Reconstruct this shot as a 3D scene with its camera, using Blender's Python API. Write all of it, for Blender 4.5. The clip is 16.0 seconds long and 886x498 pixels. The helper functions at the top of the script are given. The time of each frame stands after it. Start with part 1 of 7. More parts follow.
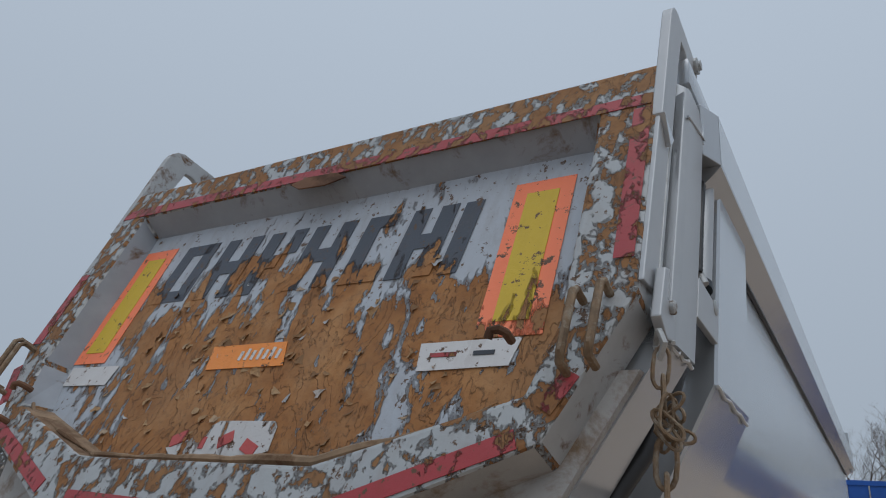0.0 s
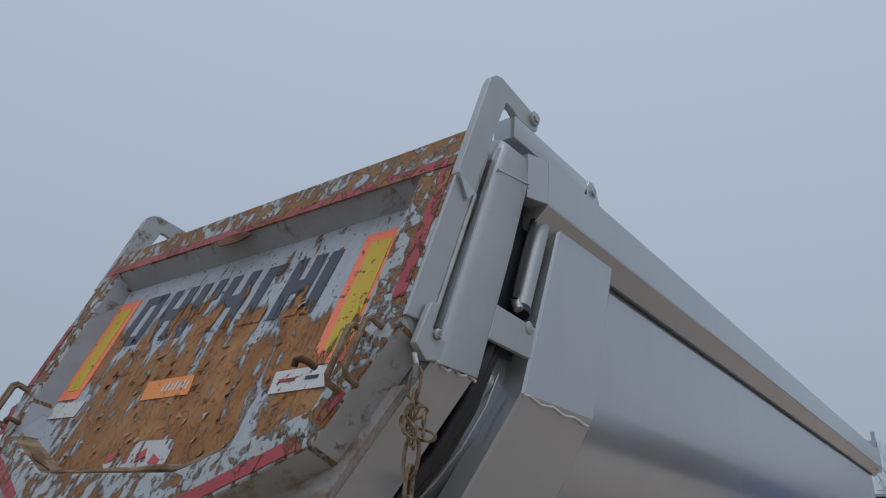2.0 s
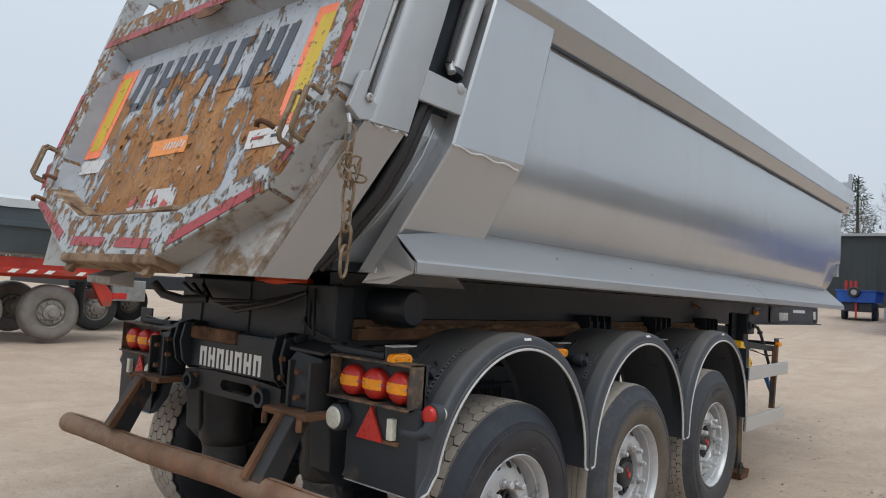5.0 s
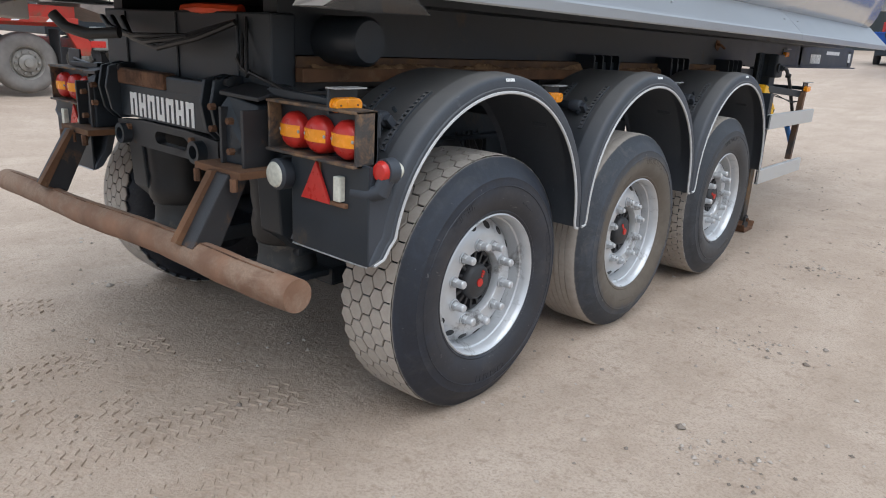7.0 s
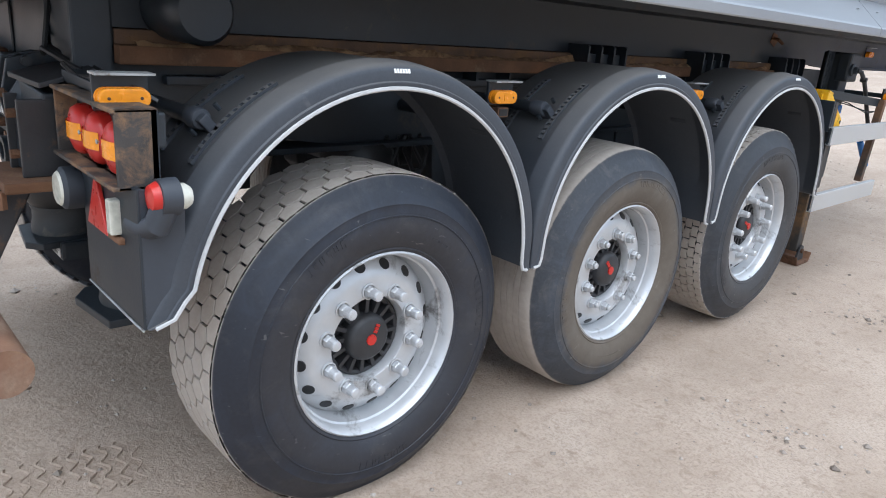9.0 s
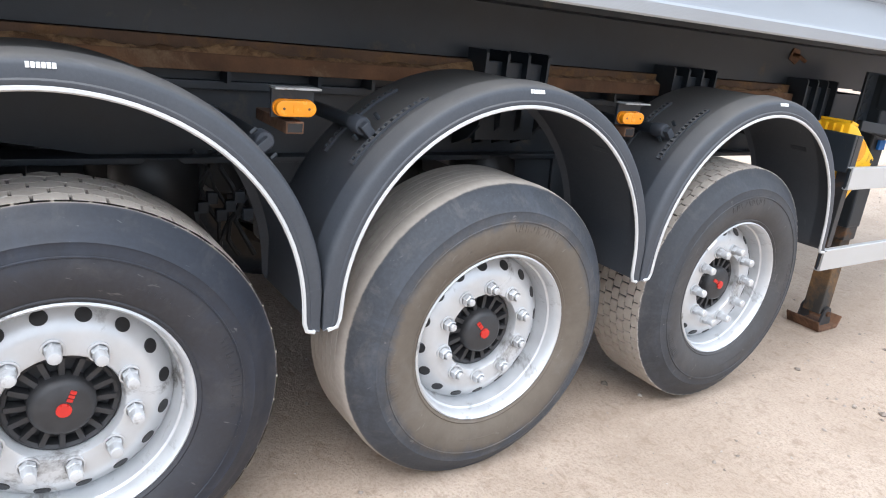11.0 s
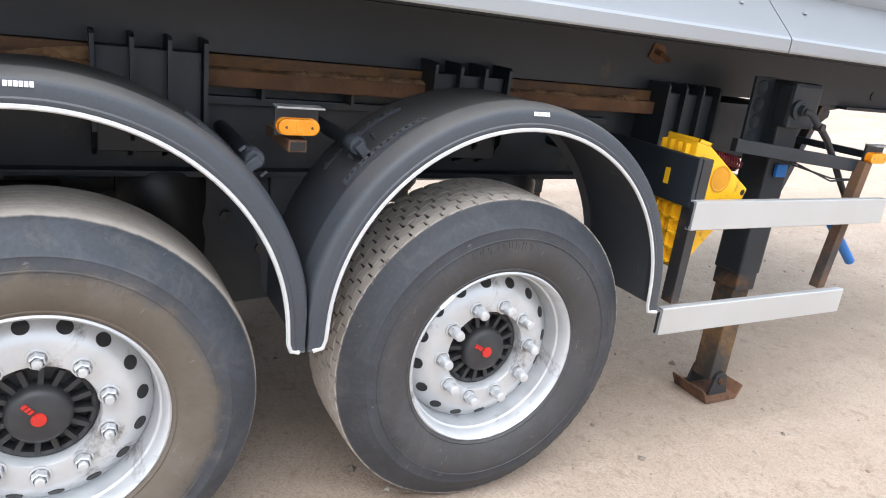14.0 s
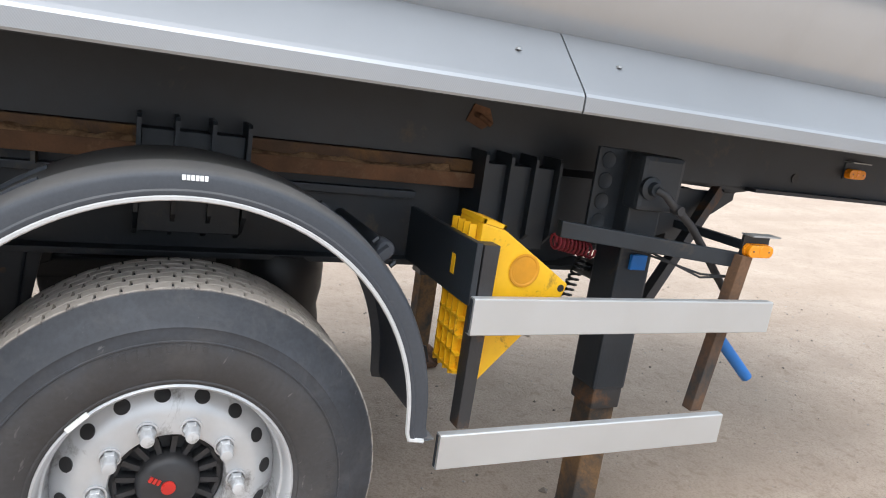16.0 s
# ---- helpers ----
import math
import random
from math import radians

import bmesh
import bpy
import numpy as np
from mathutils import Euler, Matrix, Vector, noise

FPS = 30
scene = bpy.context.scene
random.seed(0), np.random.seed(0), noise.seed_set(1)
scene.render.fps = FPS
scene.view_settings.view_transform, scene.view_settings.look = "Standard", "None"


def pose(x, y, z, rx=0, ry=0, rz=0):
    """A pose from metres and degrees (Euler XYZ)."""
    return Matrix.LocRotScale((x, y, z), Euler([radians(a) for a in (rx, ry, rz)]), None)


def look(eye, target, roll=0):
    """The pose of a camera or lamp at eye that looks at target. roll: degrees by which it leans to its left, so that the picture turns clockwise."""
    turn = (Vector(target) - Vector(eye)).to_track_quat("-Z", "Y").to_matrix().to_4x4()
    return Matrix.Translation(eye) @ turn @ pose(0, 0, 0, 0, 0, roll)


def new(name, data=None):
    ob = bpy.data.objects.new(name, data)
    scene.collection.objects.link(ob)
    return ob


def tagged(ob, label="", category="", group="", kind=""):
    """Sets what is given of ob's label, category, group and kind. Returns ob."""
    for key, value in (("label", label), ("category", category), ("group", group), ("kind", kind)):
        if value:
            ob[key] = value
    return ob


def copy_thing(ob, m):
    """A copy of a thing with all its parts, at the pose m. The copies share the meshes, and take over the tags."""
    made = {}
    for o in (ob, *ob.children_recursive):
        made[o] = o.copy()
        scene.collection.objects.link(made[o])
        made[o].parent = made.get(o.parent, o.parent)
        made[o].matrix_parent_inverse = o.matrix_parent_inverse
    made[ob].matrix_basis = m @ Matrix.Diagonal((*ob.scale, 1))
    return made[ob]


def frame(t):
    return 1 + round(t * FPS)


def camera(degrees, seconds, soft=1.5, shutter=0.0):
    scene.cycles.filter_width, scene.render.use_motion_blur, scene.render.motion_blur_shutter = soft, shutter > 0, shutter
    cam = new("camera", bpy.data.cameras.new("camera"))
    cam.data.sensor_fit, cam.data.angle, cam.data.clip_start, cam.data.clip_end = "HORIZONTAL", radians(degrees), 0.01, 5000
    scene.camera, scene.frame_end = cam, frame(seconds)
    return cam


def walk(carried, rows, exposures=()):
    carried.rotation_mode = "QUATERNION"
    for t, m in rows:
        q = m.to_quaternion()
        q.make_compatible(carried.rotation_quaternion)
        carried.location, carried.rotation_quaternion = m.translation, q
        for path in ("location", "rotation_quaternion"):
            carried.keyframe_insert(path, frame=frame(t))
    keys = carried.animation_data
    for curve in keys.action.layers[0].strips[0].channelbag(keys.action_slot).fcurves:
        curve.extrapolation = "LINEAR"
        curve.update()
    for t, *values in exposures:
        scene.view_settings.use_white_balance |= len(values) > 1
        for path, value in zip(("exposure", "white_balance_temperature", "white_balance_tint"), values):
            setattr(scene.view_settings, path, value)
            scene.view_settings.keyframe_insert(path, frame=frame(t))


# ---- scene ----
cam = camera(64.9, 16.0, 1.05)
PATH = [
    (0, (1.627, -2.637, 1.666), (0.614, -1.093, 2.433), 5.9),
    (0.5, (1.851, -2.641, 1.675), (0.816, -1.113, 2.447), 5.5),
    (1, (2.086, -2.599, 1.66), (1.055, -1.08, 2.455), 5.0),
    (1.5, (2.317, -2.556, 1.641), (1.259, -1.06, 2.442), 4.4),
    (2, (2.492, -2.581, 1.628), (1.319, -1.171, 2.426), 4.5),
    (2.5, (2.67, -2.656, 1.616), (1.454, -1.256, 2.365), 4.2),
    (3, (2.778, -2.677, 1.618), (1.528, -1.232, 2.208), 3.7),
    (3.5, (2.899, -2.695, 1.598), (1.633, -1.214, 2.054), 3.6),
    (4, (2.993, -2.727, 1.578), (1.721, -1.206, 1.841), 3.3),
    (4.5, (3.027, -2.74, 1.563), (1.754, -1.211, 1.765), 3.4),
    (5, (3.043, -2.719, 1.544), (1.74, -1.207, 1.664), 3.4),
    (5.2, (3.048, -2.699, 1.532), (1.736, -1.19, 1.488), 3.6),
    (7.3, (2.817, -2.033, 1.479), (1.594, -0.572, 0.871), 3.4),
    (7.4, (2.812, -1.973, 1.488), (1.597, -0.51, 0.87), 3.5),
    (7.5, (2.836, -1.928, 1.487), (1.618, -0.467, 0.869), 3.4),
    (8, (2.867, -1.719, 1.482), (1.596, -0.318, 0.834), 4.5),
    (8.5, (2.794, -1.449, 1.466), (1.409, -0.155, 0.828), 4.2),
    (9, (2.767, -1.216, 1.476), (1.379, 0.087, 0.861), 4.7),
    (9.2, (2.804, -1.101, 1.484), (1.401, 0.19, 0.879), 4.8),
    (11.3, (2.922, 0.064, 1.525), (1.343, 1.123, 0.906), 6.6),
    (11.5, (2.947, 0.177, 1.544), (1.358, 1.221, 0.924), 6.6),
    (12, (2.905, 0.443, 1.51), (1.287, 1.444, 0.893), 6.6),
    (12.5, (2.8, 0.709, 1.516), (1.169, 1.692, 0.903), 6.9),
    (13, (2.86, 0.955, 1.523), (1.219, 1.922, 0.912), 6.9),
    (13.5, (2.944, 1.176, 1.545), (1.296, 2.132, 0.937), 6.7),
    (14, (2.927, 1.412, 1.567), (1.268, 2.342, 0.949), 7.1),
    (14.5, (2.868, 1.67, 1.589), (1.179, 2.537, 0.958), 7.8),
    (15, (2.86, 1.915, 1.578), (1.157, 2.75, 0.943), 8.2),
    (15.5, (2.887, 2.21, 1.599), (1.125, 3.039, 1.141), 8.2),
    (16, (2.855, 2.499, 1.596), (1.084, 3.325, 1.17), 8.2),
]
walk(cam, [(t, look(eye, target, roll)) for t, eye, target, roll in PATH],
     [(0.0, -0.60, 6080, 10), (1.5, -0.64, 5950, 10), (2.5, -0.58, 5950, 10), (3.5, -0.12, 6400, 10), (4.2, 0.1, 6400, 10), (5.0, 0.1, 6420, 10), (7.5, 0.60, 5900, 10), (8.5, 0.75, 5800, 10), (9.0, 0.88, 5800, 10), (11.5, 1.46, 6150, 12), (13.0, 1.45, 6200, 12), (14.0, 1.40, 6220, 12), (14.5, 1.50, 6220, 12), (15.2, 1.41, 6220, 12), (16.0, 1.08, 6280, 11)])

# ---- world and light ----
world = bpy.data.worlds.new("overcast")
scene.world = world
world.use_nodes = True
wn = world.node_tree.nodes
wl = world.node_tree.links
wn.clear()
w_out = wn.new("ShaderNodeOutputWorld")
w_bg = wn.new("ShaderNodeBackground")
w_sky = wn.new("ShaderNodeTexSky")
w_sky.sky_type = "NISHITA"
w_sky.sun_disc = False
w_sky.sun_elevation = radians(42)
w_sky.sun_rotation = radians(120)
w_sky.air_density, w_sky.dust_density = 1.0, 3.0
w_mix = wn.new("ShaderNodeMix")
w_mix.data_type = "RGBA"
w_mix.inputs[0].default_value = 0.93
w_mix.inputs[7].default_value = (5.95, 6.62, 7.3, 1)  # the cloud layer
wl.new(w_sky.outputs[0], w_mix.inputs[6])
w_bg.inputs[1].default_value = 0.1
# an overcast sky is brighter overhead than at the horizon
w_co = wn.new("ShaderNodeTexCoord")
w_xyz = wn.new("ShaderNodeSeparateXYZ")
wl.new(w_co.outputs["Generated"], w_xyz.inputs[0])
w_up = wn.new("ShaderNodeMapRange")
for socket, value in (("From Min", 0.0), ("From Max", 1.0), ("To Min", 0.90), ("To Max", 1.42)):
    w_up.inputs[socket].default_value = value
wl.new(w_xyz.outputs[2], w_up.inputs[0])
w_lift = wn.new("ShaderNodeVectorMath")
w_lift.operation = "SCALE"
wl.new(w_mix.outputs[2], w_lift.inputs[0])
wl.new(w_up.outputs[0], w_lift.inputs["Scale"])
wl.new(w_lift.outputs[0], w_bg.inputs[0])
wl.new(w_bg.outputs[0], w_out.inputs[0])

sun_data = bpy.data.lights.new("sun", "SUN")
sun_data.energy, sun_data.angle, sun_data.color = 1.5, radians(60), (1.0, 0.96, 0.91)
sun = new("sun", sun_data)
sun.matrix_world = look((4, -3, 13), (0, 0, 0))


# ---- building helpers ----
def thing(name, label, category, group="", kind=""):
    return tagged(new(name), label, category, group, kind)


def part(name, bm, material, parent, label="", smooth=False):
    """Links a bmesh as one mesh object under a thing or part (or at top level with parent None)."""
    me = bpy.data.meshes.new(name)
    if smooth:
        for f in bm.faces:
            f.smooth = True
    bm.to_mesh(me)
    bm.free()
    if smooth:
        me.set_sharp_from_angle(angle=radians(38))
    me.materials.append(material)
    ob = new(name, me)
    ob.parent = parent
    return tagged(ob, label) if label else ob


def add_box(bm, x0, x1, y0, y1, z0, z1, bevel=0.0, m=None):
    vs = [bm.verts.new((x, y, z)) for x in (x0, x1) for y in (y0, y1) for z in (z0, z1)]
    quads = ((0, 1, 3, 2), (4, 6, 7, 5), (0, 4, 5, 1), (2, 3, 7, 6), (0, 2, 6, 4), (1, 5, 7, 3))
    fs = [bm.faces.new([vs[i] for i in q]) for q in quads]
    if bevel:
        es = list({e for f in fs for e in f.edges})
        got = bmesh.ops.bevel(bm, geom=es, offset=bevel, segments=2, profile=0.6, affect="EDGES")
        vs = list({v for f in got["faces"] for v in f.verts} | {v for v in vs if v.is_valid})
    if m is not None:
        bmesh.ops.transform(bm, matrix=m, verts=[v for v in vs if v.is_valid])
    return bm


def box(x0, x1, y0, y1, z0, z1, bevel=0.0, m=None):
    return add_box(bmesh.new(), x0, x1, y0, y1, z0, z1, bevel, m)


def add_prism(bm, outline, offset):
    """A solid from a closed outline of points, pushed along offset."""
    off = Vector(offset)
    a = [bm.verts.new(Vector(p)) for p in outline]
    b = [bm.verts.new(Vector(p) + off) for p in outline]
    n = len(a)
    bm.faces.new(a)
    bm.faces.new(b[::-1])
    for i in range(n):
        bm.faces.new((a[i], b[i], b[(i + 1) % n], a[(i + 1) % n]))
    return bm


def prism(outline, offset, bevel=0.0):
    bm = add_prism(bmesh.new(), outline, offset)
    bmesh.ops.recalc_face_normals(bm, faces=bm.faces)
    if bevel:
        bmesh.ops.bevel(bm, geom=list(bm.edges), offset=bevel, segments=2, profile=0.6, affect="EDGES")
    return bm


def add_tube(bm, points, r, segs=10, closed=False, caps=True):
    """A round bar along points."""
    pts = [Vector(p) for p in points]
    n = len(pts)
    rings = []
    side = None
    for i, p in enumerate(pts):
        if closed:
            d = pts[(i + 1) % n] - pts[i - 1]
        else:
            d = pts[min(i + 1, n - 1)] - pts[max(i - 1, 0)]
        d.normalize()
        if side is None:
            side = d.orthogonal().normalized()
        side = (side - d * side.dot(d)).normalized()
        up = d.cross(side)
        rad = r[i] if isinstance(r, (list, tuple)) else r
        rings.append([bm.verts.new(p + (side * math.cos(a) + up * math.sin(a)) * rad)
                      for a in (2 * math.pi * k / segs for k in range(segs))])
    for i in range(n if closed else n - 1):
        a, b = rings[i], rings[(i + 1) % n]
        for k in range(segs):
            bm.faces.new((a[k], a[(k + 1) % segs], b[(k + 1) % segs], b[k]))
    if caps and not closed:
        bm.faces.new(rings[0][::-1])
        bm.faces.new(rings[-1])
    return bm


def tube(points, r, segs=10, closed=False):
    return add_tube(bmesh.new(), points, r, segs, closed)


def add_lathe(bm, profile, segs, centre=(0, 0, 0), axis="X"):
    """A solid of turning: profile of (radius, along) about an axis through centre."""
    c = Vector(centre)
    rings = []
    for r, a in profile:
        ring = []
        for k in range(segs):
            t = 2 * math.pi * k / segs
            u, v = r * math.cos(t), r * math.sin(t)
            ring.append(bm.verts.new(c + (Vector((a, u, v)) if axis == "X" else Vector((u, a, v)) if axis == "Y" else Vector((u, v, a)))))
        rings.append(ring)
    for a, b in zip(rings, rings[1:]):
        for k in range(segs):
            bm.faces.new((a[k], a[(k + 1) % segs], b[(k + 1) % segs], b[k]))
    return bm


def lathe(profile, segs, centre=(0, 0, 0), axis="X"):
    bm = add_lathe(bmesh.new(), profile, segs, centre, axis)
    bmesh.ops.remove_doubles(bm, verts=bm.verts, dist=1e-6)
    bmesh.ops.recalc_face_normals(bm, faces=bm.faces)
    return bm


def arc(cy, cz, r, a0, a1, n):
    """Points (y, z) on an arc, angles in degrees from +y upwards."""
    return [(cy + r * math.cos(radians(a0 + (a1 - a0) * i / n)), cz + r * math.sin(radians(a0 + (a1 - a0) * i / n))) for i in range(n + 1)]


def add_mark(count, width, height, m, material, parent, name="mark", label="", depth=0.002):
    """A maker's mark drawn as a row of plain blocks, on the pose m (x across, y up, z out)."""
    cell = width / count
    for i in range(count):
        bm = bmesh.new()
        x0 = -width / 2 + cell * i
        add_box(bm, x0, x0 + cell * 0.27, -height / 2, height / 2, 0, depth)
        add_box(bm, x0 + cell * 0.50, x0 + cell * 0.77, -height / 2, height / 2, 0, depth)
        mid = (0.36, 0.0, 0.36, -0.36)[i % 4] * height
        add_box(bm, x0 + cell * 0.27, x0 + cell * 0.50, mid - height * 0.12, mid + height * 0.12, 0, depth)
        bmesh.ops.transform(bm, matrix=m, verts=bm.verts)
        part(name, bm, material, parent, label)


# ---- materials ----
class Nodes:
    """A short way to write node trees."""

    def __init__(self, name):
        self.mat = bpy.data.materials.new(name)
        self.mat.use_nodes = True
        self.t = self.mat.node_tree
        self.b = self.t.nodes["Principled BSDF"]
        self.out = self.t.nodes["Material Output"]
        self.co = self.t.nodes.new("ShaderNodeTexCoord").outputs["Object"]

    def add(self, kind, **settings):
        n = self.t.nodes.new("ShaderNode" + kind)
        for key, value in settings.items():
            n.inputs[key.replace("_", " ")].default_value = value
        return n

    def link(self, a, b):
        self.t.links.new(a, b)

    def scaled(self, x, y, z, source=None):
        n = self.add("Mapping")
        n.inputs["Scale"].default_value = (x, y, z)
        self.link(source or self.co, n.inputs["Vector"])
        return n.outputs[0]

    def noise(self, scale, detail=4, rough=0.55, co=None, warp=0.0):
        n = self.add("TexNoise", Scale=scale, Detail=detail, Roughness=rough, Distortion=warp)
        self.link(co or self.co, n.inputs["Vector"])
        return n.outputs["Fac"]

    def voronoi(self, scale, co=None, out="Distance", feature="F1"):
        n = self.add("TexVoronoi", Scale=scale)
        n.feature = feature
        self.link(co or self.co, n.inputs["Vector"])
        return n.outputs[out]

    def ramp(self, fac, *stops):
        n = self.add("ValToRGB")
        el = n.color_ramp.elements
        while len(el) < len(stops):
            el.new(0.5)
        for e, (pos, colour) in zip(el, stops):
            e.position = pos
            e.color = (*colour, 1) if not isinstance(colour, (int, float)) else (colour, colour, colour, 1)
        self.link(fac, n.inputs[0])
        return n.outputs[0]

    def mix(self, fac, a, b, blend="MIX"):
        n = self.add("Mix")
        n.data_type, n.blend_type = "RGBA", blend
        for value, socket in ((fac, 0), (a, 6), (b, 7)):
            if isinstance(value, (int, float)):
                n.inputs[socket].default_value = value if socket == 0 else (value, value, value, 1)
            elif isinstance(value, tuple):
                n.inputs[socket].default_value = (*value, 1)
            else:
                self.link(value, n.inputs[socket])
        return n.outputs[2]

    def maths(self, op, a, b=0.0, clamp=False):
        n = self.add("Math")
        n.operation, n.use_clamp = op, clamp
        for i, value in enumerate((a, b)):
            if isinstance(value, (int, float)):
                n.inputs[i].default_value = value
            else:
                self.link(value, n.inputs[i])
        return n.outputs[0]

    def split(self, co=None):
        n = self.add("SeparateXYZ")
        self.link(co or self.co, n.inputs[0])
        return n.outputs

    def bump(self, height, strength=0.3, distance=0.01, under=None):
        n = self.add("Bump", Strength=strength, Distance=distance)
        self.link(height, n.inputs["Height"])
        if under is not None:
            self.link(under, n.inputs["Normal"])
        return n.outputs[0]

    def done(self, colour, rough=0.6, metal=0.0, normal=None, **more):
        for value, key in ((colour, "Base Color"), (rough, "Roughness"), (metal, "Metallic"), *((v, k.replace("_", " ")) for k, v in more.items())):
            if isinstance(value, (int, float)):
                self.b.inputs[key].default_value = value
            elif isinstance(value, tuple):
                self.b.inputs[key].default_value = (*value, 1)
            else:
                self.link(value, self.b.inputs[key])
        if normal is not None:
            self.link(normal, self.b.inputs["Normal"])
        return self.mat


def worn(name, colour, rough=0.5, metal=0.0, spread=0.25, scale=6.0, bump=0.15, dirt=None, amount=0.3):
    """A surface with blotches, fine grain, and dirt or rust in patches."""
    n = Nodes(name)
    big = n.noise(scale, 5)
    fine = n.noise(scale * 22, 3)
    dark = tuple(c * (1 - spread) for c in colour)
    light = tuple(min(1, c * (1 + spread)) for c in colour)
    c = n.ramp(big, (0.3, dark), (0.7, light))
    c = n.mix(n.maths("MULTIPLY", fine, spread), c, dark)
    r = n.maths("ADD", n.maths("MULTIPLY", big, 0.25), rough - 0.12)
    if dirt:
        mask = n.ramp(n.noise(scale * 0.8, 8, 0.68, warp=0.4), (0.62 - amount * 0.4, 0), (0.72 - amount * 0.3, 1))
        c = n.mix(mask, c, n.mix(fine, dirt, tuple(d * 0.5 for d in dirt)))
        r = n.maths("ADD", r, n.maths("MULTIPLY", mask, 0.25), True)
    return n.done(c, r, metal, n.bump(n.maths("ADD", n.maths("MULTIPLY", big, 0.4), n.maths("MULTIPLY", fine, 0.6)), bump, 0.004))


def silver_paint():
    n = Nodes("silver_paint")
    big = n.noise(1.3, 4)
    fine = n.noise(60, 3)
    streak = n.noise(5, 6, 0.6, n.scaled(1, 1, 0.25))
    c = n.mix(big, (0.42, 0.44, 0.46), (0.47, 0.49, 0.51))
    c = n.mix(n.ramp(streak, (0.5, 0), (0.8, 0.22)), c, (0.33, 0.33, 0.33))
    r = n.maths("ADD", n.maths("MULTIPLY", big, 0.08), 0.15)
    wave = n.noise(2.2, 2, 0.4, n.scaled(1, 0.6, 1))
    nm = n.bump(fine, 0.04, 0.002, n.bump(wave, 0.10, 0.02))
    return n.done(c, r, 0.55, nm, Coat_Weight=0.25, Coat_Roughness=0.12)


def dirt_ground():
    n = Nodes("sandy_ground")
    big = n.noise(0.3, 5, 0.55)
    mid = n.noise(1.7, 7, 0.62, warp=0.3)
    lump = n.noise(17, 6, 0.68, warp=0.3)
    fine = n.noise(85, 5, 0.75)
    bands = n.noise(1.5, 4, 0.55, n.scaled(1.0, 0.10, 1), 0.3)
    c = n.ramp(mid, (0.30, (0.396, 0.309, 0.236)), (0.52, (0.481, 0.382, 0.300)), (0.74, (0.543, 0.444, 0.358)))
    c = n.mix(n.ramp(big, (0.40, 0), (0.66, 0.45)), c, (0.407, 0.316, 0.240))
    c = n.mix(n.ramp(bands, (0.47, 0), (0.62, 0.45)), c, (0.385, 0.293, 0.218))
    c = n.mix(n.ramp(lump, (0.33, 0.75), (0.45, 0)), c, (0.317, 0.237, 0.172))
    c = n.mix(n.ramp(lump, (0.60, 0), (0.74, 0.4)), c, (0.590, 0.495, 0.403))
    c = n.mix(n.ramp(fine, (0.36, 0.7), (0.53, 0)), c, (0.296, 0.223, 0.167))
    h = n.maths("ADD", n.maths("MULTIPLY", mid, 0.7), n.maths("ADD", n.maths("MULTIPLY", lump, 0.45), n.maths("ADD", n.maths("MULTIPLY", fine, 0.2), n.maths("MULTIPLY", bands, 0.5))))
    return n.done(c, 0.95, 0, n.bump(h, 1.0, 0.036))


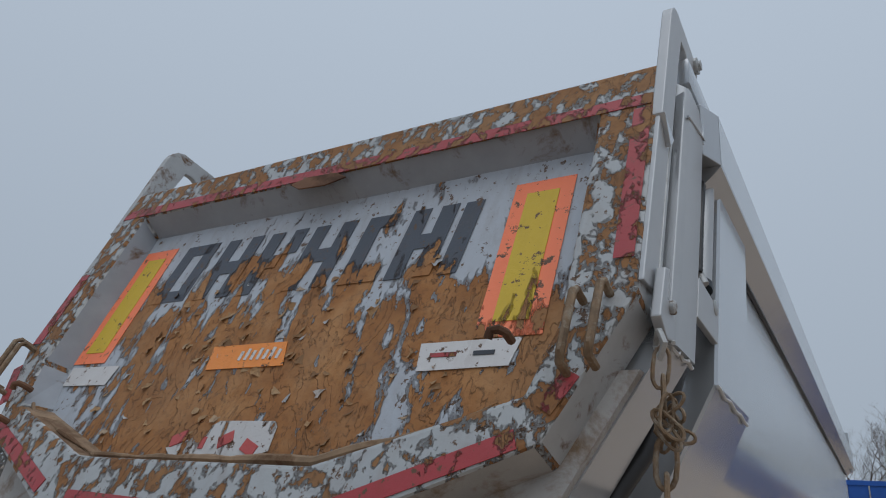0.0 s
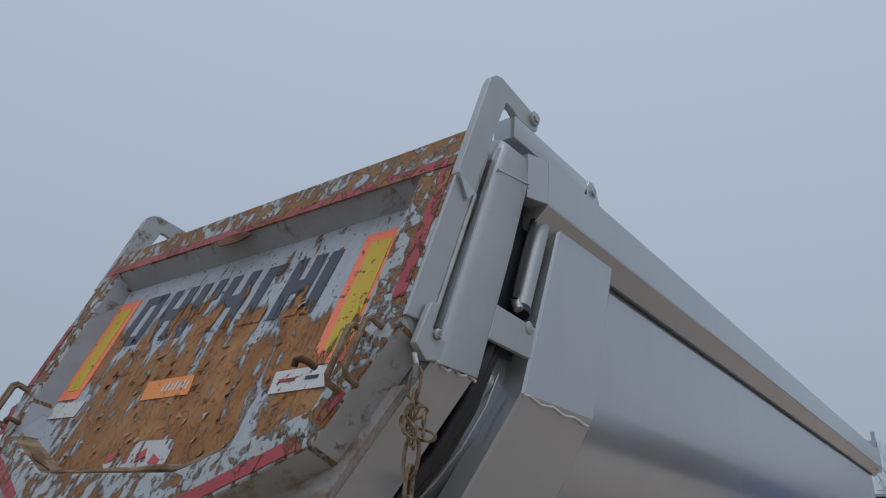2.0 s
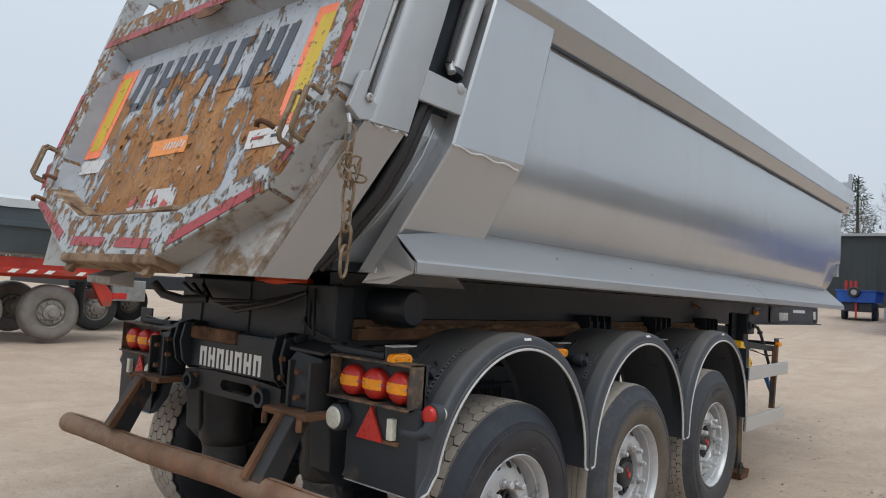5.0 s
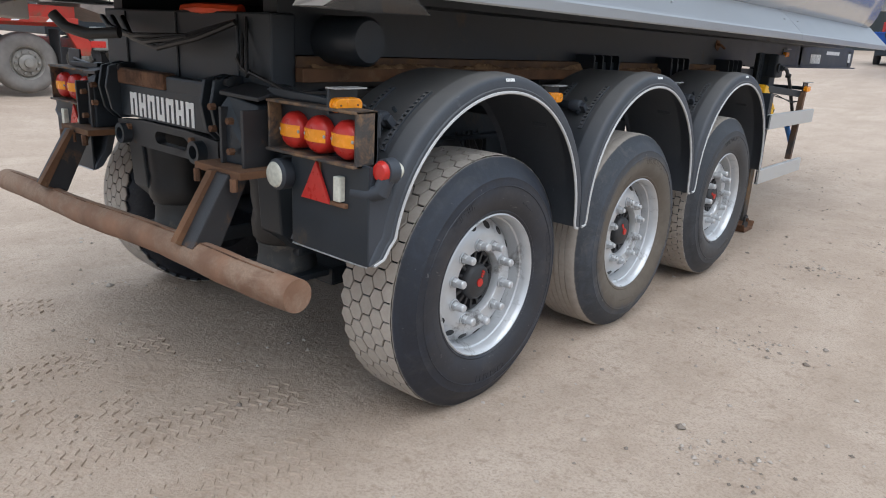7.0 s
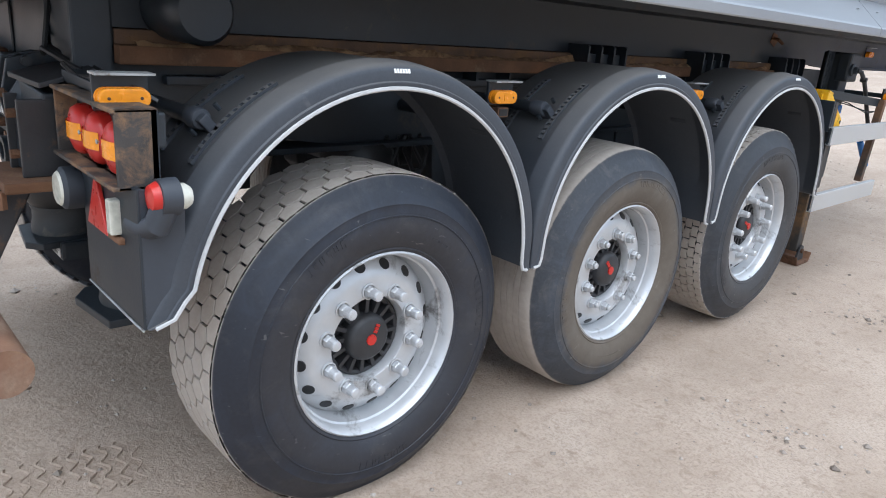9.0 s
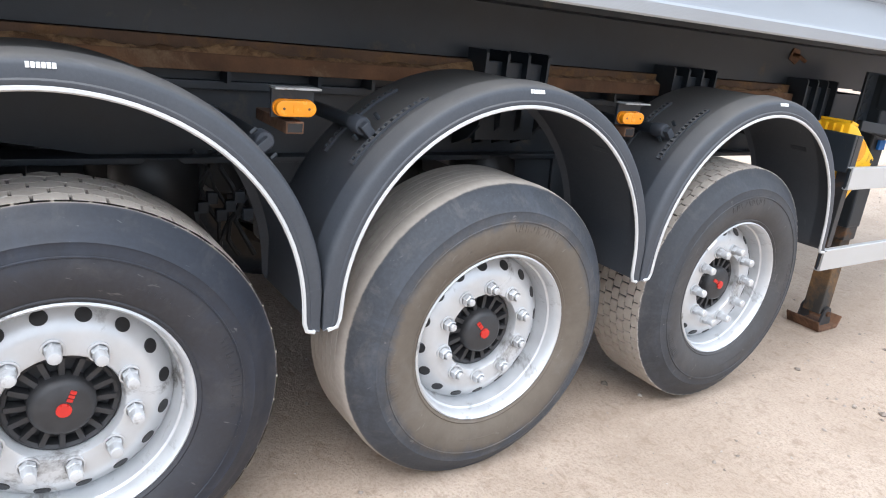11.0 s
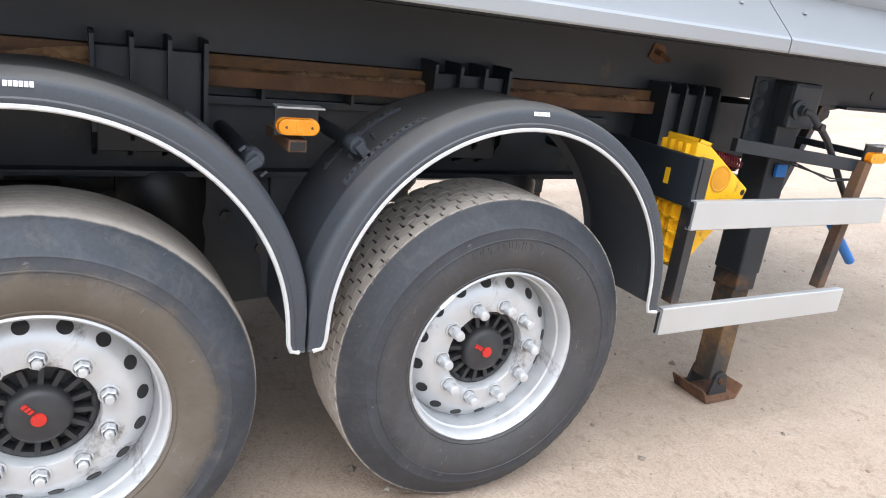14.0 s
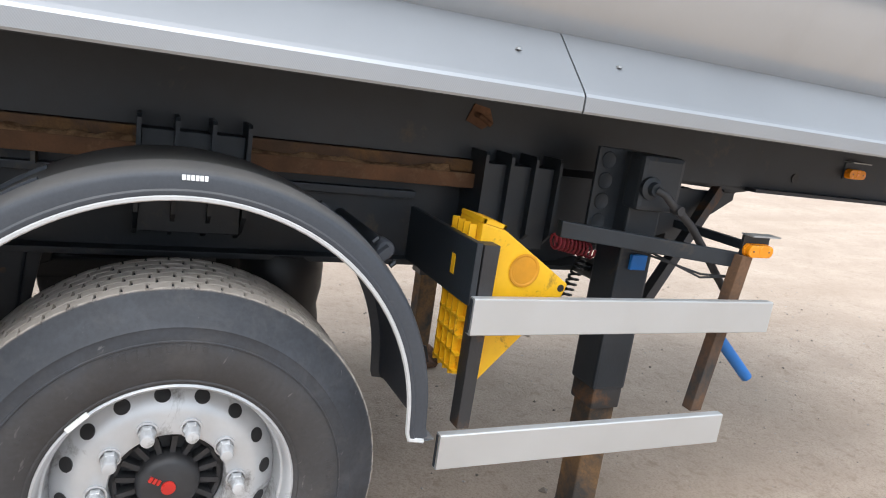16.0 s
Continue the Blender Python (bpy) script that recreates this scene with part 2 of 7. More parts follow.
def tyre_rubber(name="tyre_rubber", dust=0.1, base=(0.0135, 0.0170, 0.0255), rough=0.5):
    n = Nodes(name)
    s = n.split()
    rad = n.maths("SQRT", n.maths("ADD", n.maths("MULTIPLY", s[1], s[1]), n.maths("MULTIPLY", s[2], s[2])))
    blot = n.noise(5, 7, 0.68, warp=0.8)
    chips = n.noise(22, 7, 0.75)
    fine = n.noise(90, 3)
    c = n.mix(fine, tuple(0.7 * v for v in base), tuple(1.3 * v for v in base))
    c = n.mix(n.ramp(blot, (0.5, 0), (0.72, 0.5)), c, tuple(2.3 * v for v in base))
    # dust: a ring by the rim, and a thin patchy film that gathers on the ribs
    wob = n.maths("ADD", rad, n.maths("ADD", n.maths("MULTIPLY", n.maths("SUBTRACT", blot, 0.5), 0.09), n.maths("MULTIPLY", n.maths("SUBTRACT", chips, 0.5), 0.05)))
    ring = n.ramp(wob, (0.33, dust), (0.405, dust * 0.95), (0.435, dust * 0.12), (0.47, 0.0))
    c = n.mix(ring, c, n.mix(n.noise(11, 6, 0.7), (0.085, 0.068, 0.050), (0.165, 0.135, 0.104)))
    film = n.ramp(n.noise(9, 7, 0.7, warp=0.5), (0.52, 0), (0.70, 0.10 + 0.25 * dust))
    c = n.mix(film, c, (0.16, 0.145, 0.13))
    scuff = n.ramp(n.noise(60, 3, 0.6, n.scaled(1, 0.25, 0.9), 0.6), (0.69, 0), (0.73, 0.35))
    c = n.mix(scuff, c, (0.22, 0.21, 0.20))
    tread = n.ramp(n.maths("ADD", rad, n.maths("MULTIPLY", n.maths("SUBTRACT", chips, 0.5), 0.008)), (0.5350, 0), (0.5385, 1))
    side = n.maths("ADD", s[0], n.maths("MULTIPLY", n.maths("SUBTRACT", chips, 0.5), 0.085))
    tread = n.maths("MULTIPLY", tread, n.ramp(n.maths("ADD", side, 0.5), (0.484, 1), (0.495, 0)))
    c = n.mix(tread, c, n.mix(n.noise(26, 6, 0.7), (0.30, 0.262, 0.222), (0.50, 0.45, 0.395)))
    r = n.maths("ADD", n.maths("MULTIPLY", n.maths("MAXIMUM", ring, tread), 0.3), n.maths("ADD", rough - 0.1, n.maths("MULTIPLY", blot, 0.2)), True)
    return n.done(c, r, 0, n.bump(n.maths("ADD", n.maths("MULTIPLY", blot, 0.4), n.maths("ADD", n.maths("MULTIPLY", chips, 0.25), n.maths("MULTIPLY", fine, 0.3))), 0.3, 0.003), Specular_IOR_Level=0.45)


def peeling(name, paint_a, paint_b, rim=False, keep=0.0, stained=0.4):
    """Paint or film that flakes off over rusty brown steel, thick at the edges of the flakes. keep: how much more of it still holds."""
    n = Nodes(name)
    s = n.split()
    big = n.noise(2.3, 3, 0.5)
    fine = n.noise(55, 5, 0.7)
    runs = n.noise(24, 5, 0.6, n.scaled(1, 1, 0.16))
    if rim:
        # small scabs of rust all over, denser towards the top, where the load is tipped over it
        mid = n.noise(18, 9, 0.62, n.scaled(1.2, 1, 0.9), 0.25)
        low = n.maths("MULTIPLY", n.maths("SUBTRACT", s[2], 2.45), 0.06)
        v = n.maths("ADD", n.maths("ADD", n.maths("MULTIPLY", mid, 1.0), n.maths("MULTIPLY", big, 0.22)), n.maths("ADD", low, n.maths("MULTIPLY", runs, 0.22)))
        edge = 0.735 + keep
    else:
        # the middle of the panel has lost most of its paint
        mid = n.noise(6.5, 8, 0.60, n.scaled(1.5, 1, 0.6), 0.35)
        ex = n.maths("MULTIPLY", n.maths("SUBTRACT", s[0], 0.10), 0.60)
        ez = n.maths("MULTIPLY", n.maths("SUBTRACT", s[2], 2.10), 1.62)
        far = n.maths("SQRT", n.maths("ADD", n.maths("MULTIPLY", ex, ex), n.maths("MULTIPLY", ez, ez)))
        v = n.maths("ADD", n.maths("MULTIPLY", mid, 1.1), n.maths("ADD", n.maths("MULTIPLY", big, 0.42), n.maths("MULTIPLY", runs, 0.50)))
        v = n.maths("ADD", v, n.maths("MULTIPLY", n.maths("SUBTRACT", fine, 0.5), 0.05))
        v = n.maths("SUBTRACT", v, n.maths("MULTIPLY", far, 0.40))
        edge = 0.778 + keep
    bare = n.ramp(v, (edge - 0.005, 0), (edge + 0.005, 1))
    lift = n.ramp(v, (edge - 0.05, 0), (edge - 0.004, 1), (edge + 0.006, 0.1), (edge + 0.05, 0))
    rust = n.ramp(n.noise(5.5, 8, 0.7), (0.25, (0.190, 0.078, 0.024)), (0.5, (0.330, 0.145, 0.046)), (0.72, (0.455, 0.240, 0.096)))
    rust = n.mix(n.ramp(fine, (0.30, 0.55), (0.48, 0)), rust, (0.085, 0.045, 0.022))
    # brittle scale left on the steel: a second coat that breaks up in ragged steps
    scale = n.noise(6, 7, 0.60, n.scaled(1.3, 1, 0.7, n.co), 0.5)
    step = n.ramp(scale, (0.44, 0), (0.455, 1), (0.53, 1), (0.545, 0.45), (0.62, 0.45), (0.632, 1))
    rim_line = n.ramp(scale, (0.432, 0), (0.446, 0.5), (0.454, 0), (0.528, 0), (0.540, 0.6), (0.548, 0))
    rust = n.mix(rim_line, rust, (0.060, 0.030, 0.016))
    pale = n.ramp(n.noise(3.2, 6, 0.7), (0.45, 0), (0.64, 0.4))
    rust = n.mix(pale, rust, (0.37, 0.225, 0.115))
    # dark lining along the flakes: rust stain and painted shade under their edges
    rust = n.mix(n.ramp(v, (edge, 0.8), (edge + 0.014, 0)), rust, (0.045, 0.025, 0.015))
    paint = n.mix(big, paint_a, paint_b)
    rusty = tuple(0.5 * c + d for c, d in zip(paint_a, (0.085, 0.035, 0.005)))
    paint = n.mix(n.ramp(runs, (0.46, 0), (0.72, stained)), paint, rusty)
    paint = n.mix(n.ramp(v, (edge - 0.06, 0), (edge - 0.012, stained)), paint, rusty)
    specks = n.ramp(n.noise(30, 4, 0.7), (0.60, 0), (0.64, 1))
    paint = n.mix(specks, paint, (0.11, 0.06, 0.03))
    if rim:
        rust = n.mix(0.3, rust, (0.10, 0.06, 0.03))
    c = n.mix(bare, paint, rust)
    r = n.maths("ADD", n.maths("MULTIPLY", bare, 0.38), 0.45)
    h = n.maths("ADD", n.maths("ADD", lift, n.maths("MULTIPLY", n.maths("MULTIPLY", step, bare), 0.35)), n.maths("MULTIPLY", fine, 0.18))
    return n.done(c, r, 0, n.bump(h, 1.0, 0.010))


SILVER = silver_paint()
GROUND = dirt_ground()
TYRE = tyre_rubber()
TYRE_DUSTY = tyre_rubber("dusty_tyre_rubber", 0.9, (0.036, 0.041, 0.050), 0.6)
TYRE_GREY = tyre_rubber("weathered_tyre_rubber", 0.18, (0.030, 0.033, 0.039), 0.58)
PEEL = peeling("peeling_panel_paint", (0.38, 0.42, 0.47), (0.46, 0.49, 0.53))
PEEL_RIM = peeling("scabbed_frame_paint", (0.35, 0.375, 0.395), (0.44, 0.46, 0.46), True)
PEEL_CLEAN = worn("dull_frame_paint", (0.28, 0.305, 0.34), 0.5, 0, 0.12, 7, 0.2, (0.17, 0.10, 0.05), 0.10)
DULL_SILVER = worn("dull_silver_paint", (0.40, 0.415, 0.43), 0.42, 0.35, 0.08, 4, 0.05)
RUST_SANDY = worn("sandy_rust", (0.14, 0.068, 0.033), 0.9, 0, 0.45, 7, 0.6, (0.25, 0.155, 0.09), 0.22)
MUD = worn("dried_mud", (0.27, 0.185, 0.115), 0.9, 0, 0.35, 9, 0.7, (0.17, 0.095, 0.05), 0.3)
MUDDY_SILVER = worn("mud_stained_silver", (0.40, 0.39, 0.375), 0.6, 0.15, 0.15, 6, 0.35, (0.27, 0.185, 0.115), 0.36)
SPECKLED_SILVER = worn("rust_specked_silver", (0.40, 0.405, 0.405), 0.45, 0.25, 0.1, 14, 0.2, (0.19, 0.105, 0.055), 0.20)
PEEL_LETTER = peeling("flaked_grey_lettering", (0.050, 0.060, 0.080), (0.075, 0.088, 0.11), stained=0.15)
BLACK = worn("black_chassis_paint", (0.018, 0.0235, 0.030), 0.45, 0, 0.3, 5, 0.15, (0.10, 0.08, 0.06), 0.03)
BLACK_PLASTIC = worn("black_plastic", (0.041, 0.047, 0.058), 0.55, 0, 0.25, 7, 0.08)


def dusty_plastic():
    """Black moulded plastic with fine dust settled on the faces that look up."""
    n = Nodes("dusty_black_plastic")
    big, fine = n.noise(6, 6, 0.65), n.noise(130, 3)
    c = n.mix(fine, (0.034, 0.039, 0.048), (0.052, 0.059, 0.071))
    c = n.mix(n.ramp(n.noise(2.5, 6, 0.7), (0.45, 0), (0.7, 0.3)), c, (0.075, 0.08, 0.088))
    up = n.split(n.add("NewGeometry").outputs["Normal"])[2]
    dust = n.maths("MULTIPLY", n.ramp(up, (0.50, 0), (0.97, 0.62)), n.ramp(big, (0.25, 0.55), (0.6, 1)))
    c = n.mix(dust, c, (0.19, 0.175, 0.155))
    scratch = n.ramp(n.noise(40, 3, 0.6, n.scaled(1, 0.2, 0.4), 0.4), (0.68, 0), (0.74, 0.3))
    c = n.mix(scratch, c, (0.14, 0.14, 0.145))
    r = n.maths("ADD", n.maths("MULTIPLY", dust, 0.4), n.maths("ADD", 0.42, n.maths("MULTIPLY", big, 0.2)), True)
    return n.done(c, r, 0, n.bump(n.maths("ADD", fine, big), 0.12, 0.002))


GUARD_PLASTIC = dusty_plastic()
RUST = worn("brown_rust", (0.17, 0.085, 0.045), 0.85, 0, 0.4, 9, 0.5, (0.09, 0.045, 0.025), 0.4)
WHITE_EDGE = worn("white_trim", (0.52, 0.52, 0.515), 0.45, 0, 0.08, 20, 0.05)
GALV = worn("galvanised_steel", (0.42, 0.43, 0.43), 0.5, 0.6, 0.2, 20, 0.1, (0.2, 0.12, 0.06), 0.15)
CHAIN = worn("rusty_chain_steel", (0.22, 0.15, 0.09), 0.7, 0.3, 0.4, 40, 0.3, (0.42, 0.36, 0.28), 0.3)
STRIP_RED = peeling("red_reflective_film", (0.33, 0.032, 0.040), (0.40, 0.06, 0.065), True, 0.055, 0.25)
SIGN_ORANGE = peeling("orange_sign_film", (0.95, 0.21, 0.085), (0.95, 0.27, 0.13), False, 0.20, 0.1)
SIGN_YELLOW = peeling("yellow_sign_film", (0.60, 0.41, 0.02), (0.66, 0.47, 0.04), False, 0.20, 0.15)
STICKER_WHITE = peeling("white_sticker_film", (0.58, 0.575, 0.57), (0.66, 0.655, 0.65), False, 0.28, 0.15)
STICKER_TORN = peeling("torn_white_sticker_film", (0.50, 0.50, 0.50), (0.58, 0.57, 0.56), False, 0.17, 0.3)
STICKER_RED = peeling("torn_red_sticker_film", (0.45, 0.05, 0.05), (0.50, 0.10, 0.09), False, 0.17, 0.2)
STICKER_ORANGE = peeling("orange_sticker_film", (0.80, 0.24, 0.03), (0.85, 0.33, 0.08), False, 0.30, 0.2)
PLAIN_WHITE = worn("white_label_film", (0.55, 0.55, 0.545), 0.5, 0, 0.08, 13, 0.05, (0.25, 0.2, 0.16), 0.15)
YELLOW_PLASTIC = worn("yellow_plastic", (0.85, 0.47, 0.01), 0.42, 0, 0.08, 12, 0.05, (0.35, 0.2, 0.03), 0.08)
CAKED_SAND = worn("caked_sand", (0.30, 0.175, 0.085), 0.95, 0, 0.4, 18, 0.7, (0.17, 0.085, 0.038), 0.4)
DARK_RUST = worn("dark_rust", (0.11, 0.062, 0.036), 0.85, 0, 0.45, 8, 0.5, (0.24, 0.13, 0.055), 0.25)
BLUE_PLASTIC = worn("blue_plastic", (0.01, 0.14, 0.45), 0.4, 0, 0.1, 20, 0.05)
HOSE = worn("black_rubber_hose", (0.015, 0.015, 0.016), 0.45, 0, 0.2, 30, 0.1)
PISTON_GREY = worn("dull_grey_piston", (0.05, 0.054, 0.058), 0.6, 0, 0.25, 8, 0.15, (0.2, 0.18, 0.15), 0.2)
RUSTY_BLACK = worn("chipped_black_paint", (0.028, 0.028, 0.030), 0.5, 0, 0.3, 6, 0.25, (0.17, 0.09, 0.045), 0.1)
WHITE_LETTER = worn("white_lettering", (0.80, 0.80, 0.78), 0.5, 0, 0.06, 30, 0.03)
LENS_CLEAR = worn("clear_lamp_lens", (0.62, 0.61, 0.52), 0.12, 0, 0.15, 60, 0.05)
ALU = worn("brushed_aluminium", (0.53, 0.54, 0.54), 0.42, 0.5, 0.03, 6, 0.03)
RIM_PAINT = worn("silver_rim_paint", (0.55, 0.56, 0.57), 0.34, 0.35, 0.10, 9, 0.08, (0.30, 0.29, 0.28), 0.12)
HOOD_PAINT = worn("rusty_hood_paint", (0.05, 0.044, 0.040), 0.65, 0, 0.35, 14, 0.5, (0.27, 0.165, 0.092), 0.42)
HUB_BLACK = worn("hub_black", (0.03, 0.03, 0.032), 0.5, 0, 0.3, 20, 0.1)
RED_PLASTIC = worn("red_plastic", (0.50, 0.025, 0.018), 0.3, 0, 0.1, 30, 0.03)
AMBER = worn("amber_plastic", (0.85, 0.30, 0.01), 0.25, 0, 0.1, 30, 0.03)

# ---- ground ----
def ground_height(x, y):
    """Flat under the trailer, climbing gently ahead of it and a little to the far side."""
    far = max(0.0, y - 5.0)
    rise = 0.074 * far * far / (far + 4.0) if far else 0.0
    side = min(0.17, 0.03 * max(0.0, -x - 5.0)) + 0.012 * max(0.0, x - 6.0)
    d = max(0.0, abs(x) - 3.5) + max(0.0, -4 - y) + max(0.0, y - 9)
    rough = 0.010 * noise.noise((x * 0.9, y * 0.9, 0)) + 0.005 * noise.noise((x * 4, y * 3, 2)) + 0.0035 * noise.noise((x * 11, y * 9, 4))
    if d < 2.5:
        rough += 0.0025 * noise.noise((x * 21, y * 21, 6)) + 0.007 * noise.noise((x * 3.2 + 0.3 * y, y * 0.25, 9))
    return -0.025 + rise + side + rough + min(1.0, d / 6) * 0.05 * noise.noise((x * 0.3, y * 0.3, 7))


def build_ground():
    bm = bmesh.new()

    def axis_points(lo, hi, step):
        near = [lo + step * i for i in range(int((hi - lo) / step) + 1)]
        out = []
        v, s = hi, step
        while v < 1800:
            s *= 1.16
            v += s
            out.append(v)
        low = []
        v, s = lo, step
        while v > -1800:
            s *= 1.16
            v -= s
            low.append(v)
        return low[::-1] + near + out

    xs, ys = axis_points(-3.5, 5.5, 0.032), axis_points(-4.0, 8.5, 0.032)
    grid = [[bm.verts.new((x, y, ground_height(x, y))) for y in ys] for x in xs]
    for i in range(len(xs) - 1):
        for j in range(len(ys) - 1):
            bm.faces.new((grid[i][j], grid[i + 1][j], grid[i + 1][j + 1], grid[i][j + 1]))
    ob = part("ground", bm, GROUND, None, "dry sandy yard ground with tyre tracks and small stones", True)
    tagged(ob, "", "ground", "", "structure")


build_ground()

# ---- the tipper trailer ----
trailer = thing("tipper_trailer", "silver half-pipe tipper semi-trailer with a rusty tailgate, three axles", "trailer")


def gate_y(z):
    """The slanting plane of the tailgate's outer face."""
    return -0.985 - 0.335 * (2.865 - z)


GATE_N = Vector((0, -1, 0.335)).normalized()


def gate(x, z, out=0.0):
    return Vector((x, gate_y(z), z)) + GATE_N * out


def mirrored(half):
    """A closed outline from its right half, listed from the top down."""
    return half + [(-x, z) for x, z in reversed(half)]


def ring_face(bm, outer, inner, place):
    """Quads between two outlines of equal length."""
    a, b = [bm.verts.new(place(p)) for p in outer], [bm.verts.new(place(p)) for p in inner]
    n = len(a)
    for i in range(n):
        bm.faces.new((a[i], a[(i + 1) % n], b[(i + 1) % n], b[i]))
    return a, b



OUTER = mirrored([(1.205, 3.01), (1.205, 2.21), (1.035, 1.86), (0.44, 1.61)])
INNER = mirrored([(1.045, 2.855), (1.035, 2.14), (0.985, 1.965), (0.46, 1.795)])


def build_tailgate():
    gate_ob = new("tailgate")
    gate_ob.parent = trailer
    tagged(gate_ob, "rusty steel tailgate with peeling pale paint and reflective strips")
    bm = bmesh.new()
    a, b = ring_face(bm, OUTER, INNER, lambda p: gate(*p))
    deep = mirrored([(1.01, 2.80), (1.0, 2.15), (0.94, 1.99), (0.44, 1.83)])
    c = [bm.verts.new(gate(x, z, -0.098)) for x, z in deep]
    d = [bm.verts.new(gate(x, z, -0.13)) for x, z in OUTER]
    n = len(a)
    for i in range(n):
        j = (i + 1) % n
        edge_face = bm.faces.new((a[j], a[i], d[i], d[j]))
        low = (OUTER[i][1] + OUTER[j][1]) / 2
        edge_face.material_index = 4 if low < 1.65 else 5 if low < 1.75 else 3
        wall = bm.faces.new((b[i], b[j], c[j], c[i]))
        wall.material_index = 2 if OUTER[i][1] < 1.9 and OUTER[j][1] < 1.9 else 1
        bm.faces.new((c[i], c[j], d[j], d[i]))
    bmesh.ops.recalc_face_normals(bm, faces=bm.faces)
    es = [e for e in bm.edges if any(v in a or v in b for v in e.verts)]
    bmesh.ops.bevel(bm, geom=es, offset=0.010, segments=2, profile=0.6, affect="EDGES")
    frame_ob = part("gate_frame", bm, PEEL_RIM, gate_ob, "pale frame spotted with rust")
    frame_ob.data.materials.append(PEEL_CLEAN)
    for extra in (MUD, SPECKLED_SILVER, MUD, MUDDY_SILVER):
        frame_ob.data.materials.append(extra)
    # the panel, slightly dented
    bm = bmesh.new()
    cols, rows = 60, 32
    grid = []
    for i in range(cols + 1):
        line = []
        for j in range(rows + 1):
            z = 1.82 + (2.81 - 1.82) * j / rows
            half = 1.02 if z > 2.16 else 1.02 - (2.16 - z) * 0.38 if z > 1.985 else 0.953 - (1.985 - z) * 3.05
            x = (2 * i / cols - 1) * half
            line.append(bm.verts.new(gate(x, z, -0.097 + 0.002 * noise.noise((x * 2.2, z * 2.2, 3)) + 0.0008 * noise.noise((x * 9, z * 9, 5)))))
        grid.append(line)
    for i in range(cols):
        for j in range(rows):
            bm.faces.new((grid[i][j], grid[i + 1][j], grid[i + 1][j + 1], grid[i][j + 1]))
    part("gate_panel", bm, PEEL, gate_ob, "dented panel with large flakes of paint gone", True)
    return gate_ob


tailgate = build_tailgate()


def film(name, corners, material, out, label="", thick=0.0022):
    """A thin film or plate on the tailgate's slanting plane, from corners (x, z)."""
    bm = prism([gate(x, z, out) for x, z in corners], GATE_N * thick)
    return part(name, bm, material, tailgate, label)


def band(p, q, width):
    """The corners of a straight band from p to q."""
    p, q = Vector(p), Vector(q)
    d = (q - p).normalized()
    s = Vector((-d.y, d.x)) * width / 2
    return [p + s, q + s, q - s, p - s]


# marking films on the rim of the tailgate
film("reflective_strip", [(-1.19, 2.856), (1.19, 2.838), (1.19, 2.882), (-1.19, 2.902)], STRIP_RED, 0.001, "faded red reflective strip")
film("reflective_strip", band((1.168, 2.825), (1.165, 2.305), 0.05), STRIP_RED, 0.001, "faded red reflective strip")
film("reflective_strip", band((-1.168, 2.55), (-1.165, 2.22), 0.05), STRIP_RED, 0.001, "faded red reflective strip")
film("reflective_strip", band((1.035, 1.93), (1.085, 2.015), 0.042), STRIP_RED, 0.001, "faded red reflective strip")
film("reflective_strip", band((0.985, 1.868), (0.50, 1.676), 0.044), STRIP_RED, 0.001, "faded red reflective strip")
film("reflective_strip", band((-1.05, 1.895), (-0.55, 1.70), 0.044), STRIP_RED, 0.001, "faded red reflective strip")
film("reflective_strip", band((-0.40, 1.676), (-0.06, 1.670), 0.042), STRIP_RED, 0.001, "faded red reflective strip")
film("reflective_strip", band((0.06, 1.668), (0.36, 1.662), 0.042), STRIP_RED, 0.001, "faded red reflective strip")
film("reflective_strip", band((-1.175, 2.12), (-1.10, 1.97), 0.042), STRIP_RED, 0.001, "faded red reflective strip")

# long-vehicle marker boards, maker's letters and stickers in the recess
DEEP = -0.0955
for x0, x1 in ((0.765, 0.958), (-1.0, -0.80)):
    board = film("marker_board", [(x0, 2.715), (x1, 2.715), (x1 - 0.01, 2.18), (x0 - 0.01, 2.18)], SIGN_ORANGE, DEEP, "yellow marker board with a red-orange border")
    film("marker_centre", [(x0 + 0.045, 2.668), (x1 - 0.045, 2.668), (x1 - 0.055, 2.225), (x0 + 0.035, 2.225)], SIGN_YELLOW, DEEP + 0.0022, "yellow film")
film("paper_sticker", [(0.60, 2.173), (0.898, 2.175), (0.876, 2.097), (0.61, 2.091)], STICKER_WHITE, DEEP + 0.001, "torn white sticker")
film("paper_sticker", [(-0.985, 2.165), (-0.70, 2.163), (-0.72, 2.088), (-0.98, 2.09)], STICKER_WHITE, DEEP + 0.001, "torn white sticker")
for k, (x0, x1) in enumerate(((0.64, 0.72), (0.77, 0.83))):
    film("writing_bar", band((x0, 2.135), (x1, 2.135), 0.012), STRIP_RED if k == 0 else BLACK_PLASTIC, DEEP + 0.0035)
film("advert_sticker", [(-0.235, 2.213), (0.092, 2.213), (0.118, 2.130), (-0.22, 2.128)], STICKER_ORANGE, DEEP + 0.0005, "worn orange sticker with white writing")
for k in range(7):
    film("writing_bar", band((-0.085 + 0.027 * k, 2.155), (-0.080 + 0.027 * k, 2.187 + 0.008 * (k % 2)), 0.012), STICKER_WHITE, DEEP + 0.0028)
film("logo_sticker", [(-0.12, 1.90), (-0.03, 1.955), (0.19, 1.955), (0.205, 1.94), (0.21, 1.87), (0.13, 1.845), (-0.05, 1.85), (-0.17, 1.842), (-0.21, 1.87)], STICKER_TORN, DEEP + 0.0005, "torn white and red logo sticker")
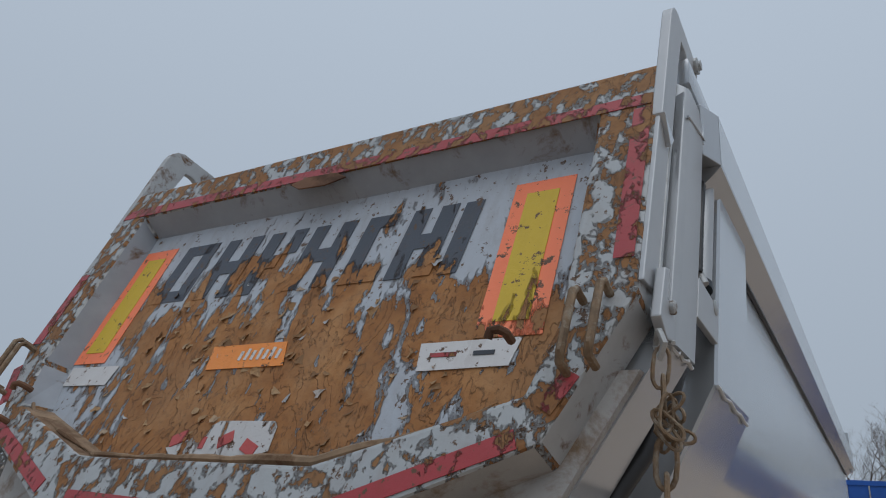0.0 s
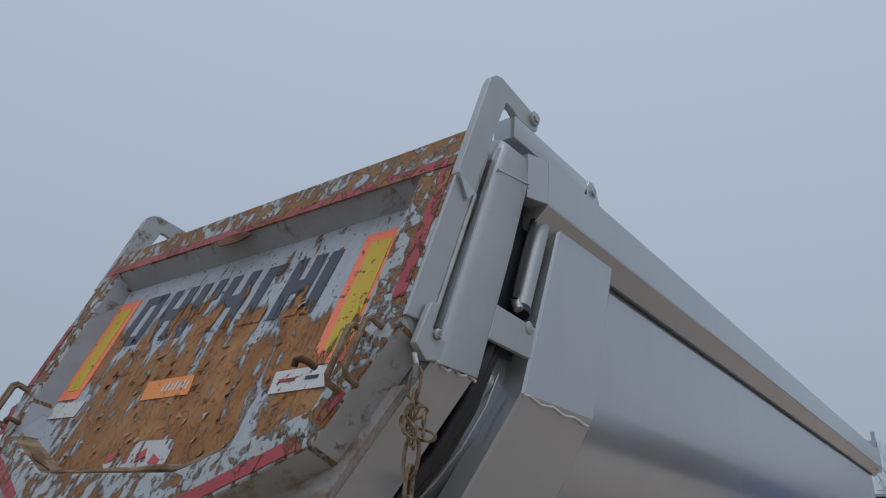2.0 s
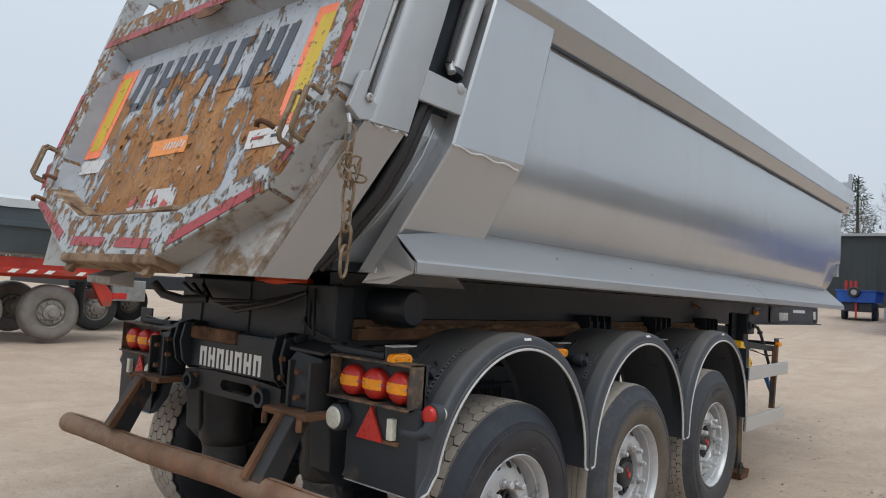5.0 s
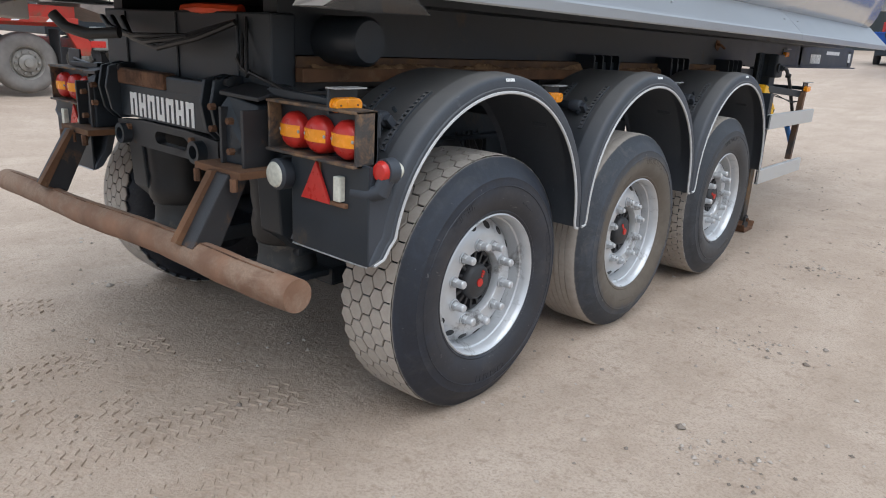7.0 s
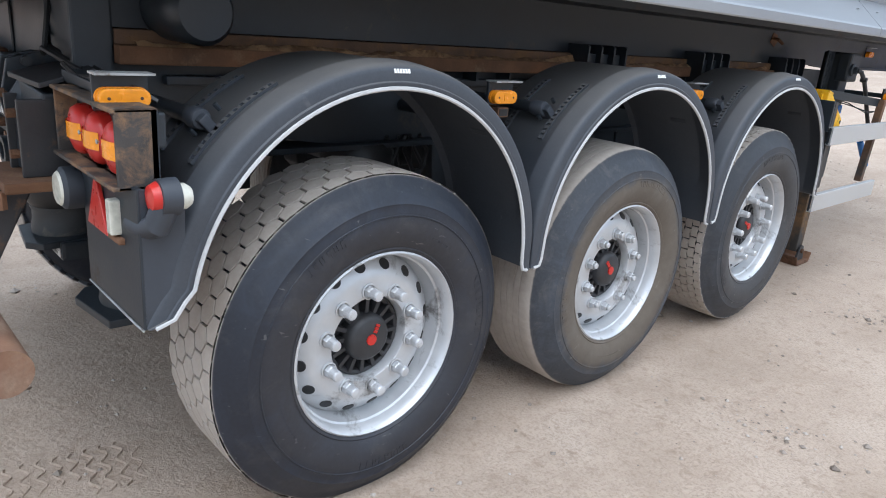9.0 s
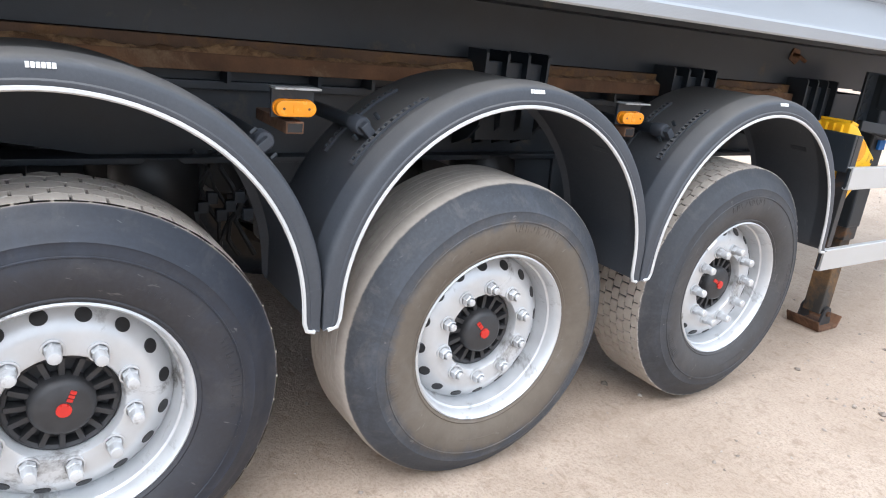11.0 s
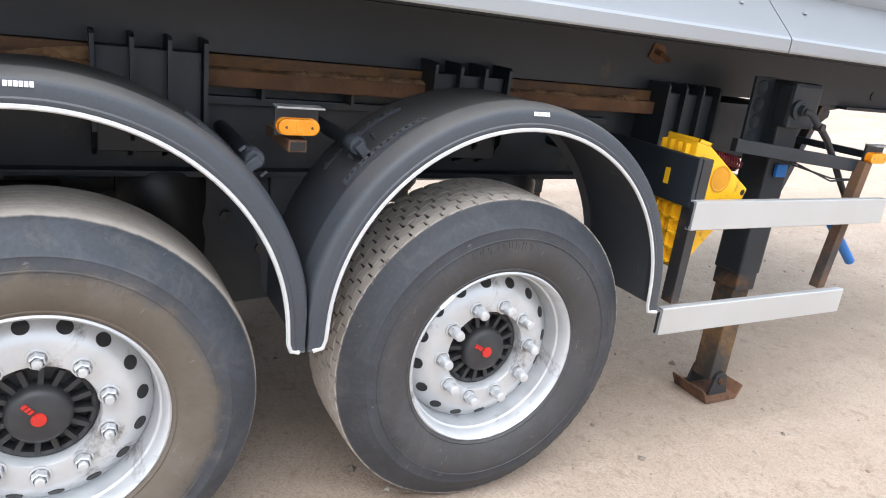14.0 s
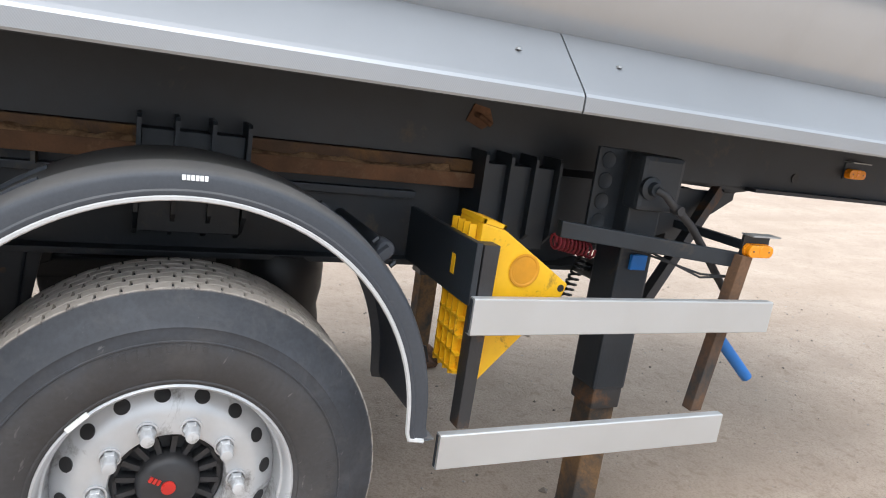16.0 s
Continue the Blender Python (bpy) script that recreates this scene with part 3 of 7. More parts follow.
for x, w, up in ((-0.17, 0.06, 1), (-0.06, 0.02, 0), (0.03, 0.05, 1), (0.135, 0.055, -1)):
    film("logo_bar", band((x - w / 2, 1.888), (x + w / 2, 1.888 + 0.022 * up), 0.035), STICKER_RED, DEEP + 0.0028)



# the maker's mark across the panel as plain flaked blocks
FACE = Matrix.Rotation(math.pi / 2 - math.atan(0.335), 4, "X")
for i, (x, w) in enumerate(((-0.645, 0.19), (-0.40, 0.19), (-0.17, 0.18), (0.055, 0.19), (0.28, 0.15), (0.475, 0.17), (0.65, 0.13))):
    m = Matrix.Translation(gate(x, 2.555 - 0.02 * x, DEEP)) @ FACE @ Matrix(((1, 0.10, 0, 0), (0, 1, 0, 0), (0, 0, 1, 0), (0, 0, 0, 1)))
    bm = bmesh.new()
    h = 0.145
    add_box(bm, -w / 2, -w / 2 + 0.065, -h, h, 0, 0.0015)
    if i != 6:
        add_box(bm, w / 2 - 0.065, w / 2, -h if i in (1, 3, 5) else (0.03 if i == 2 else -h), h if i != 4 else -h + 0.06, 0, 0.0015)
    add_box(bm, -w / 2 + 0.065, w / 2 - 0.065, -h if i in (0, 4, 6) else -0.03, -h + 0.055 if i in (0, 4, 6) else 0.03, 0, 0.0015)
    if i in (0, 4):
        add_box(bm, -w / 2 + 0.065, w / 2 - 0.03, h - 0.055, h, 0, 0.0015)
    bmesh.ops.transform(bm, matrix=m, verts=bm.verts)
    part("painted_block", bm, PEEL_LETTER, tailgate, "flaked dark grey painted block")


# grab handles, hooks and hinge ears on the tailgate
def build_handle(x, z, s):
    pts = [gate(x, z - 0.09, 0.0), gate(x, z - 0.09, 0.05), gate(x + 0.005 * s, z - 0.075, 0.065), gate(x + 0.01 * s, z + 0.075, 0.065), gate(x + 0.01 * s, z + 0.09, 0.05), gate(x + 0.01 * s, z + 0.09, 0.0)]
    part("grab_handle", tube(pts, 0.010, 8), CHAIN, tailgate, "rusty bent-bar handle", True)


build_handle(1.075, 2.10, 1)
build_handle(1.135, 2.115, 1)
build_handle(-1.13, 2.10, -1)
build_handle(-1.18, 2.12, -1)
for x, z in ((0.925, 2.10), (-0.97, 2.02), (-0.98, 1.90)):
    pts = [gate(x, z, 0.0), gate(x, z, 0.035), gate(x - 0.012, z, 0.05), gate(x - 0.03, z - 0.004, 0.052), gate(x - 0.036, z - 0.02, 0.045)]
    part("sheet_hook", tube(pts, 0.011, 8), RUST, tailgate, "rusty bent hook", True)
part("bottom_edge", prism([gate(-0.45, 1.618, 0.006), gate(-0.45, 1.582, -0.004), gate(-0.45, 1.582, -0.11), gate(-0.45, 1.618, -0.13)], (0.90, 0, 0), 0.008), MUD, tailgate, "muddy rusty lower edge")
part("gate_lug", prism([gate(0.33, 1.60, -0.06), gate(0.34, 1.548, -0.05), gate(0.37, 1.54, -0.05), gate(0.39, 1.548, -0.05), gate(0.40, 1.60, -0.06)], GATE_N * 0.03, 0.004), MUD, tailgate, "muddy bent lug")
part("gate_lug", prism([gate(-0.42, 1.60, -0.06), gate(-0.41, 1.55, -0.05), gate(-0.36, 1.542, -0.05), gate(-0.33, 1.60, -0.06)], GATE_N * 0.03, 0.004), MUD, tailgate, "muddy bent lug")


def build_mud_ridge():
    """Sand and flakes gathered on the ledge below the panel."""
    rnd = random.Random(31)
    bm = bmesh.new()
    line = [(-0.97, 1.99), (-0.93, 1.955), (-0.45, 1.82), (0.45, 1.82), (0.93, 1.955)]
    pts, size = [], []
    for (x0, z0), (x1, z1) in zip(line, line[1:]):
        steps = max(2, int(math.hypot(x1 - x0, z1 - z0) / 0.03))
        for k in range(steps):
            t = k / steps
            lump = noise.noise(((x0 + (x1 - x0) * t) * 7, z0 * 3, 4))
            pts.append(gate(x0 + (x1 - x0) * t, z0 + (z1 - z0) * t - 0.002, -0.035 + 0.012 * lump))
            size.append(max(0.003, 0.011 + 0.010 * lump + 0.003 * rnd.random() - (0.006 if abs(x0) > 0.5 else 0.0)))
    add_tube(bm, pts, size, 8)
    part("mud_ridge", bm, MUD, tailgate, "dried mud on the ledge under the panel", True)


def build_flakes():
    """Curled scales of paint and rust that stand off the panel."""
    rnd = random.Random(17)
    bm = bmesh.new()
    made = 0
    while made < 110:
        x, z = rnd.uniform(-0.86, 0.88), rnd.gauss(2.17, 0.20)
        if not 1.87 < z < 2.66 or abs(x) > 0.62 + (z - 1.87) * 0.9:
            continue
        if abs(x) > 0.72 and z > 2.08:
            continue
        made += 1
        wide, long = rnd.uniform(0.018, 0.050), rnd.uniform(0.015, 0.042)
        curl = rnd.uniform(0.12, 0.35) * long
        turn = rnd.gauss(0.0, 0.7)
        rows = []
        for i in range(4):
            v = i / 3
            w = wide * (1 - 0.5 * v * v) * rnd.uniform(0.75, 1.15)
            row = []
            for u in (-1, -0.3, 0.4, 1):
                px, pz = u * w / 2 + rnd.uniform(-0.1, 0.1) * wide, -v * long * (1 - 0.35 * abs(u)) + rnd.uniform(-0.1, 0.1) * long
                row.append(bm.verts.new(gate(x + px * math.cos(turn) - pz * math.sin(turn), z + px * math.sin(turn) + pz * math.cos(turn), -0.0975 + curl * v * v)))
            rows.append(row)
        for a, b in zip(rows, rows[1:]):
            for k in range(3):
                bm.faces.new((a[k], a[k + 1], b[k + 1], b[k]))
    n = Nodes("curled_scale")
    g = n.add("NewGeometry")
    c = n.ramp(g.outputs["Random Per Island"], (0.0, (0.17, 0.085, 0.033)), (0.45, (0.34, 0.20, 0.09)), (0.72, (0.38, 0.25, 0.13)), (0.78, (0.40, 0.41, 0.42)), (1.0, (0.45, 0.46, 0.47)))
    c = n.mix(n.ramp(n.noise(70, 4, 0.7), (0.45, 0), (0.65, 0.5)), c, (0.12, 0.065, 0.03))
    tagged(part("paint_scale", bm, n.done(c, 0.8), tailgate, "curled scales of old paint and rust"), "", "", "", "stuff")


build_mud_ridge()
build_flakes()
part("dent_scar", prism([gate(x, z, 0.001) for x, z in ((-0.16, 2.835), (-0.10, 2.80), (0.03, 2.79), (0.12, 2.81), (0.06, 2.845), (-0.08, 2.855))], GATE_N * 0.006, 0.002), RUST, tailgate, "rusty dent")


def build_ear(side):
    pts = [(-1.01, 2.79), (-0.862, 3.25), (-0.845, 3.285), (-0.815, 3.312), (-0.775, 3.322), (-0.73, 3.315), (-0.60, 3.298), (-0.545, 3.288), (-0.51, 3.262), (-0.52, 3.222), (-0.56, 3.205), (-0.66, 3.205),
           (-0.70, 3.225), (-0.745, 3.228), (-0.755, 3.20), (-0.80, 3.09), (-0.915, 2.755)]
    part("hinge_ear", prism([(side * 1.192, y, z) for y, z in pts], (side * 0.032, 0, 0), 0.004), DULL_SILVER if side > 0 else SPECKLED_SILVER, tailgate, "silver hinge plate standing above the tailgate")
    pts = [(-1.012, 2.79), (-0.915, 2.752), (-0.955, 2.71)]
    part("ear_gusset", prism([(side * 1.18, y, z) for y, z in pts], (side * 0.05, 0, 0), 0.003), SILVER, tailgate)
    part("side_flange", prism([(side * 1.19, gate_y(z) + o, z) for z, o in ((2.79, 0.005), (2.79, 0.11), (2.24, 0.11), (2.24, 0.005))], (side * 0.026, 0, 0), 0.004), DULL_SILVER, tailgate, "silver side flange")
    part("seal_rod", tube([(side * 1.208, gate_y(z) + 0.125, z) for z in (2.76, 2.5, 2.22)], 0.011, 8), GALV, tailgate, "", True)


build_ear(1)
build_ear(-1)

# ---- rear collar, corner columns and box frames of the body ----
def sl(z, off):
    """A line that runs parallel with the slanting tailgate."""
    return gate_y(z) + off


def build_collar():
    outer = mirrored([(1.235, 3.0), (1.235, 2.13), (0.955, 1.556)])
    inner = mirrored([(1.17, 2.96), (1.17, 2.16), (0.91, 1.62)])
    bm = bmesh.new()
    rows = [[bm.verts.new((x, sl(z, o), z)) for x, z in outline] for outline, o in ((outer, 0.15), (outer, 0.36), (inner, 0.36), (inner, 0.15))]
    n = len(outer)
    for r, q in zip(rows, rows[1:] + rows[:1]):
        for i in range(n):
            if i == n - 1:
                continue
            bm.faces.new((r[i], r[i + 1], q[i + 1], q[i]))
    bmesh.ops.recalc_face_normals(bm, faces=bm.faces)
    part("rear_collar", bm, SILVER, trailer, "silver rear frame of the tub")
    # inner skin that closes the gap between collar and tub
    skin = mirrored([(1.16, 2.95), (1.16, 2.16), (1.10, 1.98), (0.98, 1.78), (0.86, 1.60)])
    bm = bmesh.new()
    rows = [[bm.verts.new((x, sl(z, o), z)) for x, z in skin] for o in (0.3, 0.95)]
    for i in range(len(skin) - 1):
        bm.faces.new((rows[0][i], rows[0][i + 1], rows[1][i + 1], rows[1][i]))
    bmesh.ops.recalc_face_normals(bm, faces=bm.faces)
    bmesh.ops.solidify(bm, geom=list(bm.faces), thickness=0.01)
    part("inner_skin", bm, SILVER, trailer, "recessed silver skin")


build_collar()
# rusty closing plate under the tailgate
part("rear_sill", prism([(-0.95, sl(1.556, 0.12), 1.556), (0.95, sl(1.556, 0.12), 1.556), (1.19, sl(2.05, 0.12), 2.05), (-1.19, sl(2.05, 0.12), 2.05)], (0, 0.03, 0)), MUDDY_SILVER, trailer, "rust-stained rear sill plate")


def build_corner(side):
    """Column, ram recess, bracket and box panel at a rear corner of the tub."""
    s = side
    bm = bmesh.new()
    # column: folded plate, rounded at its rear edge, cap sloping inwards at the top
    prof = [(1.175, 0.150), (1.215, 0.150), (1.238, 0.158), (1.248, 0.175), (1.250, 0.195), (1.250, 0.355), (1.246, 0.362), (1.10, 0.362)]
    levels = [(2.125, 0), (2.30, 0), (2.60, 0), (2.885, 0), (2.895, 0.0), (3.03, 0.006), (3.055, 0.03)]
    rows = [[bm.verts.new((s * (x - dx), sl(z, o), z + (0.03 * (o - 0.15) / 0.2 if 2.88 < z < 2.9 else 0))) for x, o in prof] for z, dx in levels]
    for r, q in zip(rows, rows[1:]):
        for i in range(len(prof) - 1):
            bm.faces.new((r[i], r[i + 1], q[i + 1], q[i]))
    bm.faces.new(rows[-1])
    bm.faces.new(rows[0][::-1])
    bmesh.ops.recalc_face_normals(bm, faces=bm.faces)
    part("corner_column", bm, DULL_SILVER, trailer, "silver folded corner column", True)
    part("cap_fold", tube([(s * 1.249, sl(2.888, 0.16) , 2.888), (s * 1.252, sl(2.92, 0.362), 2.925)], 0.004, 6), SILVER, trailer)
    # wavy weld below the column
    weld = [(s * (1.247 - 0.012 * abs(math.sin(k * 0.9))), sl(2.125, 0.16 + 0.2 * k / 10), 2.125 + 0.012 * math.sin(k * 1.7)) for k in range(11)]
    part("weld_bead", tube(weld, 0.0055, 6), WHITE_EDGE, trailer, "pale weld bead", True)
    # box panel in front of the recess
    def edge_y(z):
        return 0.10 - 0.29 * (2.86 - z)
    bm = bmesh.new()
    levels = [(2.90, 1.25), (2.60, 1.25), (2.30, 1.25), (2.135, 1.25), (1.76, 1.10), (1.60, 1.035)]
    rows = []
    for z, x in levels:
        y0, y1 = sl(z, 0.615), max(edge_y(z), sl(z, 0.66) + 0.42 if z > 2 else -0.17)
        if z < 2:
            y1 = -0.20 if z > 1.7 else -0.30
        inn = 0.10
        rows.append([bm.verts.new(p) for p in ((s * (x - inn), y0, z), (s * (x - 0.008), y0, z), (s * x, y0 + 0.012, z), (s * (x + 0.004), y1 - 0.01, z), (s * x, y1, z), (s * (x - inn), y1 + 0.01, z))])
    for r, q in zip(rows, rows[1:]):
        for i in range(len(r) - 1):
            bm.faces.new((r[i], r[i + 1], q[i + 1], q[i]))
    bm.faces.new(rows[-1])
    bm.faces.new(rows[0][::-1])
    bmesh.ops.recalc_face_normals(bm, faces=bm.faces)
    part("box_panel", bm, SILVER, trailer, "silver box panel beside the ram recess", False)
    weld = [(s * (1.252 - 0.004 * abs(math.sin(k * 0.8))), sl(2.135, 0.615) + 0.46 * k / 12, 2.128 - 0.02 * k / 12 + 0.006 * math.sin(k * 1.5)) for k in range(13)]
    part("weld_bead", tube(weld, 0.0055, 6), WHITE_EDGE, trailer, "pale weld bead", True)
    # lintel over the recess and bracket below it
    part("recess_lintel", prism([(s * 1.185, sl(2.9, 0.35), 2.905), (s * 1.185, sl(2.9, 0.35) + 0.02, 3.06), (s * 1.185, -0.10, 3.06), (s * 1.185, -0.22, 2.885)], (s * 0.068, 0, 0), 0.004), SILVER, trailer)
    part("ram_bracket", prism([(s * 1.235, sl(2.385, 0.358), 2.388), (s * 1.235, sl(2.26, 0.358), 2.262), (s * 1.235, sl(2.258, 0.61), 2.258), (s * 1.235, sl(2.376, 0.60), 2.376)], (s * 0.018, 0, 0), 0.003), DULL_SILVER, trailer, "silver bracket plate")
    # black plate before the silver skin stands in for shade deep in the recess
    part("recess_shade_plate", prism([(s * 1.164, sl(3.0, 0.35), 3.0), (s * 1.164, sl(2.26, 0.35), 2.26), (s * 1.164, sl(2.26, 0.62), 2.26), (s * 1.164, sl(3.0, 0.66), 3.0)], (s * 0.01, 0, 0)), BLACK, trailer, "black plate in place of the shade in the recess")
    # hydraulic ram with its hose
    a, b = Vector((s * 1.21, sl(2.93, 0.545), 2.93)), Vector((s * 1.21, sl(2.40, 0.545), 2.41))
    ram = part("hydraulic_ram", tube([a.lerp(b, t) for t in (0, 0.05, 0.94)], 0.036, 20), DULL_SILVER, trailer, "silver hydraulic ram", True)
    part("ram_collar", tube([a.lerp(b, 0.93), a.lerp(b, 0.975)], 0.039, 18), BLACK, ram, "black gland")
    part("ram_eye", lathe([(0.0, 0.0), (0.024, 0.0), (0.024, 0.04), (0.020, 0.043), (0.0, 0.043)], 18, (s * 1.215 if s > 0 else -1.258, b.y + 0.005, 2.365)), GALV, ram, "steel pin eye", True)
    part("hose_fitting", tube([a.lerp(b, 0.9) + Vector((0, -0.045, 0.01)), a.lerp(b, 0.97) + Vector((0.02 * s, -0.035, 0.0))], 0.018, 10), GALV, ram, "", True)
    part("hose_fitting", tube([a.lerp(b, 0.0) + Vector((0.01 * s, -0.03, -0.005)), a.lerp(b, 0.0) + Vector((0.02 * s, 0.03, 0.0))], 0.016, 10), GALV, ram, "", True)
    hose = [a.lerp(b, t) + Vector((0.01 * s, -0.055 - 0.012 * math.sin(3 * t), 0.0)) for t in (0.03, 0.15, 0.3, 0.45, 0.6, 0.75, 0.9)]
    bm = bmesh.new()
    dense = [hose[0].lerp(hose[-1], k / 60) + Vector((0, -0.012 * math.sin(3 * k / 60), 0)) for k in range(61)]
    add_tube(bm, dense, [0.012 + 0.0025 * (k % 2) for k in range(61)], 8)
    part("spiral_hose", bm, HOSE, ram, "black spiral-wrapped hose", True)
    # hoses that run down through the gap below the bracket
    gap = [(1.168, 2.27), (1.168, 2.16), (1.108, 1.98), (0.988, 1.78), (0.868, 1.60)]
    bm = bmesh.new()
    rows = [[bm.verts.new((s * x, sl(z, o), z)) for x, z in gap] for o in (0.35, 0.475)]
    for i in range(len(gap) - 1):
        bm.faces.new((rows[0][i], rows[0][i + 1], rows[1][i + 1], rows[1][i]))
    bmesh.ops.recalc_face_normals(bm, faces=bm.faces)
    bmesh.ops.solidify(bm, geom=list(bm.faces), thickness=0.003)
    # black sheet laid over the silver skin as the shade of the gap
    part("gap_shade_sheet", bm, HOSE, trailer, "black sheet in place of the shade in the gap")
    for dx, do, r in ((0.01, 0.0, 0.026), (0.0, 0.05, 0.020)):
        run = [(s * (1.195 + dx), sl(2.34, 0.43 + do), 2.34), (s * (1.19 + dx), sl(2.2, 0.42 + do), 2.2), (s * (1.165 + dx), sl(2.05, 0.42 + do), 2.05), (s * (1.11 + dx), sl(1.9, 0.42 + do), 1.9), (s * (1.03 + dx), sl(1.75, 0.40 + do), 1.75), (s * (0.94 + dx), sl(1.6, 0.36 + do), 1.6)]
        part("hydraulic_hose", tube(run, r, 10), HOSE, trailer, "black hydraulic hose", True)
    part("hose_clamp", box(s * 1.085 - 0.02, s * 1.085 + 0.02, sl(1.86, 0.40), sl(1.86, 0.46), 1.85, 1.88, 0.006), HOSE, trailer)
    seam = [(s * x, sl(z, o), z) for x, z, o in ((1.165, 2.20, 0.57), (1.15, 2.08, 0.565), (1.10, 1.94, 0.56), (1.03, 1.82, 0.55), (0.95, 1.70, 0.52), (0.90, 1.62, 0.48))]
    part("weld_seam", tube(seam, 0.005, 6), SILVER, trailer, "", True)
    # hinge arm along the rail, with its pivot bolts
    arm = part("hinge_arm", box(s * 1.185 - 0.05, s * 1.185 + 0.05, -0.70, -0.10, 3.095, 3.195, 0.012), SILVER, trailer, "silver tailgate hinge arm", True)
    part("arm_foot", prism([(s * 1.16, y, z) for y, z in ((-0.18, 3.05), (-0.08, 3.205), (-0.04, 3.205), (0.03, 3.10), (0.03, 3.05))], (s * 0.075, 0, 0), 0.004), SILVER, trailer)
    for y, z in ((-0.553, 3.262), (-0.055, 3.155)):
        part("pivot_bolt", lathe([(0.0, -0.03), (0.03, -0.03), (0.03, 0.004), (0.018, 0.006), (0.018, 0.014), (0.0, 0.015)], 12, (s * 1.232, y, z)) if s > 0 else lathe([(0.0, 0.03), (0.03, 0.03), (0.03, -0.004), (0.018, -0.006), (0.018, -0.014), (0.0, -0.015)], 12, (s * 1.232, y, z)), GALV, trailer, "steel pivot bolt", True)
    # lock plate low on the column
    pts = [(sl(2.30, 0.06), 2.295), (sl(2.30, 0.10), 2.305), (sl(2.2, 0.105), 2.22), (sl(2.2, 0.19), 2.185), (sl(2.12, 0.20), 2.135), (sl(2.11, 0.12), 2.12), (sl(2.15, 0.055), 2.16)]
    part("lock_plate", prism([(s * 1.222, y, z) for y, z in pts], (s * 0.024, 0, 0), 0.004), DULL_SILVER, trailer, "silver lock plate")
    part("lock_pin", lathe([(0.0, 0.0), (0.017, 0.0), (0.017, 0.012), (0.012, 0.016), (0.0, 0.016)], 12, (s * 1.244, sl(2.20, 0.125), 2.205)), GALV, trailer, "", True)


build_corner(1)
build_corner(-1)

# ---- the tub ----
SECTION = [(1.20, 2.80), (1.203, 2.55), (1.203, 2.34), (1.203, 2.226), (1.2026, 2.216), (1.200, 2.15), (1.194, 2.08), (1.181, 2.0), (1.160, 1.93), (1.127, 1.86), (1.073, 1.79), (1.0, 1.735), (0.90, 1.69), (0.75, 1.66), (0.60, 1.645)]


def build_body():
    bm = bmesh.new()
    ys = [-0.35, 0.4, 1.2, 2.0, 2.8, 3.6, 4.4, 5.2, 6.0, 6.52, 6.76]
    outline = SECTION + [(-x, z) for x, z in reversed(SECTION)]
    rows = []
    for y in ys:
        end = y > 6.6
        rows.append([bm.verts.new((x * (0.92 if end and z < 2.1 else 1) + (0.0025 * noise.noise((y * 0.8, z * 2, 1)) if not end else 0), y, z + (0.09 if end and z < 2.0 else 0))) for x, z in outline])
    for r, s in zip(rows, rows[1:]):
        for i in range(len(outline) - 1):
            bm.faces.new((r[i], s[i], s[i + 1], r[i + 1]))
    bm.faces.new(rows[-1])
    bmesh.ops.recalc_face_normals(bm, faces=bm.faces)
    part("tub_shell", bm, SILVER, trailer, "smooth silver-painted half-pipe tub", True)
    for side in (1, -1):
        rail = [(1.285, 2.864), (1.287, 2.872), (1.287, 3.055), (1.275, 3.068), (1.175, 3.068), (1.165, 3.058), (1.165, 2.80), (1.195, 2.775)]
        part("top_rail", prism([(side * x, -0.53, z) for x, z in rail], (0, 7.52, 0)), SILVER, trailer, "silver top rail")
        part("rail_fold", prism([(side * 1.20, -0.62, 2.868), (side * 1.249, -0.62, 2.868), (side * 1.2865, -0.528, 2.868), (side * 1.20, -0.528, 2.868)], (0, 0, 0.19), 0.003), SILVER, trailer)
        part("rail_seam", box(side * 1.21 - 0.008, side * 1.21 + 0.008, 0.08, 6.75, 2.770, 2.782), BLACK, trailer)
        part("front_stop", prism([(side * 1.05, 6.93, 3.05), (side * 1.05, 6.93, 3.17), (side * 1.05, 7.02, 3.20), (side * 1.05, 7.03, 3.05)], (side * 0.22, 0, 0), 0.004), SILVER, trailer)
        part("rail_post", box(side * 1.25 - 0.02, side * 1.25 + 0.02, 6.95, 7.01, 2.87, 3.28, 0.006), SILVER, trailer)
        part("rail_end", box(side * 1.225 - 0.05, side * 1.225 + 0.05, 6.80, 6.99, 2.82, 2.90, 0.01), SILVER, trailer)
    part("front_wall", box(-1.19, 1.19, 6.70, 6.78, 2.0, 3.15, 0.01), SILVER, trailer)


build_body()


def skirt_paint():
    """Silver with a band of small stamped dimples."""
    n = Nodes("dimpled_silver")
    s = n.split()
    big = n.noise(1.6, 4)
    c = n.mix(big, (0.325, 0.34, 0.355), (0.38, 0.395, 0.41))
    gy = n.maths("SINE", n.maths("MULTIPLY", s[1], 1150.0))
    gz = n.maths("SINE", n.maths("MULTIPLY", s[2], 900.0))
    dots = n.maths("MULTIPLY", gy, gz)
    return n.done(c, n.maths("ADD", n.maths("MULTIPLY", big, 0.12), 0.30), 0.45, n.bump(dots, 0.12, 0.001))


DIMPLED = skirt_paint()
# the silver again, darkened to offset strong light on the sloping skirt
SKIRT = worn("darkened_satin_silver", (0.262, 0.275, 0.290), 0.40, 0.30, 0.06, 1.5, 0.04)


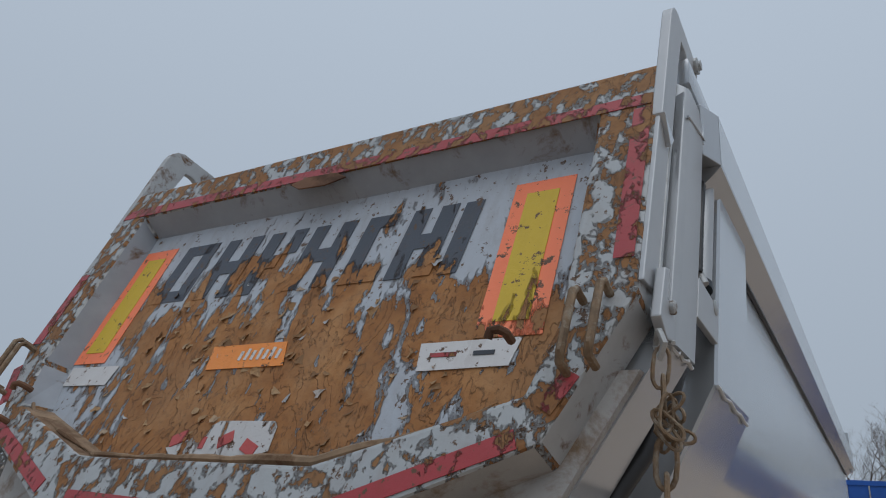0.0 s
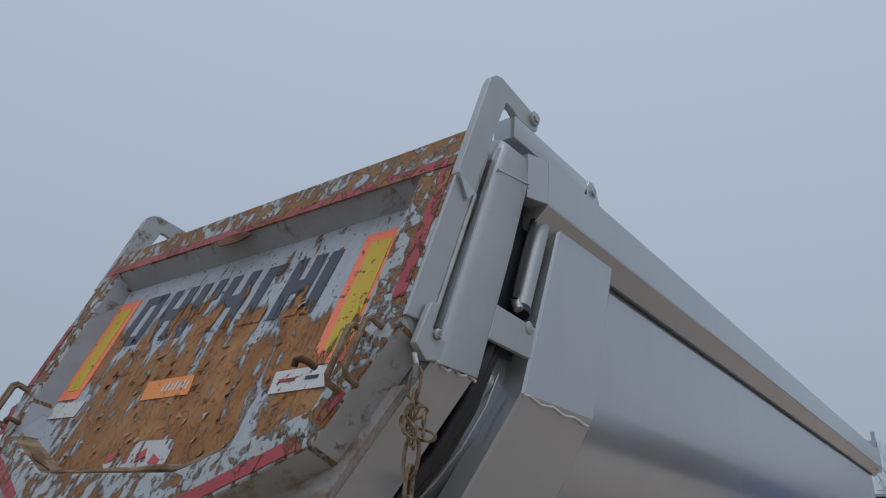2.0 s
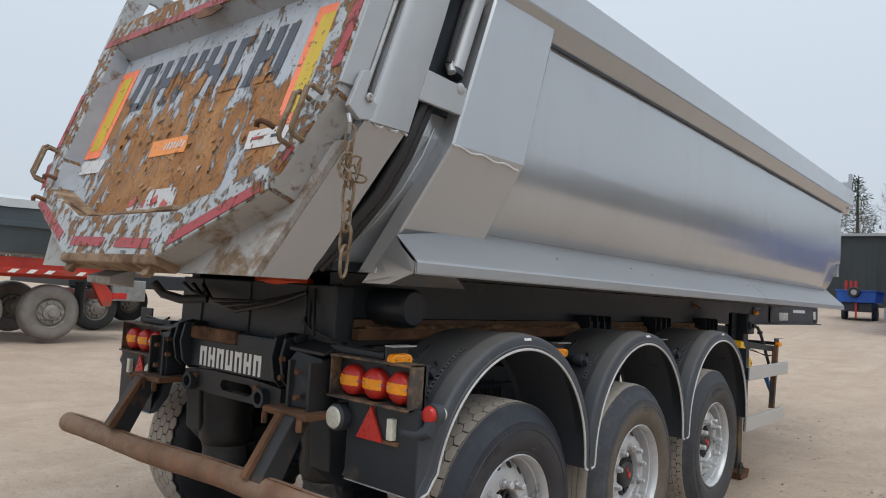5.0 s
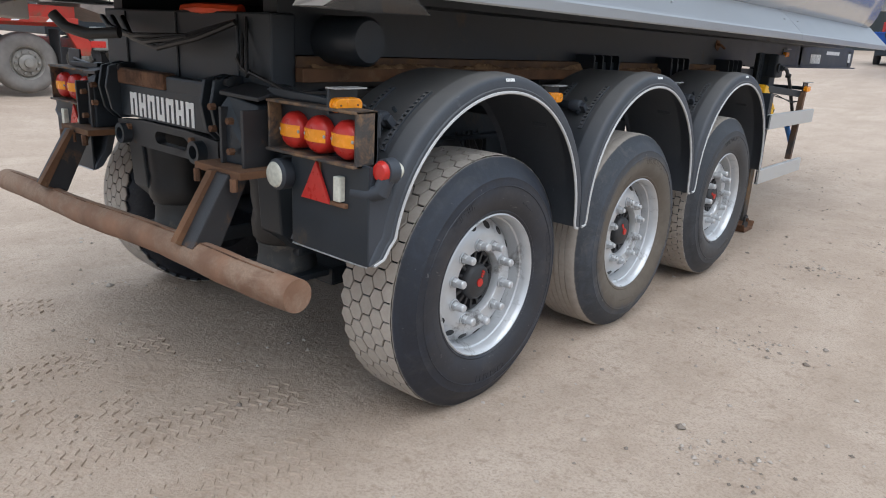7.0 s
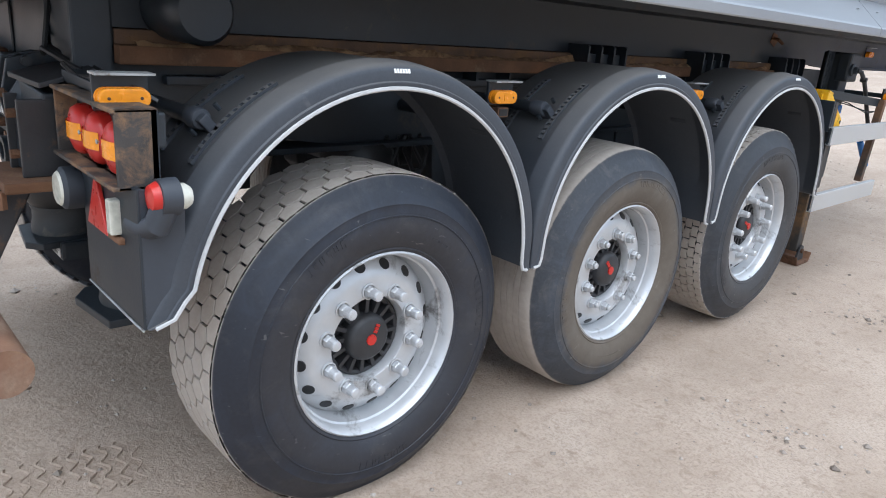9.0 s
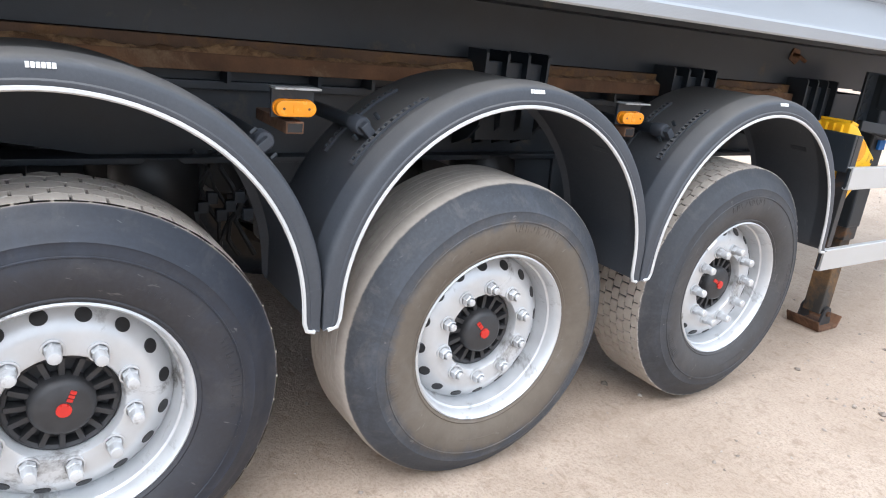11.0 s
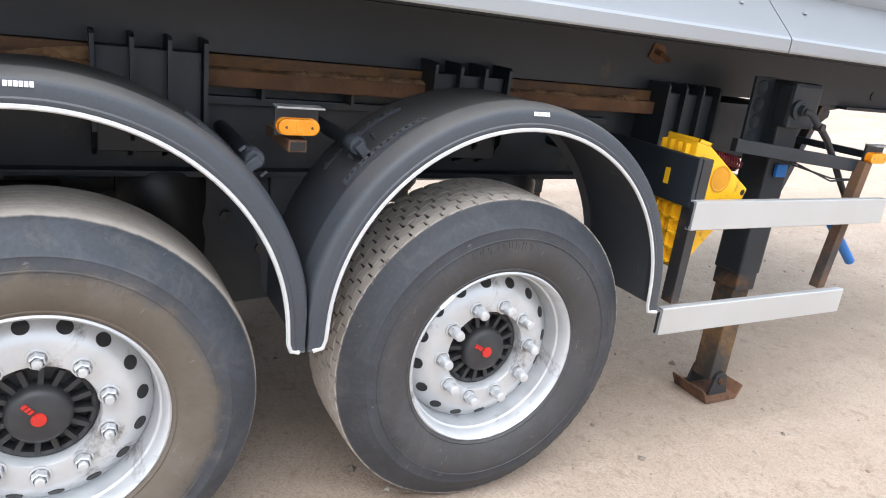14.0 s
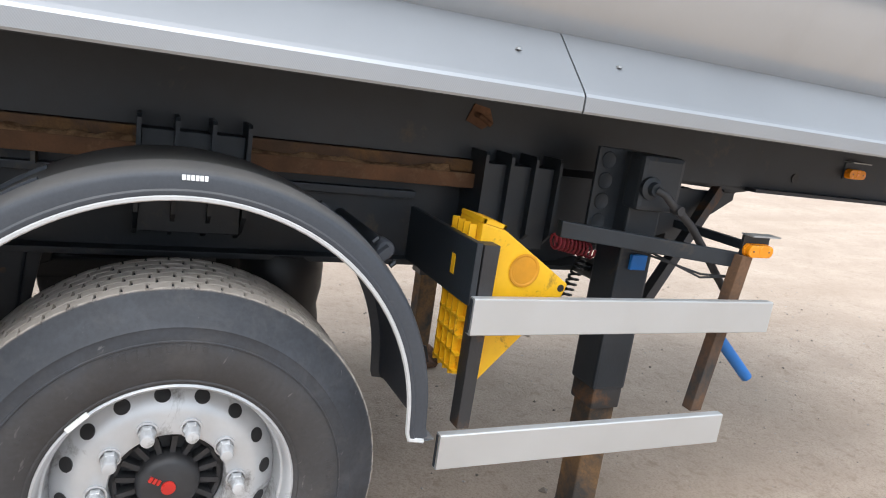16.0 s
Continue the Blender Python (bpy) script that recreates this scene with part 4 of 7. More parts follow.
def build_skirts():
    for side in (1, -1):
        for y0, y1 in ((-0.80, 3.586), (3.592, 6.70)):
            # the plate narrows towards the rear end
            bm = bmesh.new()
            rows = []
            stations = ((-0.80, 1.146, 1.753), (-0.25, 1.085, 1.817), (y1, 1.075, 1.826)) if y0 < 0 else ((y0, 1.075, 1.826), (y1, 1.075, 1.826))
            for y, x, z in stations:
                rows.append([bm.verts.new((side * px, y, pz)) for px, pz in ((x, z), (1.252, 1.664), (1.262, 1.652), (1.262, 1.646), (1.240, 1.655), (x - 0.006, z - 0.014))])
            for r, q in zip(rows, rows[1:]):
                for k in range(6):
                    bm.faces.new((r[k], r[(k + 1) % 6], q[(k + 1) % 6], q[k]))
            bm.faces.new(rows[0])
            bm.faces.new(rows[-1][::-1])
            bmesh.ops.recalc_face_normals(bm, faces=bm.faces)
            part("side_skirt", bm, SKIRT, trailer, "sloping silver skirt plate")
            lip = [(1.262, 1.654), (1.268, 1.645), (1.268, 1.607), (1.264, 1.601), (1.256, 1.601), (1.256, 1.650)]
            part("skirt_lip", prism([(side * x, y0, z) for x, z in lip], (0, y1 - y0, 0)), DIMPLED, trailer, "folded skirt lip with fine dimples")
        # rear closing cheek of the skirt, folded in below
        part("skirt_cheek", prism([(side * 1.255, -0.80, 1.655), (side * 1.146, -0.80, 1.75), (side * 1.06, -0.79, 1.665), (side * 0.95, -0.78, 1.558), (side * 1.10, -0.78, 1.558), (side * 1.25, -0.80, 1.605)], (0, 0.012, 0)), SILVER, trailer, "silver closing cheek")
        part("skirt_underplate", prism([(side * 1.25, -0.79, 1.605), (side * 0.95, -0.78, 1.556), (side * 0.85, -0.30, 1.556), (side * 1.10, -0.30, 1.556), (side * 1.25, -0.55, 1.60)], (0, 0, 0.006)), SILVER, trailer)
        for y, x, z in ((0.35, 1.17, 1.742), (1.2, 1.17, 1.742), (1.45, 1.19, 1.724), (3.42, 1.17, 1.742), (3.75, 1.17, 1.742)):
            part("skirt_bolt", lathe([(0.0, 0.0), (0.009, 0.0), (0.008, 0.006), (0.0, 0.008)], 8, (side * x, y, z - 0.001), "Z"), GALV, trailer)


build_skirts()

# ---- chassis ----
for side in (1, -1):
    s = side
    part("subframe_beam", prism([(s * x, -0.62, z) for x, z in ((0.645, 1.63), (0.645, 1.395), (0.56, 1.395), (0.56, 1.63))], (0, 5.5, 0)), BLACK, trailer, "smooth black subframe beam")
    part("neck_beam", prism([(s * 0.50, y, z) for y, z in ((4.88, 1.63), (4.88, 1.30), (4.95, 1.36), (5.10, 1.385), (8.6, 1.385), (8.65, 1.42), (8.65, 1.60), (8.6, 1.63))], (s * 0.06, 0, 0)), BLACK, trailer, "black neck beam")
    part("neck_flange", prism([(s * 0.46, y, z) for y, z in ((5.0, 1.375), (8.6, 1.375), (8.6, 1.39), (5.0, 1.39))], (s * 0.16, 0, 0)), BLACK, trailer)
    part("frame_web", prism([(s * 0.58, y, z) for y, z in ((-0.60, 1.36), (-0.60, 1.15), (0.2, 1.02), (4.0, 1.02), (4.7, 1.20), (4.9, 1.33), (4.9, 1.36))], (s * 0.02, 0, 0)), BLACK, trailer, "black frame web")
    part("upper_flange", box(min(s * 0.52, s * 0.70), max(s * 0.52, s * 0.70), -0.55, 3.6, 1.298, 1.350, 0.005), RUST_SANDY, trailer, "rust-brown frame flange")
    part("packing_strip", box(min(s * 0.54, s * 0.667), max(s * 0.54, s * 0.667), -0.55, 3.6, 1.350, 1.392, 0.004), DARK_RUST, trailer, "dark rusty packing strip")
    rnd = random.Random(11 + s)
    bm = bmesh.new()
    last = None
    for k in range(400):
        y = -0.5 + 0.01 * k
        h = 0.004 + 0.034 * max(0.0, noise.noise((y * 3.1, s * 5.0, 0.5)) + 0.12) + 0.016 * max(0.0, noise.noise((y * 19, s * 2.0, 3.5))) + 0.003 * rnd.random()
        now = [bm.verts.new((s * x, y, z)) for x, z in ((0.699, 1.3495), (0.690 - 0.2 * h, 1.350 + 0.65 * h), (0.676, 1.350 + h), (0.664, 1.350 + 0.8 * h))]
        if last:
            for c in range(3):
                bm.faces.new((last[c], now[c], now[c + 1], last[c + 1]))
        last = now
    bmesh.ops.recalc_face_normals(bm, faces=bm.faces)
    part("sand_ridge", bm, CAKED_SAND, trailer, "sand caked on the flange")
    part("lower_flange", box(min(s * 0.52, s * 0.66), max(s * 0.52, s * 0.66), -0.2, 4.3, 1.005, 1.025, 0.003), BLACK, trailer, "black lower flange")
    part("service_rail", box(min(s * 0.60, s * 0.64), max(s * 0.60, s * 0.64), -0.4, 3.4, 1.235, 1.262, 0.004), BLACK, trailer)
    for y0 in (1.465, 2.51, 3.585):
        for k in range(4):
            y = y0 + 0.099 * k
            part("gusset_rib", prism([(s * 0.60, y, 1.06), (s * 0.70, y, 1.10), (s * 0.765, y, 1.16), (s * 0.765, y, 1.425), (s * 0.755, y, 1.435), (s * 0.60, y, 1.435)], (0, 0.012, 0)), BLACK, trailer, "black gusset rib")
        part("rib_plate", box(min(s * 0.60, s * 0.735), max(s * 0.60, s * 0.735), y0 + 0.012, y0 + 0.295, 1.10, 1.395, 0.003), BLACK, trailer)
    for y in (0.55, 0.85, 1.05, 1.95, 2.25, 2.5):
        part("web_stiffener", box(min(s * 0.60, s * 0.68), max(s * 0.60, s * 0.68), y, y + 0.012, 1.26, 1.325), BLACK, trailer)
    part("hinge_boss", lathe([(0.0, 0.0), (0.085, 0.0), (0.09, 0.01), (0.09, 0.24), (0.075, 0.26), (0.0, 0.26)], 24, (s * 0.62 if s > 0 else -0.88, -0.38, 1.455)), BLACK, trailer, "round black tipping hinge boss", True)
    part("hanger_plate", prism([(s * 0.585, y, z) for y, z in ((1.70, 1.02), (2.28, 1.02), (2.22, 0.70), (2.12, 0.56), (1.90, 0.54), (1.76, 0.68))], (s * 0.02, 0, 0)), BLACK, trailer, "broad black hanger plate")
    for y, z in ((1.86, 0.86), (1.98, 0.74), (2.12, 0.82), (2.18, 0.94)):
        part("hanger_bolt", lathe([(0.0, 0.0), (0.020, 0.0), (0.019, 0.014), (0.0, 0.016)] if s > 0 else [(0.0, 0.0), (0.020, 0.0), (0.019, -0.014), (0.0, -0.016)], 6, (s * 0.605, y, z)), RUSTY_BLACK, trailer, "bolt head")
    # air springs, hangers and axle arms
    for y in (0.0, 1.31, 2.62):
        part("hanger_bracket", prism([(s * 0.48, y + a, b) for a, b in ((-0.62, 1.02), (-0.38, 1.02), (-0.42, 0.66), (-0.52, 0.62), (-0.60, 0.70))], (s * 0.14, 0, 0), 0.008), BLACK, trailer, "black axle hanger")
        part("trailing_arm", box(min(s * 0.50, s * 0.60), max(s * 0.50, s * 0.60), y - 0.5, y + 0.45, 0.58, 0.68, 0.015), BLACK, trailer)
        part("air_spring", lathe([(0.0, 0.66), (0.11, 0.66), (0.135, 0.70), (0.14, 0.78), (0.13, 0.84), (0.14, 0.90), (0.14, 0.98), (0.12, 1.02), (0.0, 1.02)], 24, (s * 0.55, y + 0.36, 0), "Z"), HOSE, trailer, "black rubber air spring", True)
        part("brake_chamber", lathe([(0.0, -0.11), (0.075, -0.11), (0.085, -0.02), (0.085, 0.03), (0.07, 0.10), (0.0, 0.11)], 18, (s * 0.50, y + 0.16, 0.72), "Y"), BLACK, trailer, "", True)
for y in (0.0, 1.31, 2.62):
    part("axle", lathe([(0.0, -0.86), (0.075, -0.86), (0.075, 0.86), (0.0, 0.86)], 18, (0, y, 0.518)), BLACK, trailer, "black axle tube", True)
    for s in (1, -1):
        part("brake_drum", lathe([(0.0, 0.0), (0.20, 0.0), (0.21, 0.02), (0.21, 0.20), (0.0, 0.20)], 28, (0.80 if s > 0 else -1.0, y, 0.518)), BLACK, trailer, "", True)
for y in (-0.3, 0.65, 1.95, 3.3, 4.6, 6.2, 8.4):
    part("cross_member", box(-0.56, 0.56, y, y + 0.10, 1.10 if y < 4.7 else 1.40, 1.36 if y < 4.7 else 1.60, 0.006), BLACK, trailer, "black cross member")
part("air_tank", lathe([(0.0, -0.35), (0.13, -0.33), (0.15, -0.28), (0.15, 0.28), (0.13, 0.33), (0.0, 0.35)], 24, (0.0, 0.66, 0.95)), BLACK, trailer, "black air tank", True)
part("air_tank", lathe([(0.0, -0.35), (0.13, -0.33), (0.15, -0.28), (0.15, 0.28), (0.13, 0.33), (0.0, 0.35)], 24, (0.0, 1.98, 0.95)), BLACK, trailer, "black air tank", True)
part("tub_floor_plate", box(-0.9, 0.9, -0.9, 6.6, 1.60, 1.64), BLACK, trailer, "black underside of the tub")
part("hanging_bracket", prism([(-0.60, -1.10, 1.56), (-0.60, -1.22, 1.52), (-0.60, -1.22, 1.485), (-0.60, -1.10, 1.47)], (0.26, 0, 0), 0.006), MUDDY_SILVER, trailer, "mud-grey bracket hanging under the tub")
part("hanging_pipe", tube([(-0.24, -1.05, 1.50), (-0.20, -1.02, 1.45), (-0.10, -0.98, 1.43), (0.0, -0.90, 1.44)], 0.022, 12), HOSE, trailer, "", True)
for k in range(7):
    rnd = random.Random(60 + k)
    y0 = 0.46 + 0.03 * k
    run = [(0.60 + 0.02 * rnd.random(), y0 + 0.035 * math.sin(j * 1.3 + k), 1.04 - 0.062 * j) for j in range(7)]
    part("hanging_cable", tube(run, 0.006 + 0.004 * rnd.random(), 6), HOSE, trailer, "thin black hanging cable", True)
    part("cable_clip", box(0.60, 0.63, y0 - 0.015, y0 + 0.02, 0.80 + 0.03 * (k % 3), 0.84 + 0.03 * (k % 3), 0.004), BLACK, trailer)
part("ring_stain", prism([(0.6465, 3.545, 1.525), (0.6465, 3.57, 1.585), (0.6465, 3.63, 1.575), (0.6465, 3.65, 1.53), (0.6465, 3.61, 1.50)], (0.004, 0, 0)), RUST, trailer, "rusty scar on the beam")
part("beam_pin", tube([(0.645, 3.58, 1.55), (0.68, 3.585, 1.545), (0.70, 3.62, 1.52)], 0.010, 8), RUST, trailer)
# black disc on the solid beam paints the shade of a hole
part("beam_hole_shade", lathe([(0.0, 0.0), (0.022, 0.0), (0.022, 0.004), (0.0, 0.004)], 16, (0.5605, 5.29, 1.452)), HOSE, trailer)
add_mark(7, 0.42, 0.10, Matrix.Translation((0.5605, 6.86, 1.475)) @ Matrix.Rotation(math.pi / 2, 4, "Z") @ Matrix.Rotation(math.pi / 2, 4, "X"), WHITE_LETTER, trailer, "beam_mark")
part("beam_sticker", box(0.5602, 0.5622, 7.3, 7.9, 1.53, 1.57), PLAIN_WHITE, trailer)
part("beam_sticker", box(0.5602, 0.5622, 8.38, 8.52, 1.45, 1.56), PLAIN_WHITE, trailer)

# ---- wheels ----
AXLES = (0.0, 1.31, 2.62)
WHEEL_Z = (0.503, 0.503, 0.530)
TYRE_IN = 0.85


def tread_hex(bm):
    """A honeycomb of blocks round the tyre."""
    rows, count, r0, r1 = 5, 44, 0.525, 0.5460
    size = 2 * math.pi * 0.53 / count / math.sqrt(3)
    for i in range(-1, rows):
        xc = -0.045 - i * 1.5 * size
        for k in range(count):
            ac = 2 * math.pi * (k + 0.5 * (i % 2)) / count
            ring = []
            for rad, f in ((r0, 0.93), (r1 - 0.002, 0.915), (r1, 0.885)):
                line = []
                for j in range(6):
                    t = math.pi / 3 * j
                    px, pa = min(xc + size * f * math.cos(t), -0.022), ac + size * f * math.sin(t) / 0.53
                    drop = 0.010 * max(0.0, abs(px + 0.185) / 0.16 - 0.55) ** 2 * 1.6
                    line.append(bm.verts.new((px * TYRE_IN, (rad - drop) * math.cos(pa), (rad - drop) * math.sin(pa))))
                ring.append(line)
            for a, b in zip(ring, ring[1:]):
                for j in range(6):
                    bm.faces.new((a[j], a[(j + 1) % 6], b[(j + 1) % 6], b[j]))
            bm.faces.new(ring[-1])
    bmesh.ops.recalc_face_normals(bm, faces=bm.faces)


def tread_brick(bm, rows=7, count=60):
    """Staggered zigzag blocks, worn, with open grooves between."""
    wide = 0.318 / rows
    for i in range(rows):
        xa = -0.016 - i * wide
        for k in range(count):
            a0 = 2 * math.pi * (k + 0.5 * (i % 2) + 0.12 * math.sin(i * 2.1)) / count
            a1 = a0 + 2 * math.pi / count * 0.94
            am, nib = (a0 + a1) / 2, 0.006
            ring = []
            for rad, g in ((0.525, 0.0), (0.5435, 0.0006), (0.5450, 0.0022)):
                line = []
                for px, pa in ((xa - g, a0 + 0.004 + g), (xa - g - nib, am), (xa - g, a1 - 0.004 - g), (xa - wide + 0.0034 + g, a1 - g), (xa - wide + 0.0034 + g - nib, am + 0.006), (xa - wide + 0.0034 + g, a0 + g)):
                    drop = 0.010 * max(0.0, abs(px + 0.185) / 0.15 - 0.55) ** 2 * 1.6
                    line.append(bm.verts.new((px * TYRE_IN, (rad - drop) * math.cos(pa), (rad - drop) * math.sin(pa))))
                ring.append(line)
            for lo, hi in zip(ring, ring[1:]):
                for j in range(6):
                    bm.faces.new((lo[j], lo[(j + 1) % 6], hi[(j + 1) % 6], hi[j]))
            bm.faces.new(ring[-1])
    bmesh.ops.recalc_face_normals(bm, faces=bm.faces)


def sidewall_marks(kind):
    """Raised moulding on the sidewall: rows of plain bars and fine ribs at the shoulder."""
    bm = bmesh.new()
    rnd = random.Random(40 + kind)
    for start, count, r0, r1 in ((20, 9, 0.392, 0.417), (140, 6, 0.392, 0.417), (215, 11, 0.372, 0.386), (285, 8, 0.392, 0.417), (75, 7, 0.370, 0.383)):
        for k in range(count):
            a = radians(start + k * (3.6 if r0 > 0.39 else 2.2))
            half = 0.0075 if r0 > 0.39 else 0.004
            x = 0.0395 if r0 > 0.39 else 0.0378
            m = Matrix.Rotation(a, 4, "X")
            add_box(bm, x, x + 0.0022, r0, r1, -half, -half + 0.004, 0, m)
            add_box(bm, x, x + 0.0022, r0 if k % 2 else (r0 + r1) / 2, r0 + 0.006 if k % 2 else r1, -half + 0.004, half - 0.003, 0, m)
            if rnd.random() < 0.6:
                add_box(bm, x, x + 0.0022, r0, r1, half - 0.003, half, 0, m)
    count = 150 if kind == 1 else 0
    for k in range(count):
        m = Matrix.Rotation(2 * math.pi * k / count, 4, "X")
        vs = [(0.492, 0.0130), (0.5145, -0.0045), (0.5145, -0.010), (0.490, 0.009)]
        half = 0.0026
        a = [bm.verts.new(m @ Vector((x, r, -half))) for r, x in vs]
        b = [bm.verts.new(m @ Vector((x, r, half))) for r, x in vs]
        bm.faces.new(a)
        bm.faces.new(b[::-1])
        for i in range(4):
            bm.faces.new((a[i], b[i], b[(i + 1) % 4], a[(i + 1) % 4]))
    bmesh.ops.recalc_face_normals(bm, faces=bm.faces)
    return bm


def build_wheel(y, side, kind, rubber, turn):
    wheel = new("wheel")
    wheel.parent = trailer
    tagged(wheel, ("wheel with a silver steel rim and honeycomb tread", "wheel with a silver steel rim and a smooth dusty tread", "wheel with a silver steel rim and small-block tread")[kind])
    shoulder = [(0.292, -0.02), (0.300, 0.008), (0.318, 0.022), (0.322, 0.020), (0.345, 0.034), (0.38, 0.040), (0.405, 0.0405), (0.412, 0.0395), (0.423, 0.0383), (0.4245, 0.0405), (0.4275, 0.0402), (0.429, 0.0375), (0.44, 0.036), (0.452, 0.0325), (0.457, 0.0335), (0.463, 0.0285), (0.474, 0.022), (0.492, 0.008), (0.504, -0.004)]
    if kind == 1:
        crown = [(0.518, -0.016), (0.5275, -0.030)]
        for g in range(7):
            x = -0.055 - 0.038 * g
            crown += [(0.5315, x), (0.5325, x - 0.016), (0.532, x - 0.033), (0.5265, x - 0.0345), (0.5265, x - 0.0365)]
        crown += [(0.525, -0.335), (0.51, -0.36)]
    else:
        crown = [(0.517, -0.010), (0.5262, -0.018), (0.5275, -0.026), (0.5265, -0.030), (0.515, -0.034), (0.515, -0.040), (0.516, -0.10), (0.5165, -0.185), (0.516, -0.27), (0.514, -0.33), (0.505, -0.355)]
    prof = shoulder + crown + [(0.48, -0.385), (0.42, -0.41), (0.33, -0.40), (0.292, -0.35)]
    prof = [(r if r < 0.44 else 0.44 + (r - 0.44) * 1.14, x if x > -0.03 else -0.03 + (x + 0.03) * TYRE_IN) for r, x in prof]
    part("tyre", lathe(prof, 120), rubber, wheel, "worn black rubber tyre", True)
    if kind != 1 and side > 0 or kind == 0:
        bm = bmesh.new()
        tread_hex(bm) if kind == 0 else tread_brick(bm)
        tagged(part("tread", bm, rubber, wheel, "dusty worn tread blocks"), "", "", "", "stuff")
    if side > 0:
        tagged(part("sidewall_moulding", sidewall_marks(kind), rubber, wheel), "", "", "", "stuff")
    d = -0.040
    rimp = [(0.292, -0.03), (0.306, -0.008), (0.3095, 0.008), (0.308, 0.016), (0.303, 0.019), (0.297, 0.014), (0.291, -0.012), (0.289, -0.030), (0.283, -0.035), (0.281, -0.085), (0.275, -0.100),
            (0.270, -0.088), (0.252, -0.070), (0.230, -0.052), (0.214, -0.045), (0.200, -0.0425), (0.158, -0.042), (0.145, -0.043), (0.141, -0.050), (0.139, -0.105), (0.0, -0.125)]
    part("rim", lathe(rimp, 80), RIM_PAINT, wheel, "silver-painted steel rim", True)
    for k in range(16):
        a = 2 * math.pi * (k + 0.5) / 16
        b = lathe([(0.0, 0.0015), (0.0190, 0.0015), (0.0200, 0.0005), (0.0200, -0.004)], 18)
        m = Matrix.Rotation(a, 4, "X") @ Matrix.Translation((-0.0640, 0.2455, 0)) @ Matrix.Rotation(radians(41), 4, "Z")
        bmesh.ops.transform(b, matrix=m, verts=b.verts)
        # closed black discs paint the shade of open vents on the rim
        part("vent_hole_shade", b, HOSE, wheel)
    part("hub_ring", lathe([(0.139, -0.070 + d), (0.138, -0.040 + d), (0.131, -0.034 + d), (0.122, -0.038 + d), (0.116, -0.066 + d), (0.078, -0.062 + d), (0.076, -0.036 + d)], 60), HUB_BLACK, wheel, "black ring round the hub", True)
    for k in range(16):
        m = Matrix.Rotation(2 * math.pi * k / 16, 4, "X")
        part("hub_fin", box(-0.072 + d, -0.030 + d, 0.070, 0.126, -0.0068, 0.0068, 0.0, m), HUB_BLACK, wheel)
    part("hub_cap", lathe([(0.080, -0.060 + d), (0.079, -0.020 + d), (0.074, -0.006 + d), (0.062, 0.002 + d), (0.0, 0.006 + d)], 40), HUB_BLACK, wheel, "round black hub cap", True)
    part("cap_dot", lathe([(0.0185, 0.0 + d), (0.018, 0.010 + d), (0.0, 0.012 + d)], 16), RED_PLASTIC, wheel, "red centre dot", True)
    for k in range(3):
        part("cap_logo_bar", box(0.001 + d, 0.0075 + d, -0.004, 0.010, 0.024 + k * 0.011, 0.032 + k * 0.011), RED_PLASTIC, wheel)
    for k in range(10):
        a = 2 * math.pi * (k + 0.5) / 10 - radians(6)
        c = (0, 0.1675 * math.cos(a), 0.1675 * math.sin(a))
        b = lathe([(0.027, -0.044), (0.027, -0.0365), (0.0225, -0.0355)], 20, c)
        if kind == 1:
            add_lathe(b, [(0.0215, -0.036), (0.0205, -0.016), (0.017, -0.013)], 6, c)
            add_lathe(b, [(0.0125, -0.014), (0.0125, -0.004), (0.0105, -0.001), (0.0, 0.0)], 12, c)
        else:
            add_lathe(b, [(0.0215, -0.036), (0.0205, -0.020), (0.018, -0.017)], 6, c)
            add_lathe(b, [(0.0175, -0.018), (0.0170, 0.010), (0.0145, 0.015), (0.006, 0.0165), (0.0, 0.0165)], 16, c)
        part("wheel_nut", b, RIM_PAINT, wheel)
    if kind == 2:
        part("balance_weight", box(0.010, 0.024, -0.030, 0.030, 0.300, 0.313, 0.002, Matrix.Rotation(radians(-19), 4, "X")), WHITE_LETTER, wheel, "white balance weight")
    wheel.matrix_basis = pose(side * 1.193, y + (0.015 if kind == 0 else 0.0), WHEEL_Z[kind], 0, 0, 0 if side > 0 else 180) @ Matrix.Rotation(radians(turn), 4, "X")
    return wheel


for i, y in enumerate(AXLES):
    for side in (1, -1):
        build_wheel(y, side, i, (TYRE, TYRE_DUSTY, TYRE_GREY)[i], (-25, 40, 62)[i])


# ---- mudguards ----
def fender_edge(y):
    """The white lower edge in (y, z) with its outward direction."""
    first, last = y < 0.5, y > 2.5
    pts = []
    front = [(0.655 if last else 0.635, 0.655), (0.612, 0.662), (0.604, 0.685)]
    rear = [(-0.604, 0.685), (-0.612, 0.662), (-0.640, 0.655)] if not first else [(-0.612, 0.80), (-0.640, 0.760), (-0.685, 0.745)]
    arcp = [(0.602 * math.cos(radians(a)), 0.70 + 0.60 * math.sin(radians(a))) for a in range(3, 175 if not first else 171, 3)]
    for p in front + arcp + rear:
        d = Vector((p[0], max(0.0, p[1] - 0.70) if abs(p[0]) > 0.01 else 1.0)).normalized()
        pts.append((y + p[0], p[1], d.x, d.y))
    return pts


